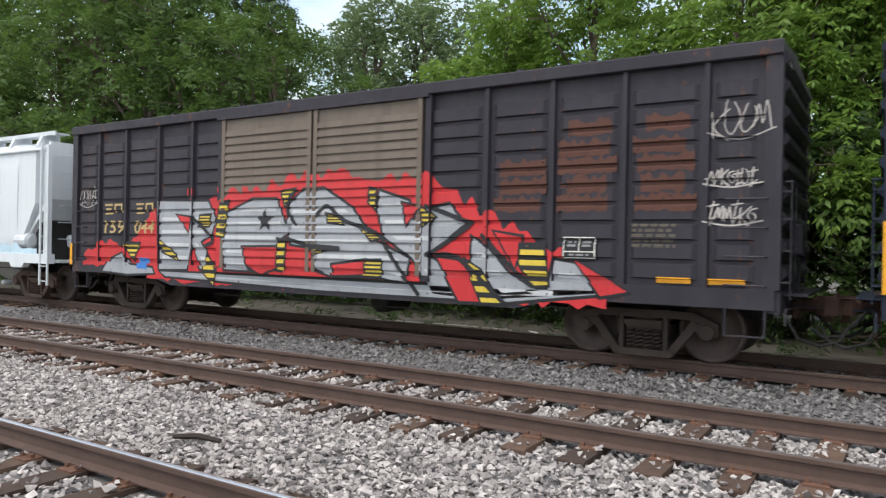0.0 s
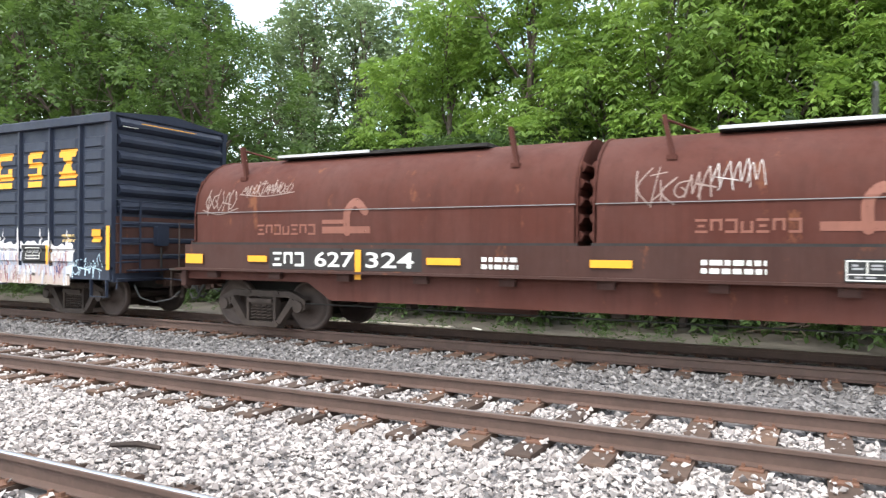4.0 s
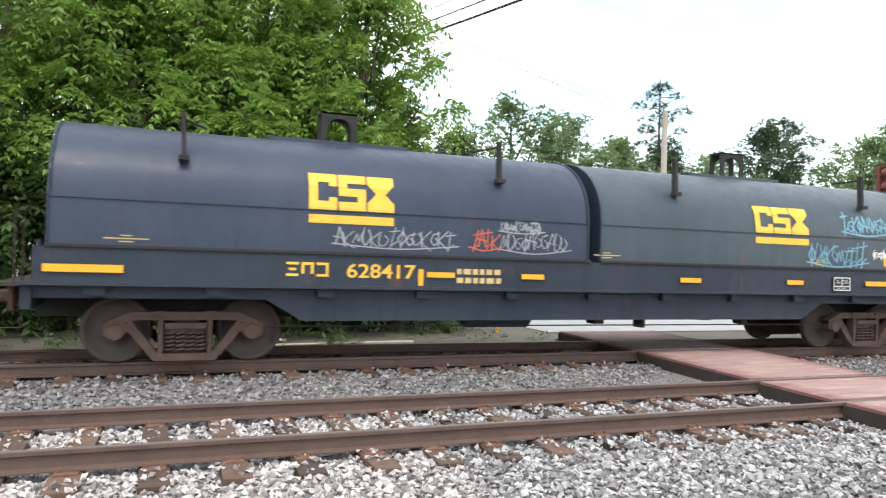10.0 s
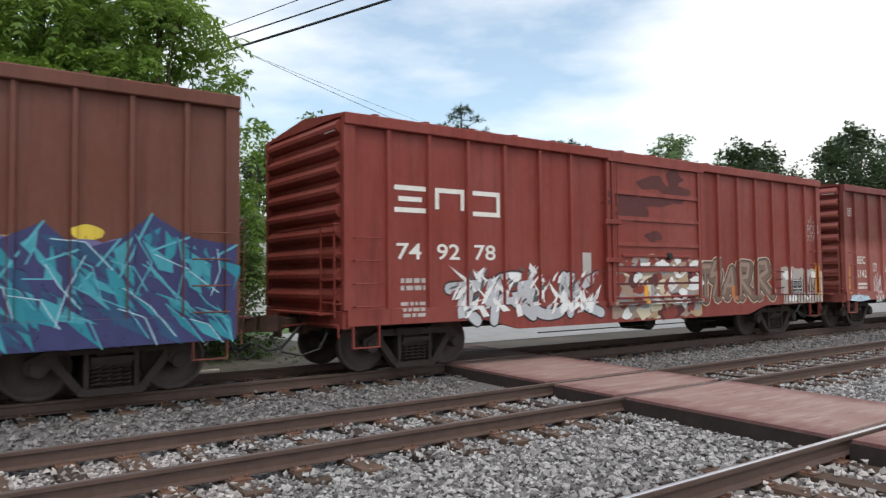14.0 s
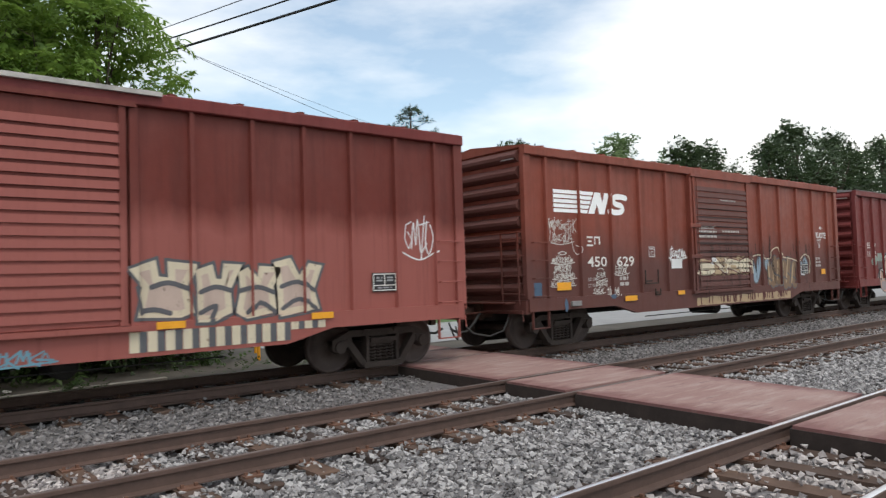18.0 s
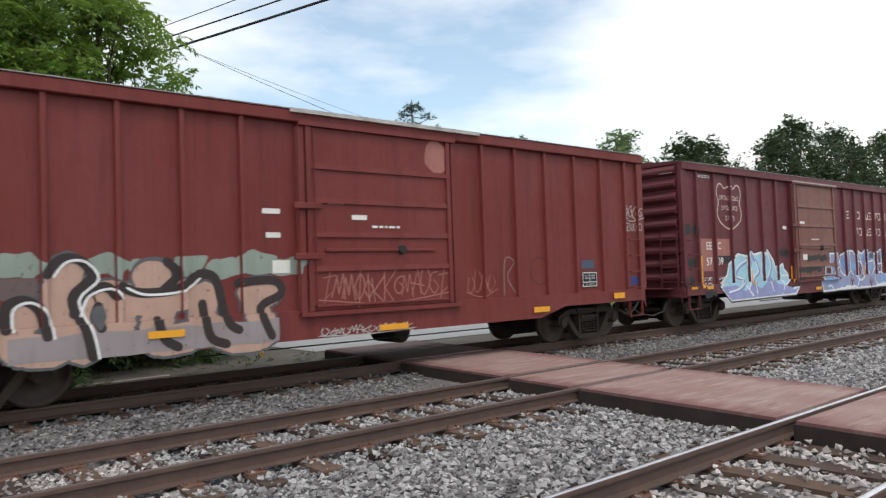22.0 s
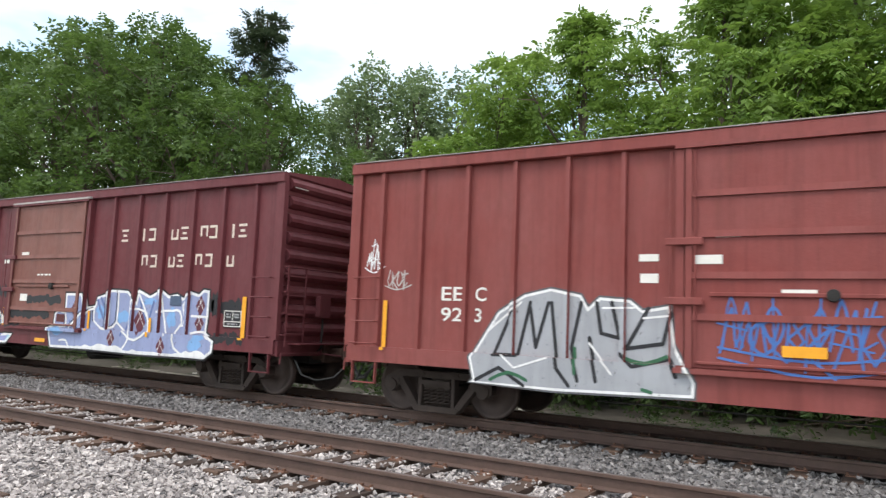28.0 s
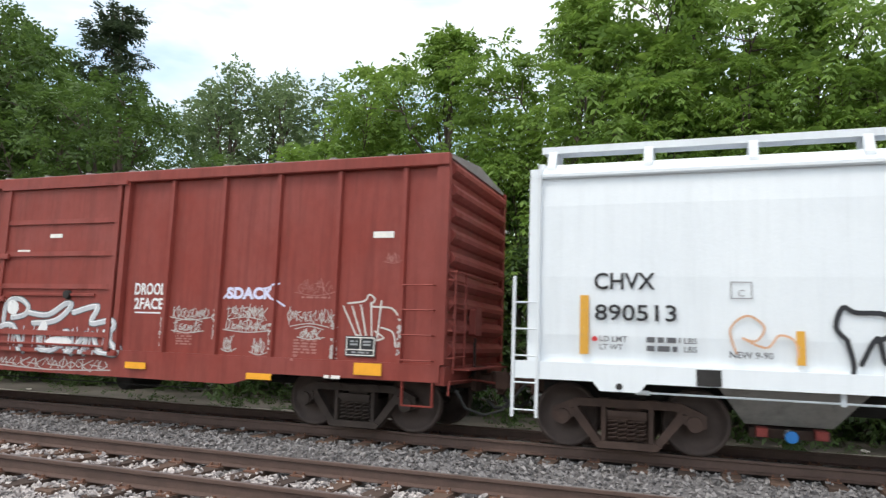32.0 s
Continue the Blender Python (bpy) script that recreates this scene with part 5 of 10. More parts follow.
def hood_decal(car, name, polys, mat, layer=1, label=""):
    """The same on the rounded hood of a coil car: z is the height on the skin."""
    g = Geo()
    rl = random.Random(len(polys))
    zs = sorted({z for y, z in car.hood if y < 0})
    ys = {z: y for y, z in car.hood if y < 0}
    ys[car.hood[0][1]] = car.hood[0][0]
    for poly in polys:
        lift = 0.0018 * layer + 0.004 + 0.0014 * rl.random()
        for t in tris_of(poly):
            if area2(t) < 0:
                t = t[::-1]
            for za, zb in zip(zs, zs[1:]):
                q = clip(t, 1, za, zb)
                if q:
                    dy, dz = ys[zb] - ys[za], zb - za
                    ln = math.hypot(dy, dz)
                    ny, nz = -dz / ln * lift, dy / ln * lift
                    g.add([(x, ys[za] + dy * (z - za) / dz + ny, z + nz) for x, z in q], [tuple(range(len(q)))])
    return loose(part(name, g, mat, car.ob, label), len(polys)) if g.f else None


def rect(x0, z0, x1, z1):
    return [(x0, z0), (x1, z0), (x1, z1), (x0, z1)]


def words(text, x, z, height, width=None, bold=0.012):
    """Polygons of lettering in the built-in font, fitted to a height and a width."""
    cu = bpy.data.curves.new("lettering", "FONT")
    cu.body, cu.resolution_u, cu.offset = text, 3, bold
    ob = bpy.data.objects.new("lettering", cu)
    me = bpy.data.meshes.new_from_object(ob)
    v = [(p.co.x, p.co.y) for p in me.vertices]
    f = [tuple(p.vertices) for p in me.polygons]
    bpy.data.objects.remove(ob)
    bpy.data.curves.remove(cu)
    bpy.data.meshes.remove(me)
    if not v:
        return []
    x0, x1 = min(a for a, _ in v), max(a for a, _ in v)
    z0, z1 = min(b for _, b in v), max(b for _, b in v)
    sz = height / (z1 - z0)
    sx = width / (x1 - x0) if width else sz
    return [[(x + (v[i][0] - x0) * sx, z + (v[i][1] - z0) * sz) for i in t] for t in f]


def blocks(x0, z0, x1, z1, n, gap=0.25):
    """Plain bars standing for a row of characters."""
    w = (x1 - x0) / (n + (n - 1) * gap)
    out = []
    for k in range(n):
        out += frame_bars(x0 + k * w * (1 + gap), z0, x0 + k * w * (1 + gap) + w, z1, k)
    return out


def frame_bars(x0, z0, x1, z1, k):
    """Three plain bars of a character's size and weight."""
    t = min(0.18 * (z1 - z0), 0.30 * (x1 - x0))
    up, lo = rect(x0, z1 - t, x1, z1), rect(x0, z0, x1, z0 + t)
    le, ri, mi = rect(x0, z0 + t, x0 + t, z1 - t), rect(x1 - t, z0 + t, x1, z1 - t), rect(x0 + t, (z0 + z1 - t) / 2, x1 - t, (z0 + z1 + t) / 2)
    return [[up, lo, mi], [le, ri, up], [up, lo, ri], [le, ri, lo]][k % 4]


def lines(x0, z0, x1, z1, rows, seed=0):
    """Rows of plain bars of uneven length, for small stencilled data."""
    r = random.Random(seed)
    h = (z1 - z0) / (rows * 1.6 - 0.6)
    out = []
    for k in range(rows):
        x = x0
        while x < x1 - 0.02:
            w = min(r.uniform(0.05, 0.16), x1 - x)
            out.append(rect(x, z1 - k * h * 1.6 - h, x + w, z1 - k * h * 1.6))
            x += w + 0.035
    return out


def smooth(pts, n=5, closed=False):
    out = []
    m = len(pts)
    rng = range(m if closed else m - 1)
    for i in rng:
        g = (lambda k: pts[k % m]) if closed else (lambda k: pts[max(0, min(m - 1, k))])
        p0, p1, p2, p3 = g(i - 1), g(i), g(i + 1), g(i + 2)
        for k in range(n):
            t = k / n
            out.append(tuple(0.5 * (2 * p1[a] + (p2[a] - p0[a]) * t + (2 * p0[a] - 5 * p1[a] + 4 * p2[a] - p3[a]) * t * t + (3 * p1[a] - p0[a] - 3 * p2[a] + p3[a]) * t ** 3) for a in (0, 1)))
    if not closed:
        out.append(pts[-1])
    return out


def stroke(pts, w):
    """A line of even width as a row of quads with round joins."""
    out = []
    ws = w if isinstance(w, list) else [w] * len(pts)
    for i, (a, b) in enumerate(zip(pts, pts[1:])):
        d = math.hypot(b[0] - a[0], b[1] - a[1])
        if d < 1e-5:
            continue
        nx, nz = -(b[1] - a[1]) / d, (b[0] - a[0]) / d
        h0, h1 = ws[i] / 2, ws[i + 1] / 2
        out.append([(a[0] + nx * h0, a[1] + nz * h0), (a[0] - nx * h0, a[1] - nz * h0), (b[0] - nx * h1, b[1] - nz * h1), (b[0] + nx * h1, b[1] + nz * h1)])
    for i, p in enumerate(pts):
        if ws[i] > 0.03 or i in (0, len(pts) - 1):
            out.append([(p[0] + ws[i] / 2 * math.cos(k * math.pi / 4), p[1] + ws[i] / 2 * math.sin(k * math.pi / 4)) for k in range(8)])
    return out


def blob(cx, cz, rx, rz, r, n=11, rough=0.22):
    pts = [(cx + rx * math.cos(2 * math.pi * k / n) * (1 + r.uniform(-rough, rough)), cz + rz * math.sin(2 * math.pi * k / n) * (1 + r.uniform(-rough, rough))) for k in range(n)]
    return smooth(pts, 4, True)


def ragged(x0, x1, base, tops, r, step=0.16, jit=0.10):
    """An area over a base line with an uneven upper edge through (x, z) tops."""
    xs = np.arange(x0, x1 + step, step)
    zt = np.interp(xs, [a for a, _ in tops], [b for _, b in tops])
    up = smooth([(float(x), float(z) + r.uniform(-jit, jit)) for x, z in zip(xs, zt)], 3)
    lo = [(float(x), base + r.uniform(-jit, jit) * 0.5) for x in xs[::-1]]
    return up + lo


# abstract spray shapes: arcs, hooks, zigzags and rings in a unit box
SHAPES = [
    [[(0.05, 0), (0.1, 0.6), (0.25, 1), (0.7, 1.0), (0.9, 0.75), (0.7, 0.52), (0.3, 0.5)], [(0.45, 0.5), (0.95, 0)]],
    [[(0.9, 0.85), (0.6, 1), (0.2, 0.9), (0.1, 0.5), (0.25, 0.08), (0.65, 0), (0.95, 0.2)], [(0.2, 0.5), (0.8, 0.52)]],
    [[(0.9, 0.9), (0.5, 1), (0.15, 0.8), (0.3, 0.55), (0.75, 0.45), (0.85, 0.18), (0.5, 0), (0.05, 0.1)]],
    [[(0.1, 0), (0.15, 1)], [(0.9, 1), (0.2, 0.5), (0.95, 0)]],
    [[(0.5, 1), (0.12, 0.75), (0.1, 0.3), (0.45, 0), (0.85, 0.25), (0.88, 0.72), (0.5, 1)]],
    [[(0.05, 0), (0.4, 1), (0.6, 1), (0.95, 0)], [(0.25, 0.42), (0.75, 0.42)]],
    [[(0.08, 0), (0.1, 1), (0.85, 0.1), (0.9, 1)]],
    [[(0.05, 0.95), (0.95, 1)], [(0.5, 0.95), (0.45, 0.3), (0.6, 0)]],
    [[(0.05, 1), (0.1, 0.25), (0.45, 0), (0.85, 0.2), (0.9, 1)]],
    [[(0.1, 0), (0.12, 1), (0.9, 1.0)], [(0.12, 0.52), (0.75, 0.52)]],
    [[(0.1, 1), (0.1, 0.02), (0.9, 0)]],
    [[(0.9, 0.8), (0.55, 1), (0.12, 0.75), (0.1, 0.25), (0.5, 0), (0.9, 0.15), (0.88, 0.5), (0.55, 0.48)]],
]


def mural(car, x0, x1, z0, z1, order, seed, outline, fill, accents, w=0.26, back=None, shine=None, fn=decal, name="spray_mural", lean=0.0, edge=0.10, layer=1, stripes=0.5, angular=False):
    """A row of big interlocking spray shapes: cloud behind, wide outlines, fills, stripes and highlights."""
    r = random.Random(seed)
    n = len(order)
    cell = (x1 - x0) / n
    if back is not None:
        tops = [(x0 + (x1 - x0) * k / 6, z1 + r.uniform(-0.08, 0.22)) for k in range(7)]
        fn(car, name, [ragged(x0 - 0.25, x1 + 0.25, z0, tops, r)], back, layer, "sprayed colour cloud")
    out, inn, acc, shi = [], [], [[] for _ in accents], []
    for k, s in enumerate(order):
        cx0, wd = x0 + k * cell - 0.06 * cell, cell * 1.12
        zb, h = z0 + r.uniform(0, 0.12), (z1 - z0) * r.uniform(0.86, 1.0) - 0.1
        for line in SHAPES[s]:
            raw = [(cx0 + wd * (a + lean * b) + r.uniform(-0.03, 0.03), zb + w / 2 + (h - w) * b + r.uniform(-0.03, 0.03)) for a, b in line]
            p = raw if angular else smooth(raw, 5)
            out += stroke(p, w + 2 * edge)
            inn += stroke(p, w)
            if shine is not None:
                shi += stroke([(x - w * 0.22, z + w * 0.2) for x, z in p[: len(p) * 2 // 3]], 0.035)
            for j in range(len(accents)):
                if r.random() < stripes:
                    i = r.randrange(0, max(1, len(p) - 4))
                    acc[j] += stroke(p[i: i + 4], w * r.uniform(0.55, 0.98))
    fn(car, name, out, outline, layer + 1, "spray-painted outline")
    fn(car, name, inn, fill, layer + 2, "spray-painted fill")
    for j, m in enumerate(accents):
        if acc[j]:
            fn(car, name, acc[j], m, layer + 3 + j)
    if shine is not None and shi:
        fn(car, name, shi, shine, layer + 3 + len(accents))


def inset(poly, d):
    """The outline moved inwards by d (outwards where d is negative)."""
    n = len(poly)
    turn = 1 if sum(poly[i - 1][0] * poly[i][1] - poly[i][0] * poly[i - 1][1] for i in range(n)) > 0 else -1
    out = []
    for i in range(n):
        (ax, az), (bx, bz), (cx, cz) = poly[i - 1], poly[i], poly[(i + 1) % n]
        u, v = Vector((bx - ax, bz - az)).normalized(), Vector((cx - bx, cz - bz)).normalized()
        nrm = Vector((-u.y - v.y, u.x + v.x)) * turn
        nrm = nrm / max(0.35, nrm.length) if nrm.length > 1e-6 else nrm
        k = min(1.8, 1.0 / max(0.4, (1 + u.dot(v)) / 2) ** 0.5)
        out.append((bx + nrm.x * d * k, bz + nrm.y * d * k))
    return out


def piece(car, poly, rings, label="", layer=1, soft=0):
    """One painted shape as nested rings of colour: (inset, paint), the outermost first."""
    for k, (d, m) in enumerate(rings):
        p = inset(poly, d)
        decal(car, "spray_mural", [smooth(p, soft, True) if soft else p], m, layer + k, label if k == len(rings) - 1 else "")


def lined(car, paths, w, m, layer, soft=4, name="spray_mural", label=""):
    """Freehand lines of one width."""
    decal(car, name, [q for p in paths for q in stroke(smooth(p, soft) if soft else p, w)], m, layer, label)


# hooks, loops, crosses and forks for quick tags
GLYPHS = [
    [[(0.2, 1.0), (0.0, 0.3), (0.4, 0.0), (0.9, 0.5), (0.6, 0.9)]],
    [[(0.1, 0.0), (0.5, 1.1), (0.9, 0.0)], [(-0.1, 0.5), (1.1, 0.35)]],
    [[(0.0, 0.9), (1.0, 1.0)], [(0.5, 1.2), (0.3, -0.2)], [(0.3, 0.0), (0.9, 0.3)]],
    [[(0.0, 0.1), (0.3, 0.9), (0.5, 0.2), (0.75, 1.0), (1.0, 0.0)]],
    [[(0.9, 0.9), (0.3, 0.8), (0.1, 0.4), (0.5, 0.1), (0.9, 0.35), (0.5, 0.6)]],
    [[(0.0, 1.0), (0.15, -0.1)], [(1.0, 1.1), (0.1, 0.4), (1.0, -0.2)]],
    [[(0.1, 0.5), (0.5, 0.95), (0.9, 0.5), (0.5, 0.05), (0.1, 0.5)], [(0.5, 1.2), (0.5, -0.2)]],
]


def scrawl(car, x0, x1, z0, z1, seed, mat, w=0.03, loops=7, fn=decal, layer=2, name="spray_tag"):
    """A quick tag: a cluster of hooks, loops and forks that spells nothing, with a flourish under it."""
    r = random.Random(seed)
    out = []
    h = z1 - z0
    n = max(4, min(14, int(round((x1 - x0) / (0.40 * h)))))
    cell = (x1 - x0) / n
    for k in range(n):
        zb, hh = z0 + h * r.uniform(0.0, 0.15), h * r.uniform(0.65, 1.05)
        lean = r.uniform(-0.1, 0.35) * cell
        for line in GLYPHS[r.randrange(len(GLYPHS))]:
            p = [(x0 + cell * (k - 0.12 + 1.25 * a) + lean * b, zb + hh * b) for a, b in line]
            out += stroke(smooth(p, 3) if r.random() < 0.6 else p, w * r.uniform(0.5, 0.85))
    if r.random() < 0.6:
        out += stroke(smooth([(x0 - 0.05, z0 + 0.1 * h), ((x0 + x1) / 2, z0 - 0.12 * h), (x1 + 0.08, z0 + 0.15 * h)], 4), w * 0.7)
    fn(car, name, out, mat, layer)


def shards(car, x0, x1, base, tops, seed, mats, n=200, slant=0.9, layer=2, size=1.0):
    """Sharp slanting splinters of colour inside an uneven area."""
    r = random.Random(seed)
    groups = [[] for _ in mats]
    for k in range(n):
        x = r.uniform(x0, x1)
        zt = np.interp(x, [a for a, _ in tops], [b for _, b in tops])
        z = r.uniform(base, zt - 0.1)
        ln = r.uniform(0.18, 0.75) * size
        a = r.gauss(1.05 if r.random() < 0.7 else 2.4, 0.35) * slant
        dx, dz = ln * math.cos(a), ln * math.sin(a)
        dz = min(dz, zt - z)
        w = r.uniform(0.025, 0.11) * size
        groups[r.randrange(len(mats))].append([(x - w, z), (x + w, z + 0.02), (x + dx, z + dz), (x + dx * 0.4 - w * 1.4, z + dz * 0.5)])
    for j, m in enumerate(mats):
        decal(car, "spray_mural", groups[j], m, layer + j)


def aci(car, x, z, w=0.46, h=0.28, fn=decal):
    """The small black data panel with a white frame."""
    e = 0.016
    fn(car, "data_panel", [rect(x - 2 * e, z - 2 * e, x + w + 2 * e, z + h + 2 * e)], M_BLACK, 15, "white-framed black data panel")
    fn(car, "data_panel", [rect(x - e, z - e, x + w + e, z), rect(x - e, z + h, x + w + e, z + h + e), rect(x - e, z, x, z + h), rect(x + w, z, x + w + e, z + h), rect(x + w * 0.5 - e / 2, z + h * 0.28, x + w * 0.5 + e / 2, z + h), rect(x, z + h * 0.26, x + w, z + h * 0.32)], M_WHITE, 17)
    fn(car, "data_panel", lines(x + 0.05, z + h * 0.55, x + w * 0.40, z + h * 0.85, 2, 1) + lines(x + w * 0.60, z + h * 0.55, x + w - 0.05, z + h * 0.85, 2, 2) + lines(x + 0.08, z + h * 0.08, x + w - 0.08, z + h * 0.18, 1, 3), S_GREY, 18)


def plate_c(car, x, z, mat, size=0.25):
    """A small framed stencil with a letter C."""
    e, h = 0.016, size
    decal(car, "clearance_stencil", [rect(x, z, x + h, z + e), rect(x, z + h - e, x + h, z + h), rect(x, z + e, x + e, z + h - e), rect(x + h - e, z + e, x + h, z + h - e), rect(x + 0.06, z + h * 0.74, x + h - 0.06, z + h * 0.84)] + words("C", x + h * 0.34, z + h * 0.16, h * 0.42), mat, 4, "small framed letter C")


def reflectors(car, spots):
    for x0, z0, x1, z1 in spots:
        decal(car, "reflector", [rect(x0, z0, x1, z1)], M_YELLOW, 18, "yellow reflective strip")


def emblem(car, x0, z0, x1, z1, mat, fn=decal, bar=True, layer=4):
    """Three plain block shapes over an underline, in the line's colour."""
    w = (x1 - x0) / 3.12
    zb = z0 + (z1 - z0) * (0.27 if bar else 0.0)
    h = z1 - zb
    t = 0.24 * h
    polys = []
    a = x0
    polys += [rect(a, zb, a + t, z1), rect(a + t, z1 - t, a + w, z1), rect(a + t, zb, a + w, zb + t), rect(a + w - t * 0.9, zb + t, a + w, zb + t * 1.45), rect(a + w - t * 0.9, z1 - t * 1.45, a + w, z1 - t)]
    a = x0 + w * 1.06
    polys += [rect(a, z1 - t, a + w, z1), rect(a, zb + h * 0.4, a + w, zb + h * 0.62), rect(a, zb, a + w, zb + t), rect(a, zb + h * 0.62, a + t, z1 - t), rect(a + w - t, zb + t, a + w, zb + h * 0.4)]
    a = x0 + w * 2.12
    m = a + w / 2
    polys += [[(a, z1), (a, z1 - t), (m - t * 0.55, zb + h / 2), (a, zb + t), (a, zb), (a + w, zb), (a + w, zb + t), (m + t * 0.55, zb + h / 2), (a + w, z1 - t), (a + w, z1)]]
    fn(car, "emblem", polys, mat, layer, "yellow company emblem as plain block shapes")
    if bar:
        fn(car, "emblem", [rect(x0, z0, x1, z0 + (z1 - z0) * 0.17)], mat, layer)


def corrugated_cells(eave):
    yp, cells, z = 1.53, [], 1.30
    last = 1.10
    while z < eave - 0.35:
        cells += [(last, z - 0.112, -yp, -yp), (z - 0.112, z - 0.095, -yp - 0.004, -yp - 0.042), (z - 0.095, z + 0.088, -yp - 0.042, -yp - 0.034), (z + 0.088, z + 0.112, -yp - 0.034, -yp)]
        last = z + 0.112
        z += 0.268
    return [(-9.0, 1.10, -1.60, -1.60)] + [c for c in cells if c[1] - c[0] > 0.003] + [(last, eave, -yp, -yp)]


def louvre_cells(eave):
    cells, last = [], 1.08
    for k in range(17):
        z = 1.22 + k * (eave - 1.75) / 16
        if z - 0.055 - last > 0.003:
            cells.append((last, z - 0.055, -1.625, -1.625))
        cells.append((z - 0.055, z + 0.055, -1.66, -1.65))
        last = z + 0.055
    return [(-9.0, 1.0, -1.60, -1.60), (1.0, 1.08, -1.69, -1.69)] + cells + [(last, eave, -1.625, -1.625)]


def sill_cells(y):
    return [(-9.0, 1.10, -1.60, -1.60), (1.10, 99.0, y, y)]


for c in CARS:
    if c.ob.name.startswith("boxcar"):
        corr, louv = c in (c1, c2), c in (c1, c2, c10, c11)
        new_strips = []
        for a, b, y in c.strips:
            if abs(y + 1.662) < 0.001:
                cells = louvre_cells(4.27) if louv else [(-9.0, 1.0, -1.60, -1.60), (1.0, 1.08, -1.69, -1.69), (1.08, 99.0, -1.627, -1.627)]
            elif corr and y < -1.57 and y > -1.59:
                cells = corrugated_cells(4.27)
            else:
                cells = sill_cells(y)
            new_strips.append((a, b, y, cells))
        c.strips = new_strips

# car 1: red cloud, silver-white shapes, black and yellow
r = random.Random(5)
decal(c1, "spray_mural", [ragged(2.9, 13.2, 0.75, [(2.9, 2.2), (5, 2.5), (7.7, 2.85), (10.2, 2.75), (11.4, 2.05), (12.3, 1.7), (13.2, 1.0)], r, 0.14, 0.12), ragged(0.5, 3.2, 1.0, [(0.5, 1.3), (1.2, 1.55), (2.2, 1.5), (3.2, 2.3)], r, 0.14, 0.10)], S_RED, 1, "red sprayed cloud with drips")
decal(c1, "spray_mural", [rect(x - 0.02, z, x + 0.02, 2.7) for x, z in [(r.uniform(4, 10), r.uniform(2.6, 2.3)) for _ in range(10)]], S_RED, 1)
EDGE1 = [(0.0, S_BLACK), (0.05, spray("chrome_grey", (0.34, 0.35, 0.38)))]
for poly in ([(3.27, 0.96), (5.3, 0.99), (10.08, 0.99), (11.55, 0.99), (13.17, 1.04), (13.17, 0.89), (11.69, 0.7), (7.89, 0.7), (3.51, 0.8)],
             [(3.16, 2.5), (4.83, 2.46), (5.08, 2.09), (4.98, 1.73), (4.66, 1.58), (5.15, 0.97), (4.6, 0.99), (4.36, 1.46), (4.26, 0.97), (3.27, 0.94)],
             [(5.27, 1.59), (5.32, 2.16), (6.18, 2.47), (6.85, 2.46), (7.07, 2.01), (7.33, 1.88), (6.97, 1.64), (7.09, 1.14), (6.61, 1.0), (5.41, 1.01)],
             [(7.13, 2.35), (7.49, 2.62), (8.01, 2.63), (8.68, 2.26), (9.17, 1.7), (9.93, 1.4), (9.83, 0.91), (9.27, 1.0), (8.22, 0.98), (7.79, 1.09), (7.69, 1.48), (7.15, 1.54), (7.05, 1.95)],
             [(9.21, 2.57), (9.9, 2.36), (9.97, 2.06), (10.19, 2.24), (10.61, 2.32), (10.95, 1.94), (10.25, 1.44), (10.77, 1.19), (11.5, 0.72), (10.3, 0.76), (9.93, 1.34), (9.32, 1.7), (9.16, 2.19)],
             [(10.99, 1.8), (11.35, 1.6), (11.74, 1.2), (12.31, 0.96), (12.41, 1.46), (12.78, 1.41), (13.17, 1.06), (13.17, 0.9), (11.56, 0.74), (10.97, 1.2)]):
    piece(c1, poly, EDGE1, "silver spray-painted shape edged black", 2)
    cx, cz = sum(p[0] for p in poly) / len(poly), sum(p[1] for p in poly) / len(poly)
    decal(c1, "spray_mural", [clipped for k in range(5) for clipped in [clip([(a, b) for a, b in inset(poly, 0.14)], 1, cz - 0.62 + 0.27 * k, cz - 0.55 + 0.27 * k)] if len(clipped) > 2], spray("pale_chrome", (0.55, 0.56, 0.58)), 5)
for poly in [[(5.91, 1.51), (6.95, 1.53), (7.0, 1.2), (6.51, 0.97), (6.04, 1.12)], [(8.2, 1.23), (8.98, 1.33), (9.02, 1.06), (8.24, 1.02)], [(10.36, 1.41), (10.87, 1.37), (11.24, 0.71), (10.82, 0.7)], [(11.41, 1.84), (11.92, 1.76), (11.8, 1.25)], [(12.73, 1.44), (13.59, 0.99), (13.17, 0.89)], [(3.82, 2.16), (4.34, 2.1), (4.24, 1.76)], [(9.72, 2.31), (10.09, 2.24), (9.81, 1.91)]]:
    piece(c1, poly, [(-0.03, S_BLACK), (0.02, S_RED)], "red inner shape", 6)
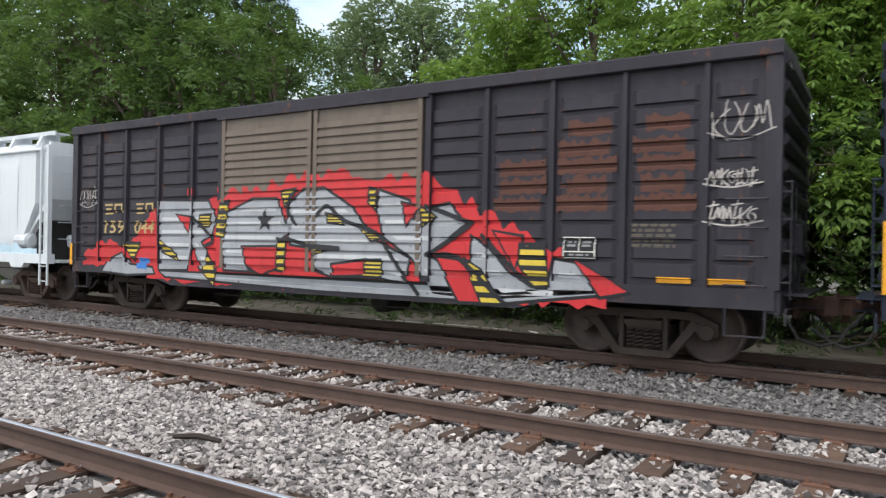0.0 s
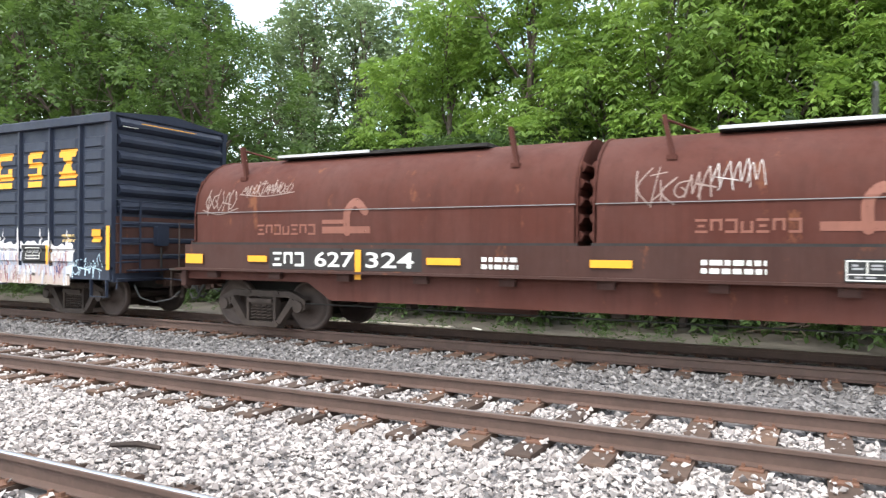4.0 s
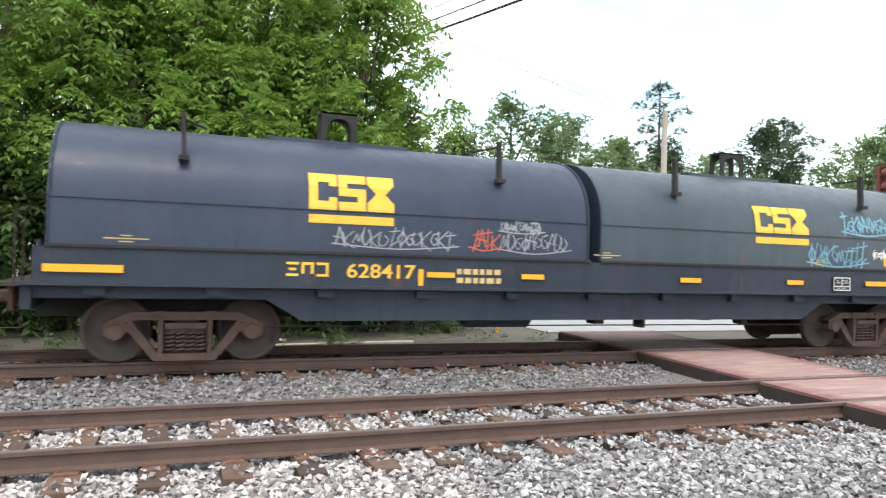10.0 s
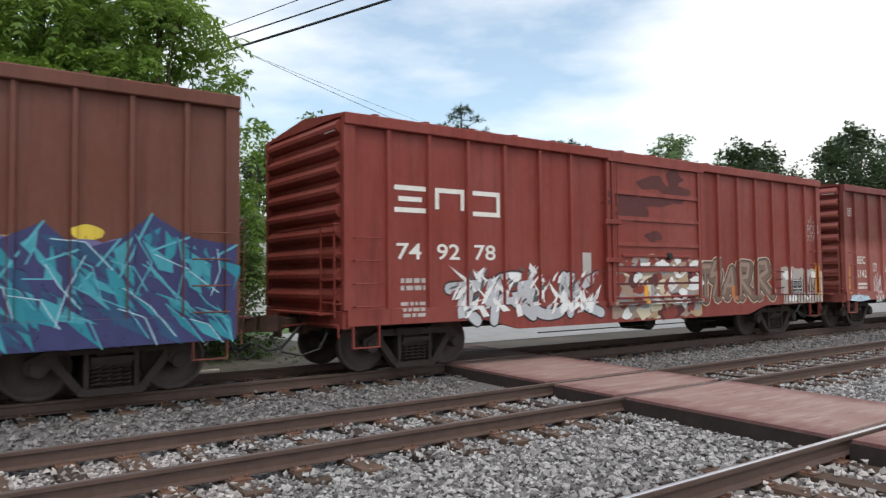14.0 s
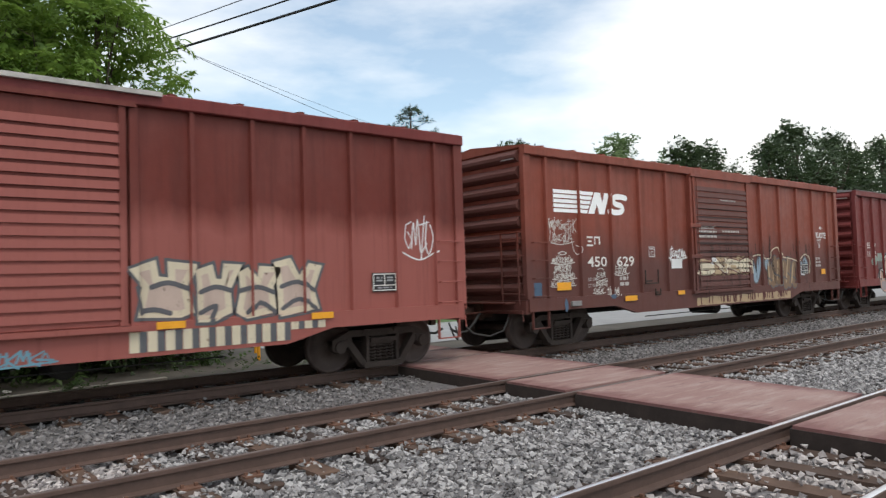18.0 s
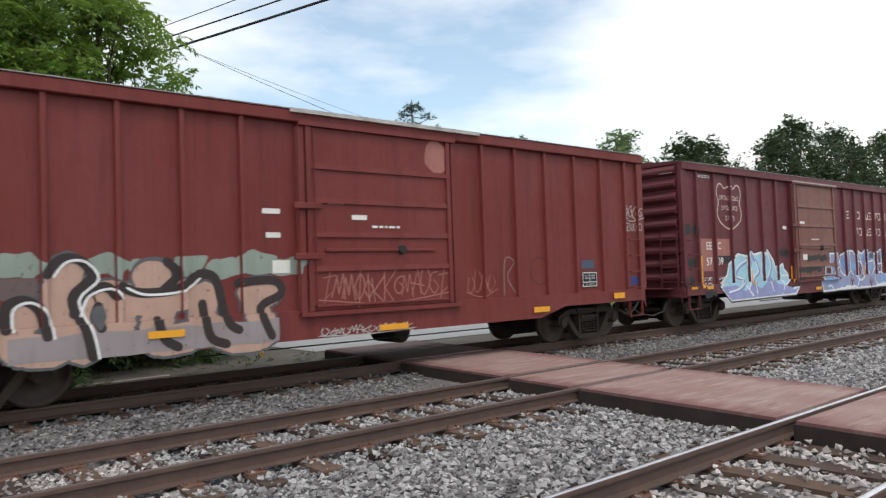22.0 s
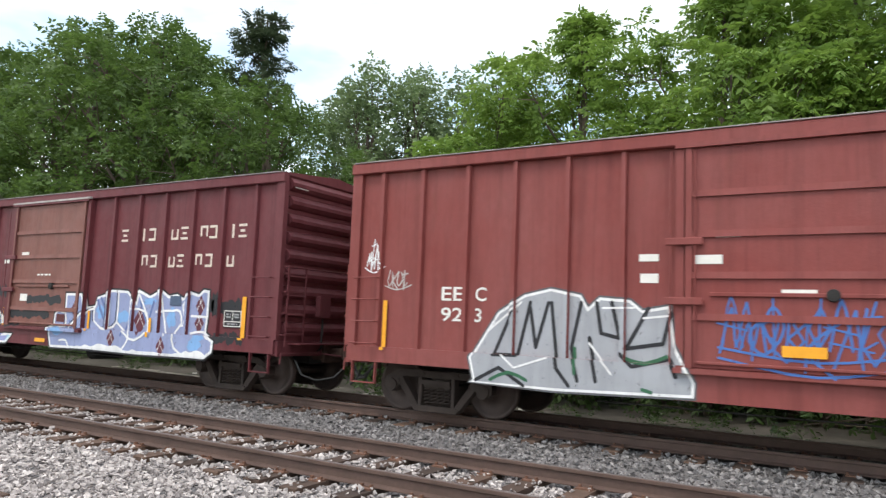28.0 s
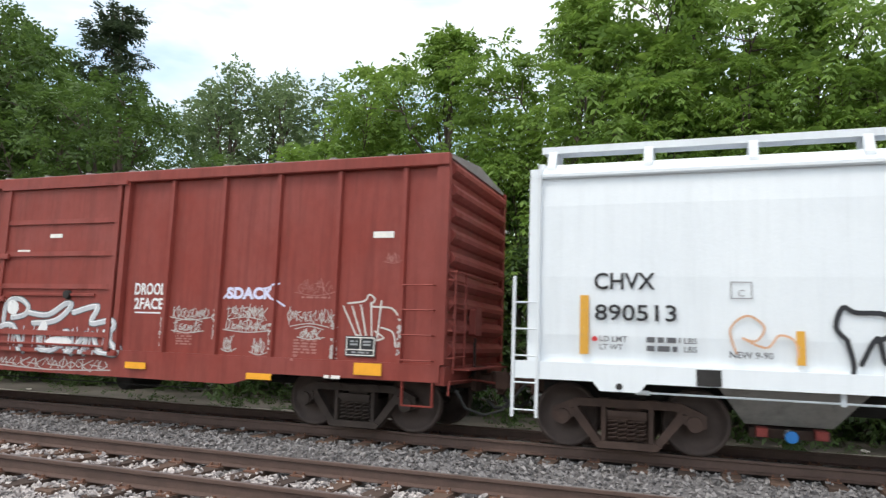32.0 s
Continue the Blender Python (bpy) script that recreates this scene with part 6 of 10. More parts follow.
for poly in [[(4.57, 2.13), (4.9, 2.15), (4.85, 1.91), (4.52, 1.91)], [(5.26, 2.38), (5.52, 2.41), (5.39, 1.7), (5.12, 1.73)], [(6.87, 1.67), (7.08, 1.64), (7.03, 1.07), (6.84, 1.09)], [(6.94, 2.56), (7.31, 2.61), (7.04, 2.28)], [(8.06, 2.14), (8.4, 2.07), (8.45, 1.94), (8.11, 1.98)], [(9.03, 2.57), (9.17, 2.53), (9.16, 2.19), (9.01, 2.32)], [(10.09, 2.24), (10.35, 2.06), (10.13, 1.91)], [(8.95, 1.32), (9.3, 1.33), (9.33, 1.05), (8.95, 1.05)]] + [[(7.78, 1.56), (8.37, 1.55), (7.74, 1.39)], [(10.87, 1.41), (11.23, 1.21), (11.59, 0.72), (11.24, 0.71)], [(11.88, 1.64), (12.27, 1.64), (12.37, 1.03), (12.1, 1.01), (11.86, 1.34)], [(3.24, 1.64), (3.85, 1.3), (3.91, 1.19), (3.37, 1.37)], [(4.81, 1.36), (5.11, 1.0), (5.05, 0.71), (4.71, 0.99)], [(1.98, 1.55), (2.62, 1.55), (2.38, 1.15)], [(8.85, 1.85), (9.32, 1.7), (9.09, 1.66)]]:
    piece(c1, poly, [(-0.03, S_BLACK), (0.01, S_YEL)], "yellow wedge barred black", 8)
    z0, z1 = min(z for _, z in poly), max(z for _, z in poly)
    decal(c1, "spray_mural", [q for k in range(4) for q in [clip(poly, 1, z0 + (z1 - z0) * (0.12 + 0.25 * k), z0 + (z1 - z0) * (0.24 + 0.25 * k))] if len(q) > 2], S_BLACK, 11)
lined(c1, [[(7.85, 2.13), (8.1, 2.27), (8.48, 2.01), (9.21, 1.79), (9.48, 1.45), (10.05, 0.78)], [(7.1, 1.68), (7.87, 1.52), (8.37, 1.51)], [(7.31, 2.58), (7.09, 2.28), (7.32, 1.95)], [(10.35, 1.44), (10.8, 1.39), (11.65, 0.72)], [(10.19, 2.24), (10.89, 2.0), (10.96, 1.91), (10.21, 1.44)], [(11.22, 1.77), (11.8, 1.22), (12.1, 1.02)], [(4.34, 2.1), (4.96, 1.66), (4.75, 1.51)]], 0.075, S_BLACK, 12)
sx, sz = 6.53, 2.02
decal(c1, "spray_mural", [[(sx + (0.24 if k % 2 == 0 else 0.10) * math.sin(k * math.pi / 5), sz + (0.24 if k % 2 == 0 else 0.10) * math.cos(k * math.pi / 5)) for k in range(10)]], S_BLACK, 12, "black five-pointed star")
piece(c1, [(1.2, 0.86), (1.5, 1.2), (1.95, 1.35), (2.3, 1.1), (3.1, 1.05), (3.2, 0.86), (2.2, 0.80)], EDGE1, "silver spray-painted shape edged black", 2)
decal(c1, "spray_mural", [rect(2.55, 0.98, 2.9, 1.22)], S_BLUE, 5)
decal(c1, "car_number", blocks(1.30, 2.18, 1.95, 2.42, 2) + blocks(2.45, 2.18, 3.05, 2.42, 2), spray("stencil_yellow", (0.50, 0.36, 0.16)), 9, "worn yellow reporting marks")
decal(c1, "car_number", words("159", 1.30, 1.75, 0.29, 0.72) + words("044", 2.40, 1.75, 0.29, 0.68), spray("stencil_yellow", (0.50, 0.36, 0.16)), 9, "worn yellow stencilled number")
aci(c1, 12.60, 1.46)
reflectors(c1, [(13.95, 1.14, 14.41, 1.22), (14.63, 1.14, 15.09, 1.22), (0.0, 1.0, 0.1, 1.5)])
for bx0, bx1 in ((11.38, 12.25), (12.5, 13.35), (13.62, 14.45)):
    for z in (2.25, 2.52, 2.8, 3.05, 3.35):
        if r.random() < 0.85:
            decal(c1, "rust_patch", [ragged(bx0 + r.uniform(-0.05, 0.15), bx1 - r.uniform(0, 0.2), z - 0.12, [(bx0, z + 0.11), (bx1, z + 0.10)], r, 0.06, 0.05)], S_RUSTY, 1)
scrawl(c1, 14.65, 15.35, 3.1, 3.55, 31, S_CHALK, 0.022, 5)
scrawl(c1, 14.6, 15.2, 2.45, 2.68, 32, S_CHALK, 0.03, 4)
scrawl(c1, 14.6, 15.2, 1.95, 2.2, 33, S_CHALK, 0.03, 4)
scrawl(c1, 0.3, 0.9, 2.4, 2.8, 34, S_CHALK, 0.024, 5)
decal(c1, "stencil", lines(13.6, 1.62, 14.2, 1.95, 5, 3), spray("dim_stencil", (0.115, 0.10, 0.08), 0.9), 3)

# car 2
decal(c2, "reporting_mark", blocks(1.16, 2.04, 1.80, 2.32, 2) + blocks(2.25, 2.04, 3.0, 2.32, 2), M_YELLOW, 3, "yellow reporting marks")
decal(c2, "car_number", words("158", 1.17, 1.56, 0.29, 0.72) + words("969", 2.2, 1.56, 0.29, 0.84), M_YELLOW, 3, "yellow car number")
for x0, x1, z0, z1 in ((11.5, 12.1, 2.82, 3.62), (12.68, 13.15, 2.82, 3.6), (13.75, 14.3, 2.80, 3.6)):
    h = z1 - z0
    if x0 < 12:
        polys = [rect(x0, z0 + 0.3 * h, x0 + 0.17, z1 - 0.08), rect(x0 + 0.1, z1 - 0.17, x1, z1), rect(x0 + 0.1, z0 + 0.22 * h, x1, z0 + 0.22 * h + 0.15), rect(x1 - 0.14, z0 + 0.42 * h, x1, z0 + 0.55 * h)]
    elif x0 < 13:
        polys = [rect(x0, z1 - 0.15, x1, z1), rect(x0, z0 + 0.55 * h, x1, z0 + 0.70 * h), rect(x0, z0 + 0.22 * h, x1, z0 + 0.38 * h), rect(x0, z0 + 0.6 * h, x0 + 0.15, z1), rect(x1 - 0.15, z0 + 0.25 * h, x1, z0 + 0.6 * h)]
    else:
        m = (x0 + x1) / 2
        polys = [rect(x0, z1 - 0.17, x1, z1), rect(x0, z0 + 0.22 * h, x1, z0 + 0.22 * h + 0.15), [(x0 + 0.12, z1 - 0.17), (m - 0.09, z0 + 0.6 * h), (x0 + 0.1, z0 + 0.4 * h), (x1 - 0.1, z0 + 0.4 * h), (m + 0.09, z0 + 0.6 * h), (x1 - 0.12, z1 - 0.17)]]
    polys.append(rect(x0, z0, x1, z0 + 0.13))
    decal(c2, "emblem", polys, M_YELLOW, 3, "big yellow block shape with underline")
reflectors(c2, [(0.0, 1.11, 0.11, 1.97), (0.46, 1.66, 0.78, 1.92), (1.94, 1.16, 2.08, 1.60), (6.2, 1.36, 6.65, 1.45), (8.59, 1.36, 9.02, 1.45), (5.1, 1.15, 5.2, 1.6), (10.22, 1.11, 10.36, 1.57), (13.34, 1.13, 13.48, 1.55), (14.85, 1.62, 15.12, 1.9), (15.33, 1.05, 15.44, 1.95)])
r = random.Random(6)
WORN_WHITE = spray("worn_white", (0.60, 0.58, 0.59))
decal(c2, "spray_mural", [ragged(10.25, 14.1, 0.90, [(10.2, 1.45), (10.8, 1.62), (11.7, 1.6), (12.3, 1.6), (13.4, 1.6), (14.1, 1.55)], r, 0.12, 0.07)], WORN_WHITE, 1, "white paint smeared over old tags")
decal(c2, "spray_mural", [[(x - 0.045, 1.5), (x + 0.045, 1.5), (x + 0.012, 1.62 + r.uniform(0.05, 0.35)), (x - 0.012, 1.62 + r.uniform(0.05, 0.35))] for x in (10.45, 10.6, 11.0, 11.6, 11.75, 12.35, 13.1, 13.45, 14.0)], WORN_WHITE, 1)
SMEAR = [(spray("rosy_white", (0.44, 0.35, 0.34)), 80, 0.06, 2), (spray("lilac_white", (0.40, 0.41, 0.49)), 60, 0.05, 3), (spray("dull_rose", (0.25, 0.10, 0.11)), 20, 0.03, 4), (S_NAVY, 10, 0.018, 4)]
for m, count, wd, ly in SMEAR:
    lined(c2, [[(x, z), (x + r.uniform(-0.05, 0.05), z - r.uniform(0.05, 0.2)), (x + r.uniform(-0.05, 0.05), z - r.uniform(0.2, 0.4))] for x, z in [(r.uniform(10.35, 14.0), r.uniform(1.1, 1.5)) for _ in range(count)]], wd, m, ly, 3)
decal(c2, "spray_mural", [ragged(10.25, 14.1, 0.70, [(10.2, 0.95), (14.1, 0.95)], r, 0.1, 0.02)], spray("worn_cream", (0.44, 0.36, 0.31)), 1)
lined(c2, [[(x, 0.93), (x + r.uniform(-0.02, 0.02), r.uniform(0.70, 0.82))] for x in [r.uniform(10.3, 14.05) for _ in range(40)]], 0.035, WORN_WHITE, 2, 0)
lined(c2, [[(x, 0.90), (x, r.uniform(0.70, 0.80))] for x in [r.uniform(10.3, 14.05) for _ in range(24)]], 0.03, spray("dull_rose", (0.25, 0.10, 0.11)), 3, 0)
decal(c2, "data_panel", [rect(12.46, 1.14, 13.32, 1.55)], M_BLACK, 5)
aci(c2, 12.65, 1.26, 0.46, 0.22)
scrawl(c2, 14.0, 15.1, 0.85, 1.35, 41, S_PALE, 0.03, 6)
scrawl(c2, 9.0, 10.2, 0.72, 1.0, 42, S_GREY, 0.025, 6)
decal(c2, "stencil", [rect(6.12, 2.16, 6.7, 2.3)], M_WHITE, 3)
decal(c2, "stencil", lines(1.2, 1.18, 1.75, 1.45, 2, 4) + lines(2.2, 1.18, 2.8, 1.45, 2, 5) + lines(13.85, 1.62, 14.25, 1.78, 2, 6), spray("stencil_yellow", (0.50, 0.36, 0.16)), 3)

# car 3: brown coil car
NUM3 = spray("number_white", (0.70, 0.70, 0.67))
decal(c3, "paint_patch", [rect(2.1, 1.15, 5.25, 1.52)], spray("sooty_patch", (0.030, 0.026, 0.026), 0.8), 1, "dark ground behind the number")
decal(c3, "reporting_mark", blocks(2.19, 1.20, 2.88, 1.45, 3), NUM3, 3, "white reporting marks")
decal(c3, "car_number", words("627", 3.12, 1.20, 0.26, 0.82) + words("324", 4.18, 1.20, 0.26, 0.92), NUM3, 3, "white car number")
reflectors(c3, [(0.05, 1.22, 0.50, 1.40), (1.62, 1.27, 2.07, 1.38), (5.35, 1.27, 5.95, 1.38), (8.0, 1.27, 8.6, 1.38), (12.6, 1.27, 13.1, 1.38), (15.0, 1.22, 15.6, 1.42), (3.98, 1.0, 4.1, 1.5)])
hood_decal(c3, "emblem", blocks(1.68, 1.76, 3.0, 1.95, 7) + [rect(3.15, 1.78, 4.1, 1.90), rect(3.15, 1.95, 3.7, 2.02)], spray("faded_salmon", (0.21, 0.080, 0.055)), 2, "faded company lettering as bars")
hood_decal(c3, "emblem", stroke(smooth([(3.68, 1.80), (3.68, 2.15), (3.85, 2.32), (4.05, 2.15)], 5), 0.14), spray("faded_salmon", (0.21, 0.080, 0.055)), 2)
hood_decal(c3, "emblem", blocks(9.4, 1.76, 10.7, 1.95, 7) + [rect(10.9, 1.78, 11.8, 1.90)], spray("faded_salmon", (0.21, 0.080, 0.055)), 2)
SALMON = spray("faded_salmon", (0.21, 0.080, 0.055))
hood_decal(c3, "rust_patch", [[(3.50, 1.78), (4.15, 1.78), (4.15, 1.90), (3.50, 1.90)], [(11.25, 1.78), (11.9, 1.78), (11.9, 1.90), (11.25, 1.90)]], SALMON, 2)
hood_decal(c3, "emblem", stroke(smooth([(11.43, 1.80), (11.43, 2.15), (11.60, 2.32), (11.80, 2.15)], 5), 0.14), SALMON, 2)
scrawl(c3, 9.5, 10.25, 2.32, 2.78, 54, S_CHALK, 0.022, 4, hood_decal)
rr = random.Random(33)
hood_decal(c3, "rust_patch", [blob(15.55 + rr.uniform(-0.18, 0.18), rr.uniform(1.66, 2.3), rr.uniform(0.04, 0.12), rr.uniform(0.05, 0.14), rr, 11, 0.4) for _ in range(9)] + [blob(rr.uniform(14.2, 14.5), rr.uniform(2.75, 3.1), 0.03, 0.08, rr, 9, 0.4) for _ in range(6)], spray("raw_rust", (0.27, 0.085, 0.040), 0.9), 2, "raw orange rust")
for yy, zz, ry_, rz_ in ((-0.25, 2.62, 0.07, 0.10), (-0.2, 2.40, 0.05, 0.08), (0.35, 1.99, 0.26, 0.03), (-0.5, 1.80, 0.10, 0.05), (0.1, 2.13, 0.06, 0.05)):
    part("rust_patch", Geo().extrude_x([(yy + a, zz + b) for a, b in blob(0.0, 0.0, ry_, rz_, rr, 9, 0.45)], 15.925, 15.931), spray("raw_rust", (0.27, 0.085, 0.040), 0.9), c3.ob)
part("end_placard", Geo().box(15.94, 15.95, -1.1, -0.78, 1.70, 1.95), S_MINT, c3.ob, "pale green placard")
scrawl(c3, 0.35, 1.1, 2.2, 2.6, 51, S_FAINT, 0.03, 4, hood_decal)
scrawl(c3, 1.25, 2.4, 2.5, 2.72, 52, S_FAINT, 0.025, 6, hood_decal)
scrawl(c3, 8.6, 9.6, 2.2, 2.6, 53, S_FAINT, 0.03, 4, hood_decal)
decal(c3, "stencil", lines(6.3, 1.22, 6.9, 1.40, 2, 7) + lines(9.5, 1.22, 10.3, 1.40, 2, 8), NUM3, 3)
aci(c3, 11.2, 1.18, 0.42, 0.22)

# car 5: rust and navy hoods with yellow bands
YEL5, SILL_YEL = spray("emblem_yellow", (0.76, 0.43, 0.05)), spray("sill_yellow", (0.56, 0.28, 0.07))
FADED = spray("emblem_faded_orange", (0.62, 0.28, 0.10))
emblem(c5, 2.85, 1.98, 4.15, 2.74, FADED, hood_decal)
emblem(c5, 10.34, 2.02, 11.61, 2.75, YEL5, hood_decal)
decal(c5, "reporting_mark", blocks(1.66, 1.22, 2.4, 1.42, 4), SILL_YEL, 3, "yellow reporting marks")
decal(c5, "car_number", words("496189", 2.62, 1.22, 0.2, 1.05), SILL_YEL, 3, "yellow car number")
reflectors(c5, [(0.02, 1.13, 0.6, 1.17), (2.3, 0.98, 2.75, 1.05), (11.0, 0.98, 11.5, 1.05), (13.7, 1.13, 14.5, 1.2)])
decal(c5, "stencil", lines(3.95, 1.36, 4.8, 1.41, 1, 9) + lines(3.95, 1.22, 4.6, 1.27, 1, 10) + lines(5.0, 1.34, 5.4, 1.41, 1, 11) + lines(9.4, 1.25, 10.3, 1.38, 2, 12), spray("dim_orange", (0.17, 0.095, 0.055)), 3)
decal(c5, "warning_patch", [rect(7.0, 1.24, 7.62, 1.46), rect(7.0, 0.97, 7.55, 1.06)], spray("rusty_orange", (0.50, 0.20, 0.045)), 3, "worn orange warning patches")
decal(c5, "warning_patch", lines(7.06, 1.27, 7.56, 1.43, 3, 15), SILL_YEL, 4)
aci(c5, 12.1, 1.18, 0.55, 0.26)
r = random.Random(8)
hood_decal(c5, "rust_patch", [rect(5.75, 1.70, 6.0, 1.84)], S_MINT, 2)
hood_decal(c5, "rust_patch", [blob(r.choice((6.86, 7.42, 6.9, 14.25)) + r.uniform(-0.09, 0.09), r.choice((1.72, 2.1, 2.25, 2.6)) + r.uniform(-0.12, 0.12), r.uniform(0.015, 0.06), r.uniform(0.03, 0.12), r, 9, 0.45) for _ in range(30)], S_RUSTY, 3)
hood_decal(c5, "rust_patch", [blob(r.uniform(8.3, 13.5), r.uniform(2.75, 3.1), r.uniform(0.04, 0.14), 0.03, r) for _ in range(12)], S_RUSTY, 2)

# car 6
emblem(c6, 2.75, 2.04, 4.05, 2.73, YEL5, hood_decal)
emblem(c6, 9.98, 2.04, 11.26, 2.75, YEL5, hood_decal)
decal(c6, "reporting_mark", blocks(1.29, 1.24, 1.95, 1.46, 3), S_GREY, 3, "worn grey reporting marks")
decal(c6, "car_number", words("6279", 2.06, 1.23, 0.25, 0.92) + words("12", 3.22, 1.23, 0.25, 0.38), NUM3, 3, "white car number")
reflectors(c6, [(0.05, 1.16, 0.48, 1.33), (3.75, 1.2, 4.2, 1.28), (6.75, 1.2, 7.2, 1.28), (10.0, 1.22, 10.5, 1.31), (13.55, 1.2, 14.1, 1.38)])
hood_decal(c6, "reflector", [rect(7.6, 1.66, 8.0, 1.84)], M_YELLOW, 3)
decal(c6, "stencil", lines(4.3, 1.22, 5.2, 1.42, 3, 13) + lines(5.4, 1.22, 5.9, 1.42, 3, 14) + lines(6.6, 1.35, 7.4, 1.45, 1, 15) + lines(12.8, 1.2, 13.2, 1.32, 1, 17), spray("worn_white", (0.42, 0.34, 0.31)), 3)
decal(c6, "stencil", [blob(6.05, 1.3, 0.17, 0.08, r)], M_WHITE, 3)
aci(c6, 11.2, 1.16, 0.45, 0.22)
mural(c6, 8.35, 10.9, 1.64, 2.16, [9, 10, 8, 3, 1], 61, spray("soft_green", (0.36, 0.44, 0.35)), COIL_BLUE, [], 0.085, None, spray("soft_green", (0.36, 0.44, 0.35)), hood_decal, edge=0.028)
scrawl(c6, 11.0, 12.1, 1.68, 1.95, 62, S_LILAC, 0.025, 6, hood_decal)

# car 7
emblem(c7, 3.45, 2.03, 4.72, 2.75, YEL5, hood_decal)
emblem(c7, 11.68, 2.03, 12.98, 2.72, YEL5, hood_decal)
decal(c7, "reporting_mark", blocks(3.15, 1.26, 3.75, 1.46, 3), YEL5, 3, "yellow reporting marks")
decal(c7, "car_number", words("628417", 4.02, 1.25, 0.21, 1.05), YEL5, 3, "yellow car number")
reflectors(c7, [(0.12, 1.26, 1.05, 1.36), (5.25, 1.28, 5.7, 1.36), (6.85, 1.28, 7.25, 1.36), (9.95, 1.28, 10.4, 1.36), (12.4, 1.28, 12.8, 1.36), (14.43, 1.28, 15.3, 1.37)])
decal(c7, "reflector", [rect(5.12, 1.15, 5.2, 1.4)], M_YELLOW, 4)
decal(c7, "stencil", lines(5.75, 1.2, 6.5, 1.42, 2, 18), spray("stencil_yellow", (0.50, 0.36, 0.16)), 3)
scrawl(c7, 3.85, 5.7, 1.72, 1.98, 71, S_GREY, 0.025, 9, hood_decal)
scrawl(c7, 6.0, 6.45, 1.74, 2.0, 72, spray("orange_red", (0.45, 0.11, 0.06)), 0.03, 4, hood_decal)
scrawl(c7, 6.5, 7.7, 1.72, 2.02, 73, S_GREY, 0.025, 7, hood_decal)
scrawl(c7, 6.5, 7.2, 2.02, 2.18, 74, S_GREY, 0.025, 4, hood_decal)
scrawl(c7, 13.0, 14.5, 1.68, 2.05, 75, spray("chalk_blue", (0.14, 0.30, 0.38)), 0.04, 7, hood_decal)
scrawl(c7, 13.9, 15.2, 2.3, 2.62, 76, spray("chalk_blue", (0.14, 0.30, 0.38)), 0.045, 6, hood_decal)
scrawl(c7, 14.7, 15.1, 1.82, 1.98, 77, M_WHITE, 0.03, 3, hood_decal)
hood_decal(c7, "reflector", [rect(15.0, 1.68, 15.35, 1.84)], M_YELLOW, 3)
aci(c7, 13.6, 1.2, 0.40, 0.22)
for c in (c6, c7):
    for x in (0.8, 8.2, 13.0):
        hood_decal(c, "stencil", [rect(x, 1.70, x + 0.55, 1.715), rect(x + 0.18, 1.66, x + 0.36, 1.675), rect(x + 0.2, 1.74, x + 0.34, 1.755)], spray("stencil_yellow", (0.50, 0.36, 0.16)), 2)

# car 8: black-and-white mural, teal mural
r = random.Random(9)
decal(c8, "spray_mural", [ragged(0.5, 2.3, 0.80, [(0.5, 0.95), (1.2, 1.25), (1.9, 1.6), (2.3, 1.5)], r, 0.12, 0.08), ragged(5.4, 7.3, 0.80, [(5.4, 1.5), (6.2, 1.25), (7.3, 0.98)], r, 0.12, 0.06)], S_BLUE, 1, "bright blue sprayed base")
decal(c8, "spray_mural", [blob(r.uniform(0.6, 1.6), r.uniform(0.85, 1.2), 0.10, 0.03, r) for _ in range(8)], S_PALE, 2)
OUT8 = [(1.38, 0.78), (1.57, 0.88), (1.54, 1.2), (1.74, 1.46), (1.54, 1.65), (1.69, 1.89), (1.64, 2.07), (1.71, 2.14), (1.9, 2.02), (2.03, 2.15), (2.21, 2.16), (2.52, 1.98), (2.61, 1.9), (2.78, 2.07), (2.92, 2.14), (3.13, 2.05), (3.22, 1.99), (3.47, 2.15), (3.63, 2.02), (3.98, 2.15), (4.19, 2.13), (4.29, 2.04), (4.43, 2.13), (4.6, 1.95), (4.92, 2.08), (5.45, 2.09), (5.45, 1.92), (5.25, 1.59), (5.52, 1.26), (5.36, 0.88), (5.52, 0.69), (5.1, 0.66), (4.18, 0.68), (2.93, 0.69), (1.93, 0.67)]
piece(c8, OUT8, [(-0.07, S_BLACK), (0.0, S_WHITE), (0.075, S_BLACK)], "black spray-painted letters edged white", 2, 3)
lined(c8, [[(2.38, 1.74), (2.10, 1.74), (1.92, 1.40), (1.98, 1.02), (2.30, 0.94), (2.42, 1.26), (2.20, 1.34)], [(3.0, 1.75), (2.79, 1.35), (2.98, 1.0), (3.26, 1.24), (3.0, 1.75)], [(4.16, 1.76), (3.82, 1.72), (3.70, 1.36), (3.80, 0.98), (4.22, 0.96)], [(3.74, 1.38), (4.08, 1.40)], [(5.20, 1.74), (4.78, 1.76), (4.68, 1.46), (5.12, 1.28), (5.08, 0.98), (4.66, 1.0)]], 0.075, S_WHITE, 6, 3, label="white inner lines of the letters")
lined(c8, [[(2.60, 1.92), (2.56, 1.40), (2.68, 0.74)], [(3.44, 2.12), (3.45, 1.50), (3.52, 0.72)], [(4.40, 2.08), (4.44, 1.40), (4.36, 0.72)]], 0.030, S_WHITE, 6, 3)
decal(c8, "spray_mural", [[(1.42, 0.95), (1.55, 0.95), (1.52, 1.35), (1.36, 1.32)]], S_BLACK, 5)
lined(c8, [[(1.42, 0.95), (1.55, 0.95), (1.52, 1.35), (1.36, 1.32), (1.42, 0.95)]], 0.03, S_WHITE, 6, 0)
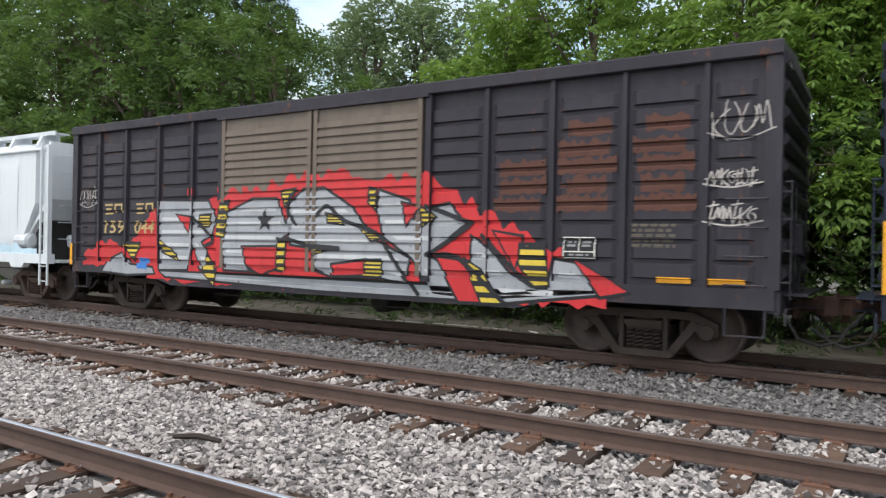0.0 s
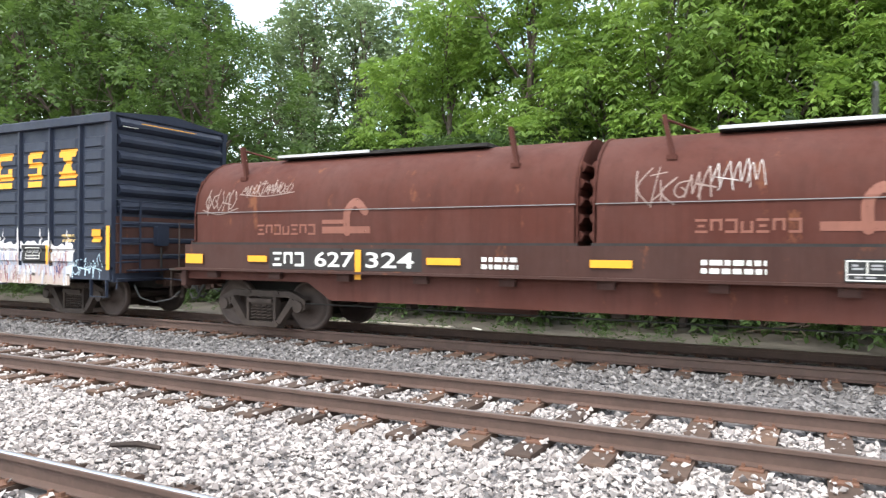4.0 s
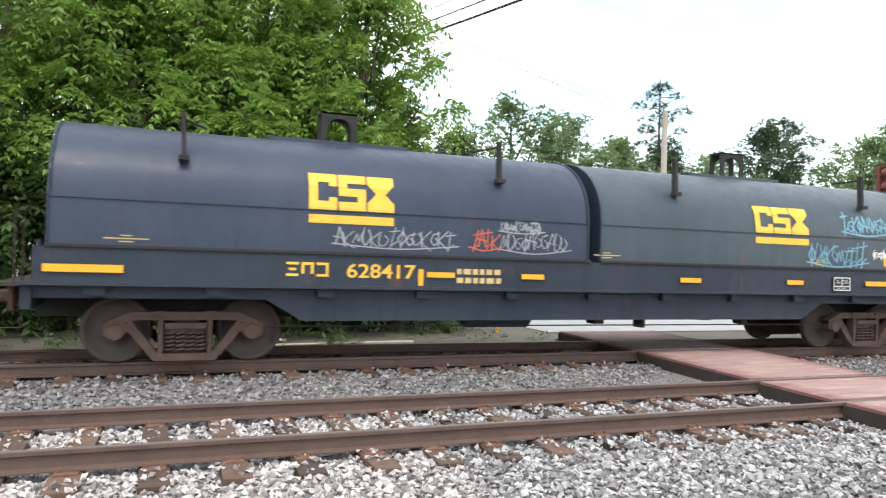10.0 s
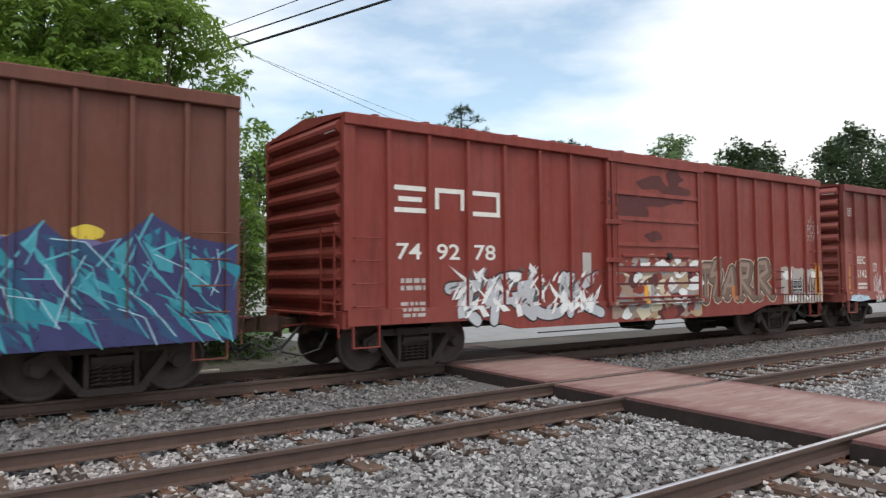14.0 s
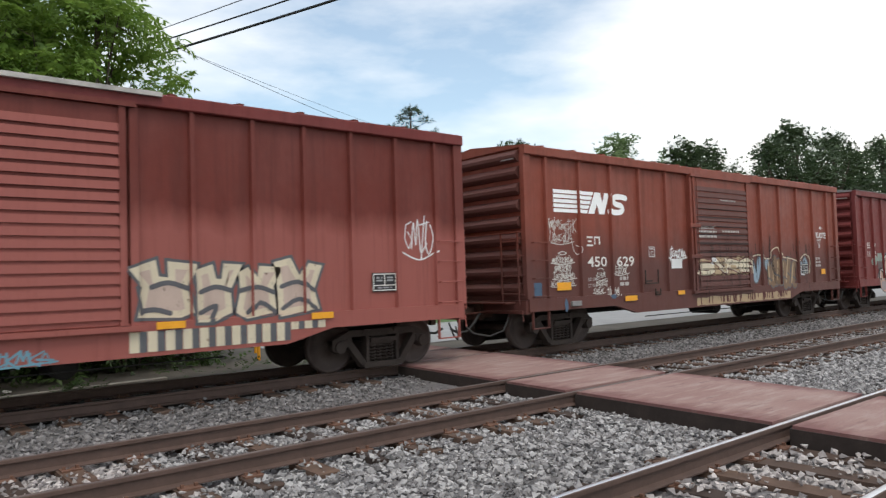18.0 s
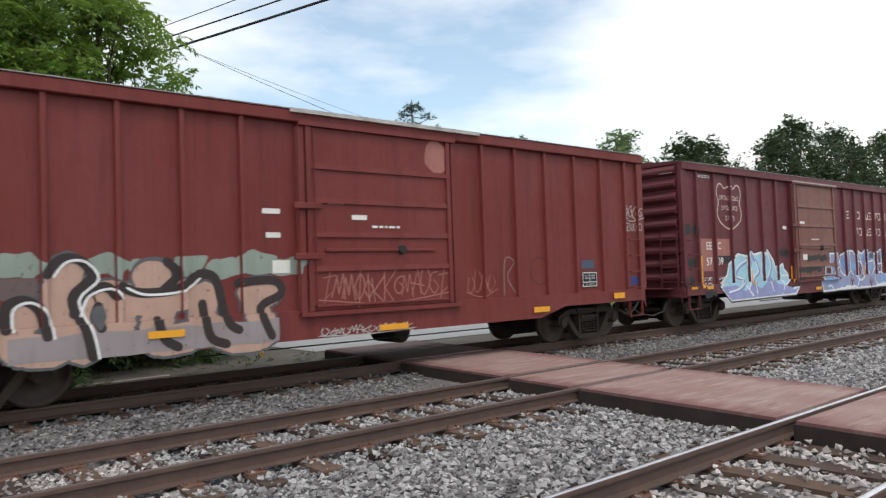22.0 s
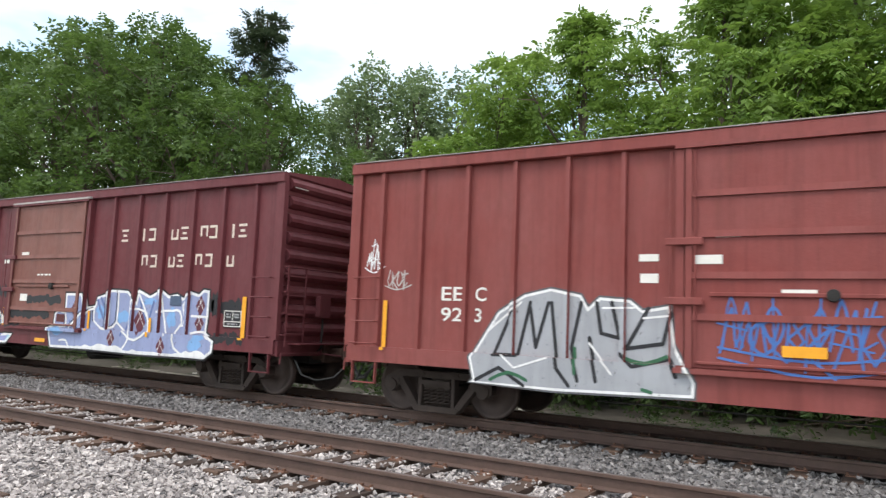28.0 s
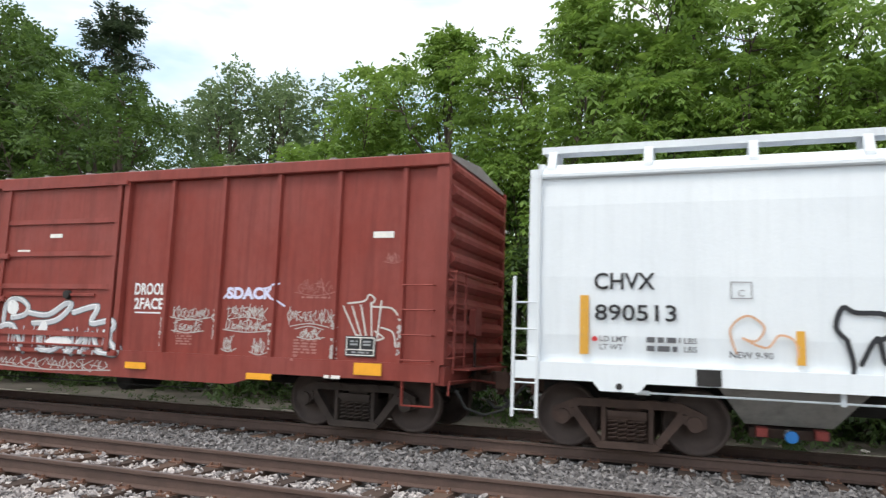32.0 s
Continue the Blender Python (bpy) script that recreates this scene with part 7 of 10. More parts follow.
decal(c8, "spray_mural", [[(x, 0.68), (x + 0.12, 0.86), (x + 0.24, 0.68)] for x in (1.6, 2.66, 2.85, 5.36)], S_WHITE, 6)
decal(c8, "spray_mural", [blob(x + dx, z, 0.05, 0.075, r) for x, z in ((3.68, 1.72), (4.95, 1.7), (2.38, 0.82), (4.45, 0.85), (2.42, 2.24), (1.42, 1.56), (3.05, 1.12)) for dx in (0.0, 0.12)], spray("mustard", (0.27, 0.235, 0.045)), 8, "mustard yellow dabs")
decal(c8, "car_number", words("42", 1.52, 1.75, 0.21, 0.28) + words("9", 2.06, 1.77, 0.2), S_GREY, 8, "worn grey digits")
tops = [(6.2, 0.95), (7.0, 1.3), (7.9, 2.02), (8.6, 2.0), (9.1, 2.25), (9.6, 1.95), (10.25, 2.4), (10.5, 1.95), (10.95, 2.4), (11.4, 2.0), (11.9, 2.1), (12.4, 2.35), (12.8, 2.0), (13.3, 2.15), (13.7, 2.5), (14.2, 2.2), (14.85, 2.1)]
decal(c8, "spray_mural", [ragged(6.75, 8.4, 0.86, [(6.75, 1.2), (7.2, 1.8), (7.7, 2.0), (8.4, 1.9)], r, 0.1, 0.04)], S_ORANGE, 1, "orange sprayed glow")
decal(c8, "spray_mural", [[(7.30, 1.22), (7.95, 1.98), (8.9, 1.9)] + [(x, z) for x, z in tops if x > 9.0] + [(14.85, 0.75), (8.4, 0.70), (8.6, 0.95)]], spray("indigo", (0.040, 0.042, 0.13)), 2, "indigo and teal spray mural of sharp blades")
rb = random.Random(83)
blades = [[] for _ in range(5)]
lights = []
for k in range(190):
    x = 7.75 + 6.9 * ((k * 0.618) % 1.0)
    zt = float(np.interp(x, [a for a, _ in tops], [b for _, b in tops]))
    up = k % 4 == 0
    z = zt - 0.10 if up else rb.uniform(1.05, max(1.1, zt - 0.12))
    ln, w = rb.uniform(0.35, 1.05), rb.uniform(0.03, 0.12)
    a = math.radians(rb.uniform(-115, -70) if up else rb.uniform(-62, -28))
    ln = min(ln, (z - 0.72) / max(0.2, -math.sin(a)))
    bend = rb.uniform(-0.12, 0.12)
    dx, dz = math.cos(a), math.sin(a)
    tip = (min(14.8, x + dx * ln), z + dz * ln)
    mid = (x + dx * ln * 0.45 - dz * bend, z + dz * ln * 0.45 + dx * bend)
    nx_, nz_ = -dz * w, dx * w
    blades[k % 5].append([(x, z), (mid[0] + nx_, mid[1] + nz_), tip, (mid[0] - nx_, mid[1] - nz_)])
    lights.append([(x, z), (mid[0] + nx_, mid[1] + nz_), tip])
for k, m in enumerate((S_TEAL, spray("cyan_teal", (0.025, 0.24, 0.31)), spray("ink_blue", (0.025, 0.075, 0.16)), spray("sea_blue", (0.055, 0.31, 0.39)), spray("indigo", (0.040, 0.042, 0.13)))):
    decal(c8, "spray_mural", blades[k], m, 3 + k, "teal blades of the mural")
lined(c8, [p for k, p in enumerate(lights) if k % 3 == 0], 0.016, S_AQUA, 8, 0)
lined(c8, lights[::9], 0.010, S_PALE, 9, 0)
lined(c8, [[(x, z - 0.5), (x2, z2)] for (x, z), (x2, z2) in zip(tops[3:], tops[4:])], 0.03, S_AQUA, 6, 0)
decal(c8, "spray_mural", [blob(9.25, 2.38, 0.25, 0.16, r), blob(12.9, 2.22, 0.18, 0.12, r), blob(10.2, 2.12, 0.3, 0.06, r), blob(12.0, 2.1, 0.3, 0.06, r)], S_YEL, 1)
decal(c8, "spray_mural", [[(9.2, 2.5), (9.25, 2.85), (9.33, 2.5)]], S_YEL, 1)
decal(c8, "spray_mural", [blob(11.3 + 0.5 * k, 2.02, 0.3, 0.14, r) for k in range(5)], S_PURPLE, 1)
decal(c8, "spray_mural", [blob(7.3, 0.8, 0.7, 0.05, r)], S_ORANGE, 3)
decal(c8, "reporting_mark", blocks(0.83, 2.20, 1.32, 2.38, 2) + blocks(1.72, 2.20, 1.9, 2.38, 1), M_WHITE, 3, "white reporting marks")
decal(c8, "car_number", words("60", 0.83, 1.75, 0.22, 0.46), M_WHITE, 3, "white car number")
reflectors(c8, [(0.21, 1.06, 0.44, 1.52)])
scrawl(c8, 0.2, 0.65, 3.05, 3.3, 83, S_CHALK, 0.03, 3)
scrawl(c8, 6.2, 7.0, 1.75, 1.95, 84, S_CHALK, 0.07, 3)
decal(c8, "stencil", [rect(7.0, 1.35, 7.35, 1.65)] + lines(5.2, 2.35, 5.5, 2.7, 4, 20), S_CHALK, 3)
decal(c8, "spray_mural", [blob(6.5, 1.55, 0.12, 0.1, r), blob(6.6, 1.25, 0.25, 0.1, r)], S_TAN, 2)

# car 9
decal(c9, "emblem", blocks(0.98, 2.72, 3.3, 3.18, 3, 0.3), M_WHITE, 3, "large white company letters as plain blocks")
decal(c9, "car_number", words("74", 1.02, 1.92, 0.28, 0.5) + words("92", 1.85, 1.92, 0.28, 0.5) + words("78", 2.68, 1.92, 0.28, 0.5), M_WHITE, 3, "white car number")
mural(c9, 2.1, 5.95, 0.72, 1.78, [7, 0, 8, 3], 91, S_BLACK, S_SILVER, [S_WHITE], 0.2, None, None, edge=0.03)
shards(c9, 2.1, 5.9, 0.86, [(2.1, 1.5), (2.6, 1.85), (3.4, 1.6), (4.2, 1.9), (5.0, 1.65), (5.9, 1.8)], 97, [S_WHITE, S_DGREY, S_SILVER, OXIDE_B, S_WHITE], 130, layer=5, size=0.8)
r = random.Random(11)
decal(c9, "rust_patch", [blob(r.uniform(6.5, 9.1), r.uniform(2.4, 3.9), r.uniform(0.2, 0.7), r.uniform(0.06, 0.2), r, 12, 0.3) for _ in range(9)], S_BURN, 1)
decal(c9, "spray_mural", [ragged(6.3, 9.35, 0.70, [(6.3, 1.75), (7.0, 2.05), (8.0, 2.0), (9.35, 1.95)], r, 0.12, 0.10)], spray("bleached_tan", (0.34, 0.24, 0.19)), 1, "bleached and peeling paint on the door")
for m, nn in ((S_WHITE, 26), (S_CREAM, 14), (S_GREY, 20), (S_TAN, 10), (OXIDE_B, 26), (S_BURN, 12)):
    decal(c9, "spray_mural", [blob(r.uniform(6.45, 9.25), r.uniform(0.75, 1.95), r.uniform(0.06, 0.26), r.uniform(0.05, 0.17), r, 9, 0.4) for _ in range(nn)], m, 3)
decal(c9, "spray_mural", [rect(6.4, z, 9.3, z + 0.05) for z in (1.02, 1.42, 1.78)], S_BURN, 4)
decal(c9, "reflector", [rect(7.3, 1.02, 7.42, 1.4)], M_YELLOW, 9)
UMBER, SOOT = spray("umber", (0.17, 0.11, 0.085)), spray("soot_brown", (0.070, 0.045, 0.036))
LET9 = [[(9.61, 1.73), (9.59, 1.08)], [(9.34, 1.77), (9.93, 1.78)], [(10.15, 1.88), (9.96, 1.56), (10.27, 1.64), (10.07, 1.12)], [(10.47, 1.13), (10.81, 1.72), (10.91, 1.11)], [(10.53, 1.32), (10.87, 1.32)], [(11.1, 1.11), (11.13, 1.84), (11.59, 1.82), (11.5, 1.53), (11.17, 1.49), (11.64, 1.1)], [(11.89, 1.11), (11.94, 1.86), (12.36, 1.89), (12.43, 1.67), (12.03, 1.5), (12.51, 1.1)]]
lined(c9, LET9, 0.40, S_CREAM, 1, 0, label="cream-edged brown spray letters")
lined(c9, LET9, 0.35, SOOT, 2, 0)
lined(c9, LET9, 0.27, UMBER, 3, 0)
lined(c9, [[(x - 0.05, z + 0.05) for x, z in p] for p in LET9], 0.10, spray("dusty_tan", (0.30, 0.21, 0.165)), 4, 0)
decal(c9, "spray_mural", [rect(10.76, 1.0, 10.9, 1.35)], S_ORANGE, 6)
decal(c9, "spray_mural", [ragged(13.05, 15.05, 0.86, [(13.05, 1.84), (15.05, 1.75)], r, 0.12, 0.04)], spray("dirty_white", (0.42, 0.36, 0.33)), 5, "dirty white painted patch")
lined(c9, [[(13.2, 1.69), (12.72, 1.68), (12.74, 1.28), (13.19, 1.29)], [(12.76, 1.49), (13.11, 1.5)], [(13.45, 1.01), (13.51, 1.73), (13.65, 1.69)], [(14.21, 1.68), (14.2, 1.09), (14.34, 1.04)], [(14.49, 1.08), (14.56, 1.64), (14.7, 1.18), (14.92, 1.68), (14.95, 1.06)], [(12.55, 1.11), (15.0, 1.06)]], 0.036, S_BURN, 7, 2)
decal(c9, "rust_patch", [rect(x, 0.87, x + r.uniform(0.02, 0.07), r.uniform(1.1, 1.7)) for x in [13.1 + 0.15 * k for k in range(13)]], S_RUSTY, 6)
decal(c9, "spray_mural", [blob(rr_, zz_, 0.2, 0.11, r) for rr_, zz_ in ((13.35, 1.62), (14.3, 1.05), (14.7, 1.6), (13.5, 1.0))], S_WHITE, 6)
aci(c9, 13.62, 1.16, 0.44, 0.30)
decal(c9, "reflector", [rect(14.84, 1.05, 14.94, 1.93)], M_YELLOW, 9)
decal(c9, "spray_tag", words("SPOB", 14.36, 2.75, 0.25, 0.60, -0.01), S_CHALK, 3, "thin white tag")
decal(c9, "spray_tag", words("777", 14.46, 2.54, 0.17, 0.42, -0.01), S_CHALK, 3)
lined(c9, [[(14.68, 3.06), (14.72, 3.28)], [(14.6, 3.05), (14.55, 3.14)], [(14.8, 3.05), (14.86, 3.12)]], 0.02, S_CHALK, 3, 0, "spray_tag")
decal(c9, "stencil", lines(1.1, 1.4, 1.6, 1.6, 2, 21) + lines(1.1, 0.95, 1.6, 1.2, 3, 22) + [rect(5.5, 1.6, 5.75, 2.1)], S_CHALK, 2)

# car 10
decal(c10, "reporting_mark", words("EEC", 0.89, 1.93, 0.23, 0.5), M_WHITE, 3, "white reporting marks")
decal(c10, "car_number", words("5142", 0.83, 1.52, 0.23, 0.63), M_WHITE, 3, "white car number")
decal(c10, "stencil", lines(0.85, 1.18, 1.5, 1.36, 2, 23) + [rect(5.05, 2.45, 5.35, 2.5), rect(5.2, 2.1, 5.45, 2.3), rect(5.1, 2.75, 5.4, 2.85)], M_WHITE, 3)
decal(c10, "data_panel", [rect(4.95, 1.45, 5.75, 1.78)], S_DGREY, 3)
reflectors(c10, [(0.18, 1.05, 0.30, 1.93), (5.2, 1.08, 5.7, 1.2), (9.5, 1.0, 9.9, 1.1), (11.9, 1.0, 12.3, 1.1)])
scrawl(c10, 2.65, 4.9, 1.2, 1.9, 101, S_CREAM, 0.03, 7)
decal(c10, "spray_tag", stroke(smooth([(2.75, 1.85), (3.0, 1.2), (3.4, 1.75), (3.1, 1.9), (2.7, 1.7)], 6), 0.04), S_CREAM, 3)
decal(c10, "spray_tag", stroke(smooth([(4.3, 1.05), (4.6, 0.95), (4.85, 1.05), (4.6, 1.15), (4.3, 1.05)], 6), 0.05), S_WHITE, 3)
scrawl(c10, 1.95, 2.4, 1.1, 1.6, 102, S_WHITE, 0.03, 5)
scrawl(c10, 1.9, 2.4, 0.75, 0.98, 103, S_WHITE, 0.025, 4)
scrawl(c10, 2.9, 3.6, 0.72, 0.92, 104, S_CHALK, 0.025, 6)
for poly in [[(9.14, 1.83), (9.53, 1.96), (9.57, 1.73), (9.7, 1.71), (9.69, 1.94), (10.11, 1.89), (9.97, 1.59), (10.04, 1.2), (9.88, 1.14), (9.25, 1.17), (9.34, 1.58)], [(10.06, 1.8), (10.34, 1.89), (10.39, 1.68), (10.47, 1.67), (10.51, 1.9), (10.8, 1.88), (10.61, 1.51), (10.63, 1.17), (10.31, 1.05), (10.09, 1.06), (10.1, 1.47)]] + [[(10.74, 1.77), (10.89, 1.84), (11.03, 1.66), (11.07, 1.86), (11.47, 1.83), (11.3, 1.54), (11.35, 1.14), (10.83, 1.07), (10.69, 1.17), (10.76, 1.5)], [(11.31, 1.91), (11.6, 1.98), (11.75, 1.7), (11.89, 1.9), (12.16, 1.85), (12.01, 1.47), (12.1, 1.16), (11.38, 1.07), (11.36, 1.54)]]:
    piece(c10, poly, [(-0.045, S_DGREY), (0.0, S_CREAM), (0.10, spray("dusty_rose", (0.50, 0.38, 0.32)))], "cream spray-painted letters edged dark", 2)
lined(c10, [[(9.47, 1.58), (9.7, 1.64), (9.97, 1.55)], [(9.31, 1.25), (9.51, 1.27), (9.72, 1.21)], [(10.16, 1.49), (10.38, 1.56), (10.61, 1.5)], [(10.15, 1.19), (10.38, 1.28), (10.29, 1.05)], [(10.76, 1.49), (11.03, 1.54), (11.3, 1.45)], [(10.87, 1.16), (11.08, 1.3), (11.32, 1.15)], [(11.43, 1.53), (11.72, 1.6), (12.01, 1.46)], [(11.45, 1.19), (11.74, 1.33), (12.03, 1.17)], [(9.26, 1.58), (9.33, 1.23)]], 0.07, S_DGREY, 6, 3)
decal(c10, "spray_mural", [rect(9.15 + 0.24 * k, 0.70 if k < 10 else 0.86, 9.28 + 0.24 * k, 0.98) for k in range(13)], S_CREAM, 2)
decal(c10, "spray_mural", [rect(9.28 + 0.24 * k, 0.70 if k < 10 else 0.86, 9.38 + 0.24 * k, 0.98) for k in range(12)], S_DGREY, 3)
aci(c10, 13.15, 1.42, 0.45, 0.26)
scrawl(c10, 13.85, 14.5, 2.0, 2.6, 106, S_WHITE, 0.035, 5)
scrawl(c10, 6.5, 8.2, 0.66, 0.82, 107, spray("chalk_blue", (0.14, 0.30, 0.38)), 0.035, 7)
scrawl(c10, 0.3, 1.4, 0.85, 1.0, 108, S_PALE, 0.05, 4)
decal(c10, "stencil", lines(0.3, 3.35, 0.62, 3.6, 4, 24) + lines(5.0, 3.0, 5.35, 3.15, 2, 25), S_CHALK, 2)

# car 11: striped emblem, grimy tags
EMBLEM_WHITE = plain("emblem_white", (0.88, 0.88, 0.87), 0.6, 0.08, 8.0, depth=0.0)
decal(c11, "emblem", [[(0.95, z), (2.06 + 0.51 * (z - 2.93), z), (2.06 + 0.51 * (z - 2.85), z + 0.078), (0.95, z + 0.078)] for z in [2.93 + 0.103 * k for k in range(5)]], EMBLEM_WHITE, 3, "white striped company emblem as plain shapes")
decal(c11, "emblem", [[(2.1, 2.93), (2.35, 3.42), (2.55, 3.42), (2.62, 3.2), (2.7, 3.42), (2.88, 3.42), (2.68, 2.93), (2.5, 2.93), (2.42, 3.15), (2.32, 2.93)]], EMBLEM_WHITE, 3)
decal(c11, "emblem", stroke(smooth([(3.50, 3.34), (3.28, 3.36), (3.08, 3.34), (3.02, 3.25), (3.14, 3.18), (3.32, 3.15), (3.36, 3.05), (3.20, 2.99), (2.86, 3.0)], 5), 0.13), EMBLEM_WHITE, 3)
decal(c11, "reporting_mark", blocks(2.02, 2.20, 2.48, 2.42, 2), M_WHITE, 3, "white reporting marks")
decal(c11, "car_number", words("450", 2.02, 1.74, 0.23, 0.68) + words("629", 3.08, 1.74, 0.23, 0.66), M_WHITE, 3, "white car number")
reflectors(c11, [(3.21, 0.93, 3.68, 1.05), (5.4, 1.0, 5.7, 1.1), (13.9, 1.35, 14.2, 1.52), (0.95, 1.25, 1.4, 1.42)])
decal(c11, "paint_patch", [rect(0.2, 1.13, 0.5, 1.43)], spray("patch_blue", (0.07, 0.12, 0.19)), 3)
TAG11 = spray("tag_white", (0.60, 0.57, 0.53))
for k, (a, b, z0, z1, wd) in enumerate(((0.72, 1.66, 2.52, 2.76, 0.024), (0.80, 1.50, 2.26, 2.50, 0.024), (0.86, 1.50, 1.82, 1.98, 0.028), (0.92, 1.45, 1.65, 1.80, 0.028), (0.88, 1.55, 1.48, 1.64, 0.028), (0.74, 1.52, 1.33, 1.45, 0.022),
                                        (2.32, 2.62, 1.45, 1.62, 0.022), (2.28, 2.70, 1.30, 1.43, 0.022), (2.22, 2.55, 1.14, 1.27, 0.02), (2.68, 3.10, 1.06, 1.26, 0.024), (2.92, 3.46, 1.55, 1.74, 0.026))):
    scrawl(c11, a, b, z0, z1, 211 + k, TAG11, wd)
lined(c11, [[(1.50, 2.30), (1.58, 2.08), (1.72, 2.02), (1.78, 2.16), (1.64, 2.22)], [(1.05, 2.04), (1.18, 2.08), (1.32, 2.05), (1.18, 2.01), (1.05, 2.04)], [(2.36, 1.68), (2.5, 1.70), (2.58, 1.66)]], 0.02, TAG11, 3, 4)
decal(c11, "stencil", words("LD LMT", 2.02, 1.425, 0.075, 0.36) + words("LT WT", 2.02, 1.285, 0.075, 0.30) + lines(3.16, 1.29, 3.5, 1.50, 2, 71), S_CHALK, 3)
decal(c11, "paint_patch", [blob(1.18, 0.93, 0.06, 0.13, random.Random(4)), blob(2.82, 1.05, 0.09, 0.05, random.Random(5))], spray("patch_blue", (0.07, 0.12, 0.19)), 3)
decal(c11, "spray_mural", [rect(5.3, 1.66, 5.78, 1.9)], S_WHITE, 3)
scrawl(c11, 5.15, 5.95, 1.9, 2.15, 116, S_WHITE, 0.045, 5)
r = random.Random(12)
decal(c11, "spray_mural", [ragged(6.35, 9.1, 1.45, [(6.3, 1.85), (7, 1.9), (9.1, 1.95)], r, 0.14, 0.05)], S_TAN, 1, "cream and rust spray mural on the door")
mural(c11, 6.35, 9.1, 1.42, 1.95, [2, 6, 0, 1], 117, S_BURN, S_CREAM, [S_WHITE, S_TAN], 0.13, None, None, edge=0.03, layer=2)
RUSTY_TAN = spray("rusty_tan", (0.20, 0.125, 0.075))
FAT11 = [[(10.41, 1.67), (10.47, 1.16)], [(10.76, 1.82), (10.68, 1.2)], [(11.01, 1.74), (10.97, 1.21)], [(11.37, 1.7), (11.27, 1.09)], [(11.66, 1.78), (11.51, 1.13)], [(12.01, 1.66), (11.86, 1.11)]]
BLUE11 = [[(9.37, 1.77), (9.59, 1.3), (9.83, 1.81)], [(10.28, 1.75), (10.3, 1.65)], [(12.52, 1.65), (12.58, 1.48)], [(12.77, 1.79), (12.87, 1.67)]]
lined(c11, FAT11, 0.36, S_DGREY, 1, 3)
lined(c11, FAT11, 0.29, RUSTY_TAN, 2, 3, label="worn tan spray letters")
lined(c11, [[(x - 0.06, z + 0.04) for x, z in p] for p in FAT11], 0.07, S_TAN, 3, 3)
lined(c11, [[(p[0][0] - 0.1, p[0][1] - 0.35), (p[0][0] + 0.12, p[0][1] - 0.45)] for p in FAT11], 0.05, S_DGREY, 4, 0)
lined(c11, BLUE11, 0.32, S_DGREY, 1, 3)
lined(c11, BLUE11, 0.23, spray("dusty_blue", (0.27, 0.36, 0.44)), 2, 3, label="dusty blue spray letters")
lined(c11, [[(9.22, 1.48), (9.2, 1.84), (9.57, 1.97), (9.93, 1.98), (10.2, 1.88), (10.53, 1.9), (10.59, 2.11), (11.0, 2.21), (11.2, 1.95), (11.92, 1.86), (12.32, 1.8), (12.81, 2.0), (13.14, 1.82), (13.05, 1.4)]], 0.035, S_CREAM, 4, 3)
decal(c11, "spray_mural", [rect(12.3, 1.35, 12.75, 1.62)], S_WHITE, 5)
decal(c11, "spray_mural", [ragged(6.3, 11.5, 0.68, [(6.3, 0.88), (11.5, 0.9)], r, 0.15, 0.02)], S_TAN, 1)
lined(c11, [[(x, 0.9), (x + r.uniform(-0.03, 0.03), r.uniform(0.69, 0.8))] for x in [r.uniform(6.4, 11.4) for _ in range(46)]], 0.045, S_BURN, 2, 0)
aci(c11, 12.5, 1.42, 0.4, 0.25)
decal(c11, "spray_tag", words("KUOTE!", 13.68, 2.52, 0.20, 0.78, 0.03), S_WHITE, 2, "white hand-lettered tag")
lined(c11, [[(13.95, 2.86), (14.05, 2.90), (14.14, 2.86), (14.05, 2.83), (13.95, 2.86)], [(13.80, 2.44), (13.88, 2.20), (13.96, 2.44)], [(13.74, 2.46), (14.05, 2.48)]], 0.025, S_WHITE, 3, 3)
decal(c11, "stencil", lines(13.55, 1.6, 13.95, 1.9, 3, 26) + lines(6.4, 2.45, 7.3, 2.75, 3, 27) + lines(7.6, 3.45, 8.4, 3.5, 1, 28) + lines(7.6, 2.6, 8.5, 2.65, 1, 29), S_CHALK, 2)
plate_c(c11, 4.35, 1.95, S_WHITE, 0.25)
SOOT11 = spray("soot_run", (0.040, 0.024, 0.023), 0.9)
lined(c11, [[(x, z), (x + r.uniform(-0.02, 0.02), z - r.uniform(0.2, 0.7))] for x, z in [(r.uniform(6.3, 13.2), r.uniform(1.5, 2.6)) for _ in range(70)]], 0.022, SOOT11, 6, 0, "soot_run")
decal(c11, "soot_run", [rect(6.35, z, 9.05, z + r.uniform(0.015, 0.04)) for z in [2.05 + 0.23 * k for k in range(6)]], SOOT11, 2)
for x, z, w, h in ((4.05, 1.30, 0.55, 0.34), (4.45, 1.02, 0.22, 0.16)):
    part("side_hatch", Geo().box(x, x + w, -1.625, -1.605, z, z + 0.03).box(x, x + 0.025, -1.625, -1.605, z, z + h).box(x + w - 0.025, x + w, -1.625, -1.605, z, z + h).box(x + 0.03, x + w * 0.5, -1.63, -1.605, z + 0.05, z + 0.09), M_TRUCK, c11.ob, "dark card holder")
part("sill_plate", Geo().box(1.32, 1.62, -1.66, -1.60, 0.90, 1.01, 0.01), M_FLANGE, c11.ob, "small worn card board")

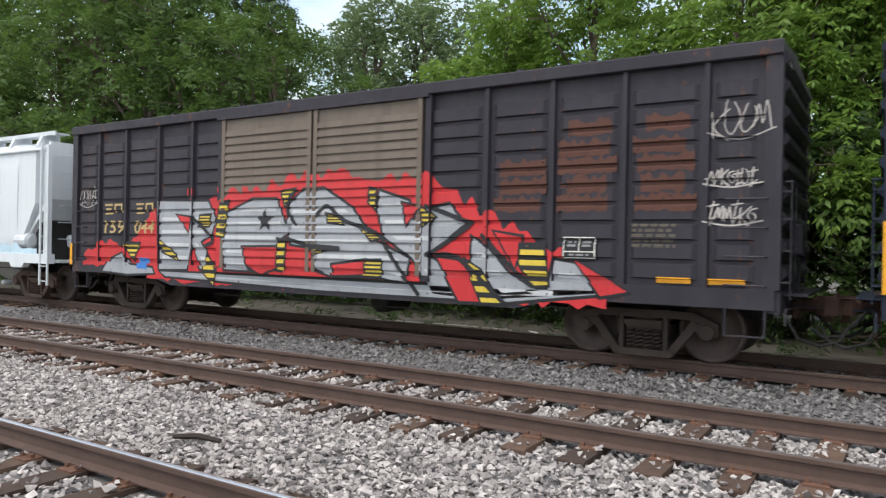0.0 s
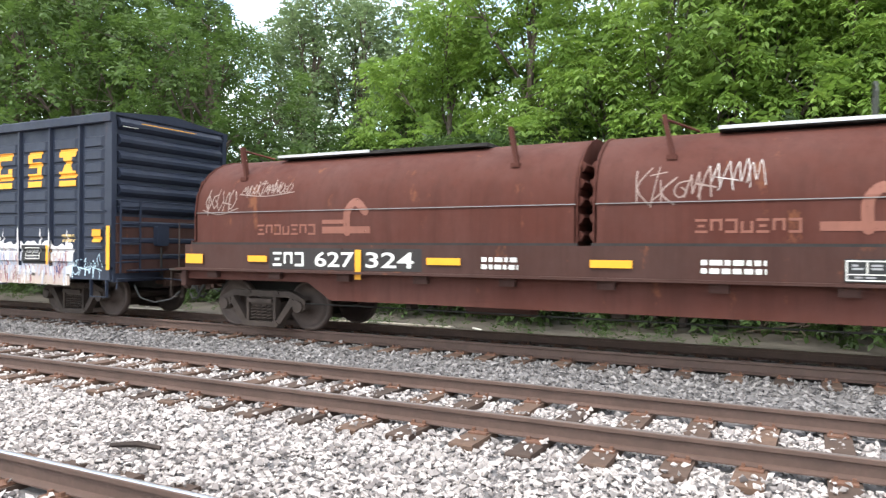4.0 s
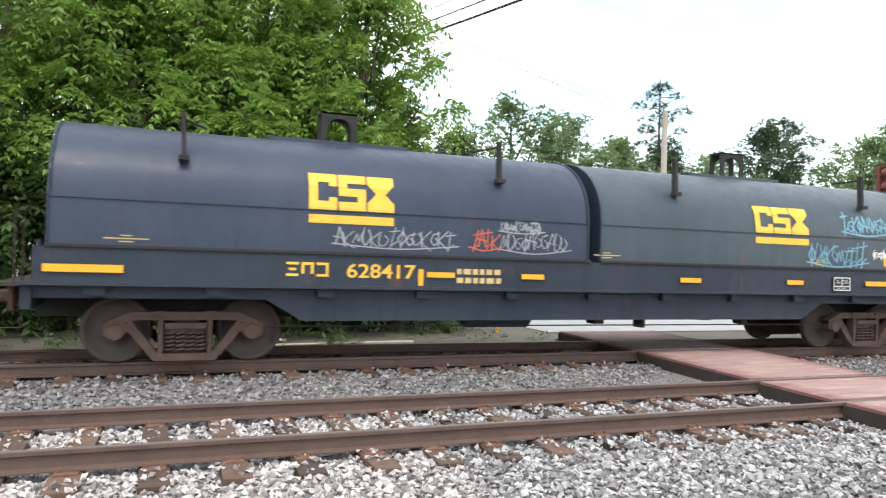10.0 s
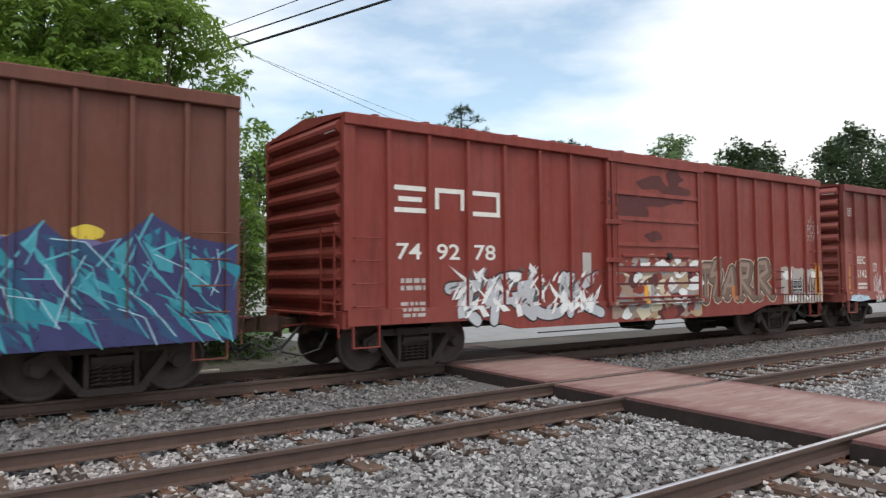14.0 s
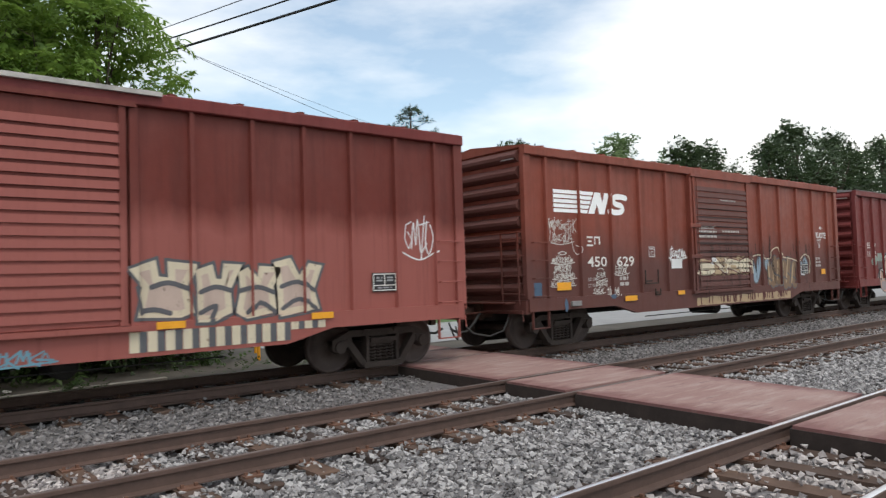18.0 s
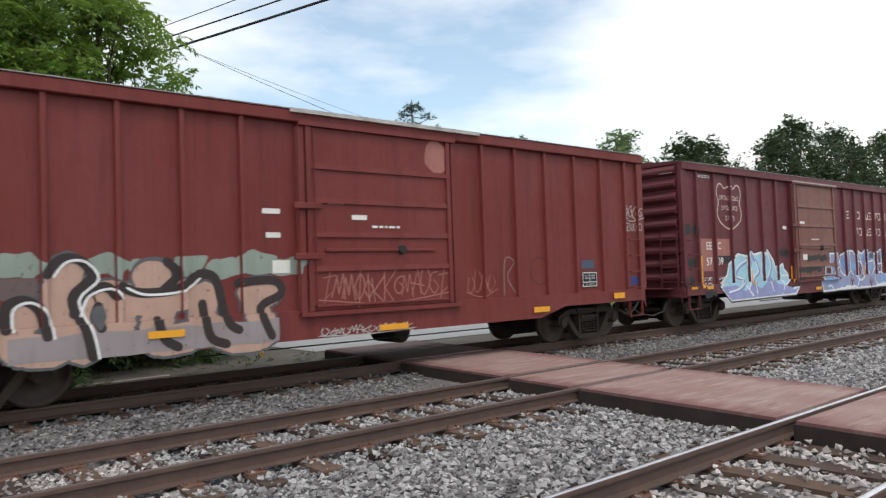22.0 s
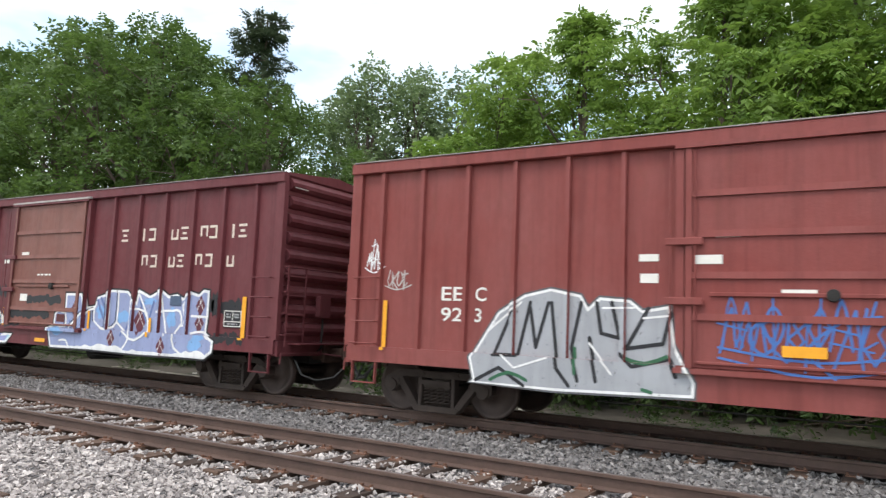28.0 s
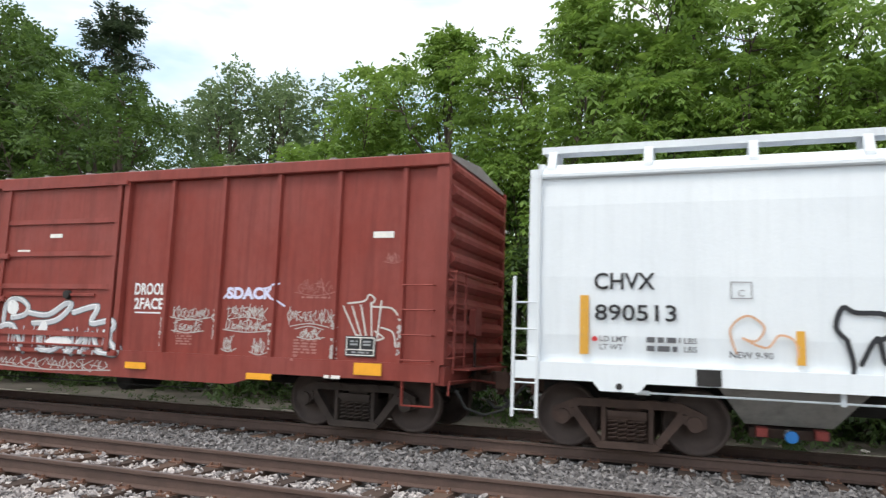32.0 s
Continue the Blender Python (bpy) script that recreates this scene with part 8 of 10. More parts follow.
# car 12: pale balloon shapes
r = random.Random(16)
decal(c12, "spray_mural", [blob(1.7 + 0.52 * k, 1.78 + 0.08 * (k % 2), 0.3, 0.17, r, 11, 0.35) for k in range(9)], spray("grey_mint", (0.26, 0.31, 0.27)), 1)
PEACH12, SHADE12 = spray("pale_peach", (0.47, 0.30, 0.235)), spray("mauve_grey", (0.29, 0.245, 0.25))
LET12 = [[(2.74, 1.82), (2.63, 1.52), (2.75, 1.16), (2.9, 0.79)], [(2.27, 1.27), (2.14, 1.12), (2.18, 0.85), (2.56, 0.8)], [(3.43, 1.41), (3.86, 1.37), (4.26, 1.44)], [(3.94, 1.32), (3.8, 0.84), (4.29, 0.84)], [(4.54, 1.4), (4.48, 1.05), (4.81, 0.8)], [(5.23, 1.42), (5.55, 1.43), (5.28, 1.26), (5.42, 0.8), (4.91, 0.75)], [(3.27, 1.46), (2.99, 1.37), (2.94, 1.03), (3.26, 0.96), (3.37, 1.25), (3.27, 1.46)]]
lined(c12, LET12, 0.50, S_DGREY, 2, 4)
lined(c12, LET12, 0.42, PEACH12, 3, 4, label="peach balloon letters edged dark")
decal(c12, "spray_mural", [blob(3.82, 1.70, 0.33, 0.28, r, 14, 0.03)], S_DGREY, 3)
decal(c12, "spray_mural", [blob(3.80, 1.70, 0.26, 0.22, r, 14, 0.03)], PEACH12, 4, "peach dot over the letters")
decal(c12, "spray_mural", [ragged(2.05, 5.55, 0.66, [(2.05, 0.98), (5.55, 1.0)], r, 0.2, 0.02)], SHADE12, 5, "mauve-grey lower fade")
lined(c12, [[(2.5, 1.76), (2.65, 1.94), (2.88, 1.94), (3.03, 1.71), (2.79, 1.44), (2.94, 1.03), (3.01, 0.68)], [(2.04, 1.09), (2.05, 1.36), (2.24, 1.44), (2.42, 1.3), (2.49, 0.98)], [(3.33, 1.45), (3.19, 1.58), (2.91, 1.49), (2.81, 1.24)], [(3.39, 1.58), (3.64, 1.48), (4.13, 1.51), (4.38, 1.68)], [(4.45, 1.72), (4.69, 1.64), (4.84, 1.03), (5.01, 0.88)], [(5.03, 1.57), (5.61, 1.59), (5.73, 1.38), (5.38, 1.18), (5.53, 0.75)], [(3.85, 1.09), (3.93, 0.83), (4.11, 0.71)], [(4.49, 1.29), (4.57, 0.82), (4.81, 0.69)], [(3.1, 1.32), (3.06, 1.18), (3.12, 1.04)], [(4.0, 1.9), (4.15, 1.72), (3.95, 1.51)]], 0.13, spray("brown_black", (0.035, 0.024, 0.024)), 7, 4, label="dark brush-like outlines")
lined(c12, [[(x + 0.08, z - 0.03) for x, z in p] for p in [[(2.5, 1.76), (2.65, 1.94), (2.88, 1.94), (3.03, 1.71), (2.79, 1.44), (2.94, 1.03), (3.01, 0.68)], [(2.04, 1.09), (2.05, 1.36), (2.24, 1.44), (2.42, 1.3), (2.49, 0.98)], [(3.33, 1.45), (3.19, 1.58), (2.91, 1.49), (2.81, 1.24)], [(3.39, 1.58), (3.64, 1.48), (4.13, 1.51), (4.38, 1.68)]]], 0.035, S_WHITE, 8, 4)
decal(c12, "spray_mural", [blob(3.1, 1.18, 0.09, 0.16, r, 12, 0.1)], S_DGREY, 8)
decal(c12, "spray_mural", [rect(1.98, 1.45, 2.4, 1.72)], spray("smoke", (0.15, 0.10, 0.10)), 2)
decal(c12, "reporting_mark", words("EE", 1.05, 2.22, 0.2, 0.26) + words("C", 1.55, 2.22, 0.2), M_WHITE, 3, "white reporting marks")
decal(c12, "car_number", words("11", 1.05, 1.9, 0.2, 0.22) + words("5", 1.55, 1.9, 0.2), M_WHITE, 3, "white car number")
aci(c12, 12.94, 1.24, 0.45, 0.28)
decal(c12, "data_panel", [rect(12.94, 1.62, 13.35, 1.8)], S_DEEP, 3)
reflectors(c12, [(11.28, 0.76, 11.75, 0.87), (7.5, 0.68, 8.1, 0.78), (13.9, 0.92, 14.3, 1.05), (3.7, 0.85, 4.2, 0.95)])
scrawl(c12, 14.55, 15.12, 2.74, 3.08, 122, S_CHALK, 0.03, 5)
decal(c12, "spray_tag", words("ZENKO", 14.5, 2.46, 0.20, 0.62, -0.005), S_CHALK, 2, "thin white tag")
scrawl(c12, 9.6, 10.3, 1.2, 1.7, 123, S_FADE, 0.022, 4)
decal(c12, "spray_tag", stroke(smooth([(10.55, 1.15), (10.6, 1.85), (10.85, 1.8), (10.65, 1.5), (10.9, 1.15)], 5), 0.022), S_FAINT, 2)
decal(c12, "spray_tag", stroke([(11.6 + 0.28 * math.cos(a), 1.6 + 0.28 * math.sin(a)) for a in [k * 0.42 for k in range(16)]], 0.02), S_BURN, 2)
decal(c12, "stencil", [rect(5.45, 2.62, 5.75, 2.7), rect(5.5, 2.25, 5.75, 2.33), rect(5.6, 1.7, 5.9, 1.9), rect(7.0, 2.55, 7.3, 2.63)] + lines(7.4, 2.42, 8.0, 2.46, 1, 30), M_WHITE, 3)
scrawl(c12, 6.4, 8.2, 0.66, 0.8, 124, S_CHALK, 0.025, 7)
scrawl(c12, 6.4, 9.0, 1.2, 1.7, 125, S_FADE, 0.03, 7)
decal(c12, "paint_patch", [blob(8.85, 3.75, 0.3, 0.28, r)], S_FADE, 1)
decal(c12, "paint_patch", [rect(14.6, 1.2, 15.0, 1.4)], S_NAVY, 2)

# car 13: shield, wide lettering bars, pale blue murals
shield = smooth([(1.78, 3.55), (1.84, 3.75), (2.0, 3.82), (2.18, 3.70), (2.42, 3.76), (2.66, 3.70), (2.84, 3.82), (3.0, 3.75), (3.06, 3.55), (2.98, 3.3), (3.06, 3.0), (2.9, 2.75), (2.42, 2.58), (1.95, 2.75), (1.78, 3.0), (1.86, 3.3)], 3, True)
CREAM13 = spray("lettering_cream", (0.66, 0.56, 0.48))
decal(c13, "emblem", stroke(shield + [shield[0]], 0.032), CREAM13, 3, "cream shield-shaped emblem")
decal(c13, "emblem", blocks(1.92, 3.38, 2.92, 3.5, 9, 0.5) + blocks(2.0, 3.1, 2.84, 3.22, 7, 0.5) + blocks(2.18, 2.82, 2.66, 2.94, 3, 0.6), CREAM13, 3)
xs13 = [10.22, 10.95, 11.15, 11.88, 12.18, 12.78, 13.05, 13.70, 13.88]
decal(c13, "emblem", [q for i, x in enumerate(xs13) for q in ([rect(x, 3.06, x + 0.06, 3.33)] if i in (1, 7) else frame_bars(x, 3.06, x + 0.22, 3.33, i))], CREAM13, 3, "wide-spaced company lettering as plain bars")
decal(c13, "emblem", [q for i, x in enumerate((10.97, 11.27, 11.85, 12.12, 12.68, 12.98, 13.6)) for q in frame_bars(x, 2.48, x + 0.20, 2.75, i + 1)], CREAM13, 3)
decal(c13, "paint_patch", [rect(0.80, 1.45, 1.45, 2.31), rect(1.58, 1.85, 2.34, 2.31)], S_FADE, 1, "faded pink repainted patch")
decal(c13, "reporting_mark", words("EE", 1.16, 2.02, 0.2, 0.27) + words("C", 1.72, 2.02, 0.2), M_WHITE, 3, "white reporting marks")
decal(c13, "car_number", words("57", 1.13, 1.6, 0.21, 0.3) + words("09", 1.68, 1.6, 0.21, 0.3), M_WHITE, 3, "white car number")
r = random.Random(13)
for bx0, bz0, bx1, bz1 in ((0.11, 2.4, 0.83, 2.68), (0.89, 1.74, 1.32, 1.94), (1.67, 1.66, 2.35, 1.95), (6.85, 1.62, 8.27, 1.85), (6.2, 1.25, 7.75, 1.5), (0.12, 1.55, 0.6, 1.85), (0.1, 1.05, 0.55, 1.35), (5.1, 1.75, 5.75, 2.05), (12.9, 1.55, 14.1, 1.85), (13.4, 0.95, 14.2, 1.2), (6.1, 1.05, 6.6, 1.15), (0.9, 0.75, 1.5, 0.95), (13.15, 1.5, 13.5, 1.95)):
    decal(c13, "paint_patch", [blob(bx0 + (bx1 - bx0) * (k + 0.5) / 6 + r.uniform(-0.05, 0.05), (bz0 + bz1) / 2 + r.uniform(-0.03, 0.03), (bx1 - bx0) / 8, (bz1 - bz0) * r.uniform(0.32, 0.55), r, 13, 0.35) for k in range(6)], S_BLACK, 1)
SKY13, SLATE13 = spray("sky_blue", (0.36, 0.60, 0.72)), spray("slate_blue", (0.12, 0.17, 0.36))
PERI13 = spray("periwinkle", (0.29, 0.31, 0.55))
OUT13A = [(1.69, 1.02), (2.15, 1.32), (2.26, 1.61), (2.76, 1.89), (3.28, 1.82), (3.4, 2.01), (3.66, 1.87), (4.13, 1.93), (4.34, 1.8), (4.46, 1.99), (4.81, 1.68), (4.9, 1.48), (5.39, 1.57), (5.44, 1.42), (5.69, 1.26), (5.7, 1.11), (5.42, 0.94), (5.51, 0.78), (5.99, 0.84), (6.27, 0.85), (6.04, 0.66), (4.32, 0.65), (2.2, 0.63)]
piece(c13, OUT13A, [(-0.07, S_BLACK), (-0.03, S_WHITE), (0.03, SKY13)], "white-edged pale blue spray mural", 1)
decal(c13, "spray_mural", [[(1.7, 0.99), (2.43, 1.04), (2.96, 0.85), (3.46, 1.03), (3.89, 0.89), (4.54, 1.23), (4.88, 1.0), (5.42, 0.92), (5.51, 0.78), (6.11, 0.81), (6.0, 0.68), (4.32, 0.66), (2.2, 0.64)]], PERI13, 5, "periwinkle lower fade")
lined(c13, [[(3.2, 1.72), (2.7, 1.54), (2.54, 1.29), (2.98, 1.18), (2.65, 0.94), (2.1, 0.86)], [(3.4, 1.97), (3.63, 1.73)], [(3.23, 1.76), (3.35, 1.35), (3.19, 0.9)], [(3.67, 1.77), (3.86, 1.41), (3.55, 1.2), (3.64, 0.76)], [(4.13, 1.86), (4.05, 1.29), (4.38, 1.14), (4.64, 0.79)], [(4.46, 1.94), (4.61, 1.55), (4.41, 1.22)], [(4.9, 1.44), (5.12, 1.25), (5.65, 1.22)], [(4.96, 1.16), (5.29, 0.97), (5.14, 0.69)], [(2.95, 1.06), (3.39, 0.71)]], 0.05, S_WHITE, 6, 3, label="white inner lines")
lined(c13, [[(x + 0.07, z - 0.05) for x, z in p] for p in [[(3.2, 1.72), (2.7, 1.54), (2.54, 1.29), (2.98, 1.18), (2.65, 0.94), (2.1, 0.86)], [(3.4, 1.97), (3.63, 1.73)], [(3.23, 1.76), (3.35, 1.35), (3.19, 0.9)], [(3.67, 1.77), (3.86, 1.41), (3.55, 1.2), (3.64, 0.76)], [(4.13, 1.86), (4.05, 1.29), (4.38, 1.14), (4.64, 0.79)], [(4.46, 1.94), (4.61, 1.55), (4.41, 1.22)]]], 0.045, spray("mid_lilac", (0.22, 0.25, 0.50)), 6, 3)
decal(c13, "spray_mural", [[(3.34, 1.98), (3.46, 2.0), (3.72, 1.72), (3.6, 1.66)], [(4.95, 0.72), (5.3, 0.72), (5.9, 0.84), (5.5, 0.9)]], PERI13, 8)
OUT13B = [(7.84, 0.94), (7.87, 1.09), (8.07, 1.15), (8.09, 1.41), (8.24, 1.5), (8.49, 1.45), (8.48, 1.88), (9.09, 1.88), (9.19, 1.58), (9.46, 1.61), (9.53, 1.81), (9.86, 1.89), (10.03, 1.98), (10.59, 1.96), (10.81, 1.8), (10.91, 1.72), (10.97, 1.99), (11.35, 1.86), (11.71, 2.0), (11.96, 1.87), (12.21, 1.91), (12.41, 1.83), (12.65, 1.96), (12.87, 1.91), (13.01, 2.01), (13.17, 1.99), (13.17, 1.47), (13.14, 1.15), (13.44, 1.0), (13.42, 0.78), (13.21, 0.65), (12.46, 0.65), (11.15, 0.63), (9.48, 0.65), (7.95, 0.63)]
piece(c13, OUT13B, [(-0.05, S_BLACK), (-0.01, S_WHITE), (0.045, spray("haze_blue", (0.27, 0.31, 0.50)))], "white-edged blue-grey spray mural", 1)
decal(c13, "spray_mural", [blob(x, z, rx_, rz_, r, 12, 0.3) for x, z, rx_, rz_ in ((8.2, 1.0, 0.25, 0.09), (10.5, 1.4, 0.2, 0.14), (11.35, 1.75, 0.2, 0.08), (12.1, 1.4, 0.14, 0.2), (12.9, 0.9, 0.2, 0.12), (9.7, 1.5, 0.15, 0.14), (13.0, 1.05, 0.2, 0.07))], spray("cornflower", (0.20, 0.38, 0.66)), 5)
for cx, cz in [(8.86, 1.54), (11.09, 1.33), (12.95, 1.69), (12.94, 1.34), (10.22, 0.92), (11.89, 0.82)]:
    k = 1.5 if abs(cx - 11.09) < 0.1 else 1.0
    decal(c13, "spray_mural", [[(cx, cz - 0.22 * k), (cx + 0.14 * k, cz), (cx, cz + 0.22 * k), (cx - 0.14 * k, cz)]], spray("dark_red", (0.115, 0.025, 0.04)), 6, "dark red diamond")
    lined(c13, [[(cx - 0.09 * k, cz - 0.08 * k), (cx + 0.05 * k, cz + 0.14 * k)], [(cx + 0.09 * k, cz - 0.08 * k), (cx - 0.05 * k, cz + 0.14 * k)]], 0.012, S_WHITE, 7, 0)
lined(c13, [[(8.12, 1.15), (8.56, 1.13), (8.52, 1.45)], [(8.69, 1.11), (9.11, 1.43), (9.46, 1.56), (9.47, 1.28), (9.99, 1.11), (9.96, 1.9)], [(10.29, 1.95), (10.3, 1.28), (10.05, 1.14)], [(10.3, 1.28), (10.61, 1.08), (10.82, 0.93), (10.61, 0.68)], [(10.81, 1.75), (10.82, 0.95), (11.25, 1.0), (11.38, 1.19), (11.22, 1.54), (10.82, 1.58)], [(10.96, 1.96), (11.3, 1.47), (11.38, 1.21)]] + [[(11.61, 1.3), (11.66, 1.53), (12.11, 1.57), (12.34, 1.57), (12.42, 1.32), (12.24, 1.12), (12.31, 0.82), (12.65, 0.66)], [(12.65, 1.96), (12.43, 1.68), (12.55, 1.33), (12.39, 1.27)], [(12.7, 1.48), (13.17, 1.47)], [(12.72, 1.13), (13.07, 1.17), (13.28, 1.04)], [(11.71, 1.97), (11.97, 1.06)], [(8.32, 0.79), (8.57, 0.81), (8.7, 0.64)]], 0.048, S_WHITE, 8, 2, label="white inner lines")
lined(c13, [[(x - 0.06, z + 0.02) for x, z in p] for p in [[(8.12, 1.15), (8.56, 1.13), (8.52, 1.45)], [(8.69, 1.11), (9.11, 1.43), (9.46, 1.56), (9.47, 1.28), (9.99, 1.11), (9.96, 1.9)], [(10.29, 1.95), (10.3, 1.28), (10.05, 1.14)]]], 0.022, S_BLACK, 7, 2)
lined(c13, [[(9.55, 1.75), (9.8, 1.35)], [(9.68, 1.8), (9.95, 1.4)], [(11.05, 1.75), (11.3, 1.3)], [(11.5, 1.75), (11.35, 1.3)], [(10.7, 1.25), (10.55, 1.0)], [(8.7, 1.25), (9.0, 1.1)]], 0.06, SLATE13, 6, 0)
decal(c13, "spray_mural", [ragged(8.9, 13.2, 0.655, [(8.9, 0.70), (10.2, 0.78), (10.8, 0.69), (12.4, 0.70), (13.0, 0.80), (13.2, 0.72)], r, 0.14, 0.03)], S_WHITE, 7)
decal(c13, "paint_patch", [rect(12.02, 1.68, 12.36, 1.88)], S_DEEP, 10, "dark patch over the mural")
decal(c13, "paint_patch", [rect(8.18, 1.22, 8.5, 1.4)], S_BURN, 10)
aci(c13, 13.68, 1.32, 0.44, 0.28)
reflectors(c13, [(0.75, 1.01, 0.88, 1.86), (3.40, 1.02, 3.5, 1.44), (7.35, 0.72, 7.77, 0.81), (14.14, 1.06, 14.25, 1.89), (9.25, 1.05, 9.33, 1.5), (11.4, 1.0, 11.48, 1.4), (5.85, 1.0, 5.95, 1.5), (0.2, 1.0, 0.5, 1.06), (0.95, 0.98, 1.25, 1.06)])
decal(c13, "stencil", [rect(5.5, 2.62, 5.74, 2.72), rect(6.35, 2.72, 6.6, 2.80), rect(6.55, 1.68, 6.85, 1.85)] + words("LD. LMT.", 0.95, 1.20, 0.085, 0.44) + words("LT. WT.", 0.95, 1.06, 0.085, 0.42) + words("157400", 1.65, 1.20, 0.085, 0.38) + words("62600", 1.70, 1.06, 0.085, 0.32) + lines(7.2, 2.3, 7.75, 2.34, 1, 33) + lines(0.9, 4.0, 1.45, 3.93, 2, 34), M_WHITE, 3)

# car 14
piece(c14, [(2.54, 0.69), (2.45, 1.03), (2.91, 1.74), (3.34, 2.01), (3.77, 2.11), (4.24, 2.02), (4.35, 1.84), (4.52, 1.99), (4.96, 1.96), (5.14, 1.82), (5.51, 1.89), (5.58, 1.38), (5.85, 0.88), (5.84, 0.68), (3.88, 0.62), (2.49, 0.65)], [(-0.03, S_DGREY), (0.0, S_WHITE), (0.04, spray("chrome_grey", (0.30, 0.31, 0.33)))], "chrome-grey spray mural edged black", 1)
lined(c14, [[(3.16, 1.78), (2.86, 1.09), (3.26, 1.1), (3.45, 1.9)], [(3.45, 1.82), (3.55, 1.23), (3.74, 1.9)], [(3.79, 1.9), (3.9, 0.95), (4.1, 0.71)], [(4.25, 1.91), (4.11, 1.25), (4.23, 0.79)], [(4.48, 1.91), (4.55, 1.48), (4.82, 1.42), (4.7, 1.92)], [(4.38, 1.41), (4.5, 0.8)], [(5.22, 1.85), (4.91, 1.28), (5.42, 1.37), (5.52, 1.79)], [(4.83, 1.21), (5.01, 1.04), (5.51, 1.17), (5.6, 0.94)], [(2.59, 0.69), (2.98, 0.9), (3.39, 0.66)]], 0.055, S_BLACK, 5, 0)
lined(c14, [[(2.73, 1.43), (3.3, 1.9)], [(3.01, 1.09), (3.23, 0.91), (3.75, 1.09)], [(4.57, 1.84), (5.01, 1.85)], [(4.38, 1.33), (4.72, 0.92)], [(5.15, 1.71), (5.48, 1.75)]], 0.03, S_WHITE, 6, 0)
lined(c14, [[(2.84, 0.71), (3.14, 0.84), (3.44, 0.74)], [(4.92, 1.14), (5.18, 1.09), (5.47, 1.2)], [(4.16, 1.25), (4.18, 0.89)], [(5.16, 0.74), (5.28, 0.71)]], 0.05, spray("bottle_green", (0.03, 0.12, 0.06)), 6, 2)
scrawl(c14, 6.2, 8.4, 1.15, 1.95, 142, spray("marker_blue", (0.06, 0.15, 0.42)), 0.045, 9)
scrawl(c14, 6.2, 8.4, 1.3, 1.9, 143, spray("marker_blue", (0.06, 0.15, 0.42)), 0.045, 8)
r = random.Random(14)
decal(c14, "spray_mural", [ragged(8.7, 11.4, 1.0, [(8.7, 1.4), (9.1, 1.95), (9.7, 1.85), (10.2, 1.9), (11.4, 1.85)], r, 0.16, 0.08)], S_LIME, 1, "lime green sprayed halo")
decal(c14, "spray_mural", [ragged(10.6, 12.3, 0.88, [(10.6, 1.8), (11.3, 1.95), (11.7, 1.5), (12.3, 1.15)], r, 0.16, 0.08)], S_GREEN, 1, "green sprayed halo")
KANG = [([(9.27, 1.72), (8.99, 1.39), (9.2, 1.04)], S_PINK), ([(9.57, 1.56), (9.34, 1.39), (9.64, 1.08)], S_DEEP), ([(9.69, 1.11), (9.89, 1.62), (10.16, 1.5), (10.46, 1.04)], spray("pale_lilac", (0.52, 0.42, 0.62))), ([(10.24, 1.55), (10.8, 1.07), (10.93, 1.55)], spray("petrol", (0.03, 0.09, 0.14))), ([(11.58, 1.68), (11.14, 1.54), (10.98, 1.27), (11.21, 1.09), (11.74, 1.09), (11.73, 1.33), (11.48, 1.34)], S_PINK)]
for path, m in KANG:
    lined(c14, [path], 0.34, S_BLACK, 2, 0)
for k, (path, m) in enumerate(KANG):
    lined(c14, [path], 0.225, m, 4 + k, 0, label="spray-painted letter edged black")
    lined(c14, [[(x - 0.04, z + 0.06) for x, z in path]], 0.02, S_WHITE, 10, 0)
lined(c14, [[(9.84, 1.27), (10.16, 1.28)]], 0.09, spray("pale_lilac", (0.52, 0.42, 0.62)), 9, 0)
for k, (a, b, z0, z1) in enumerate(((12.30, 12.92, 1.42, 1.58), (12.26, 12.95, 1.24, 1.40), (12.32, 12.88, 1.06, 1.22), (12.35, 12.85, 1.72, 1.84))):
    scrawl(c14, a, b, z0, z1, 345 + k, S_CHALK if k < 3 else S_FADE, 0.03 if k < 3 else 0.018)
decal(c14, "spray_tag", [blob(r.uniform(12.3, 12.9), r.uniform(1.05, 1.55), r.uniform(0.03, 0.09), r.uniform(0.02, 0.05), r, 9, 0.4) for _ in range(14)], S_FADE, 1)
decal(c14, "spray_mural", [ragged(12.05, 12.95, 0.70, [(12.0, 0.88), (13.0, 0.90)], r, 0.1, 0.03)], spray("dusty_pink", (0.5, 0.34, 0.30)), 1)
lined(c14, [[(x, 0.92), (x + r.uniform(-0.03, 0.03), r.uniform(0.70, 0.8))] for x in [r.uniform(12.0, 13.0) for _ in range(18)]], 0.03, S_BURN, 2, 0)
scrawl(c14, 13.06, 13.76, 2.05, 2.27, 346, S_WHITE, 0.045)
lined(c14, [[(13.08, 2.0), (13.4, 1.95), (13.72, 2.02)], [(13.3, 2.28), (13.34, 2.36)], [(13.5, 2.28), (13.52, 2.38)], [(13.2, 1.62), (13.4, 1.54), (13.6, 1.62)]], 0.03, S_CHALK, 2, 3)
decal(c14, "spray_tag", stroke(smooth([(14.1, 1.55), (14.25, 1.7), (14.4, 1.55), (14.25, 1.4), (14.1, 1.55), (14.4, 1.65)], 5), 0.03), S_CHALK, 2)
aci(c14, 13.2, 1.06, 0.45, 0.27)
reflectors(c14, [(13.7, 1.05, 13.82, 1.91), (0.75, 1.05, 0.83, 1.88), (6.9, 1.28, 7.4, 1.42)])
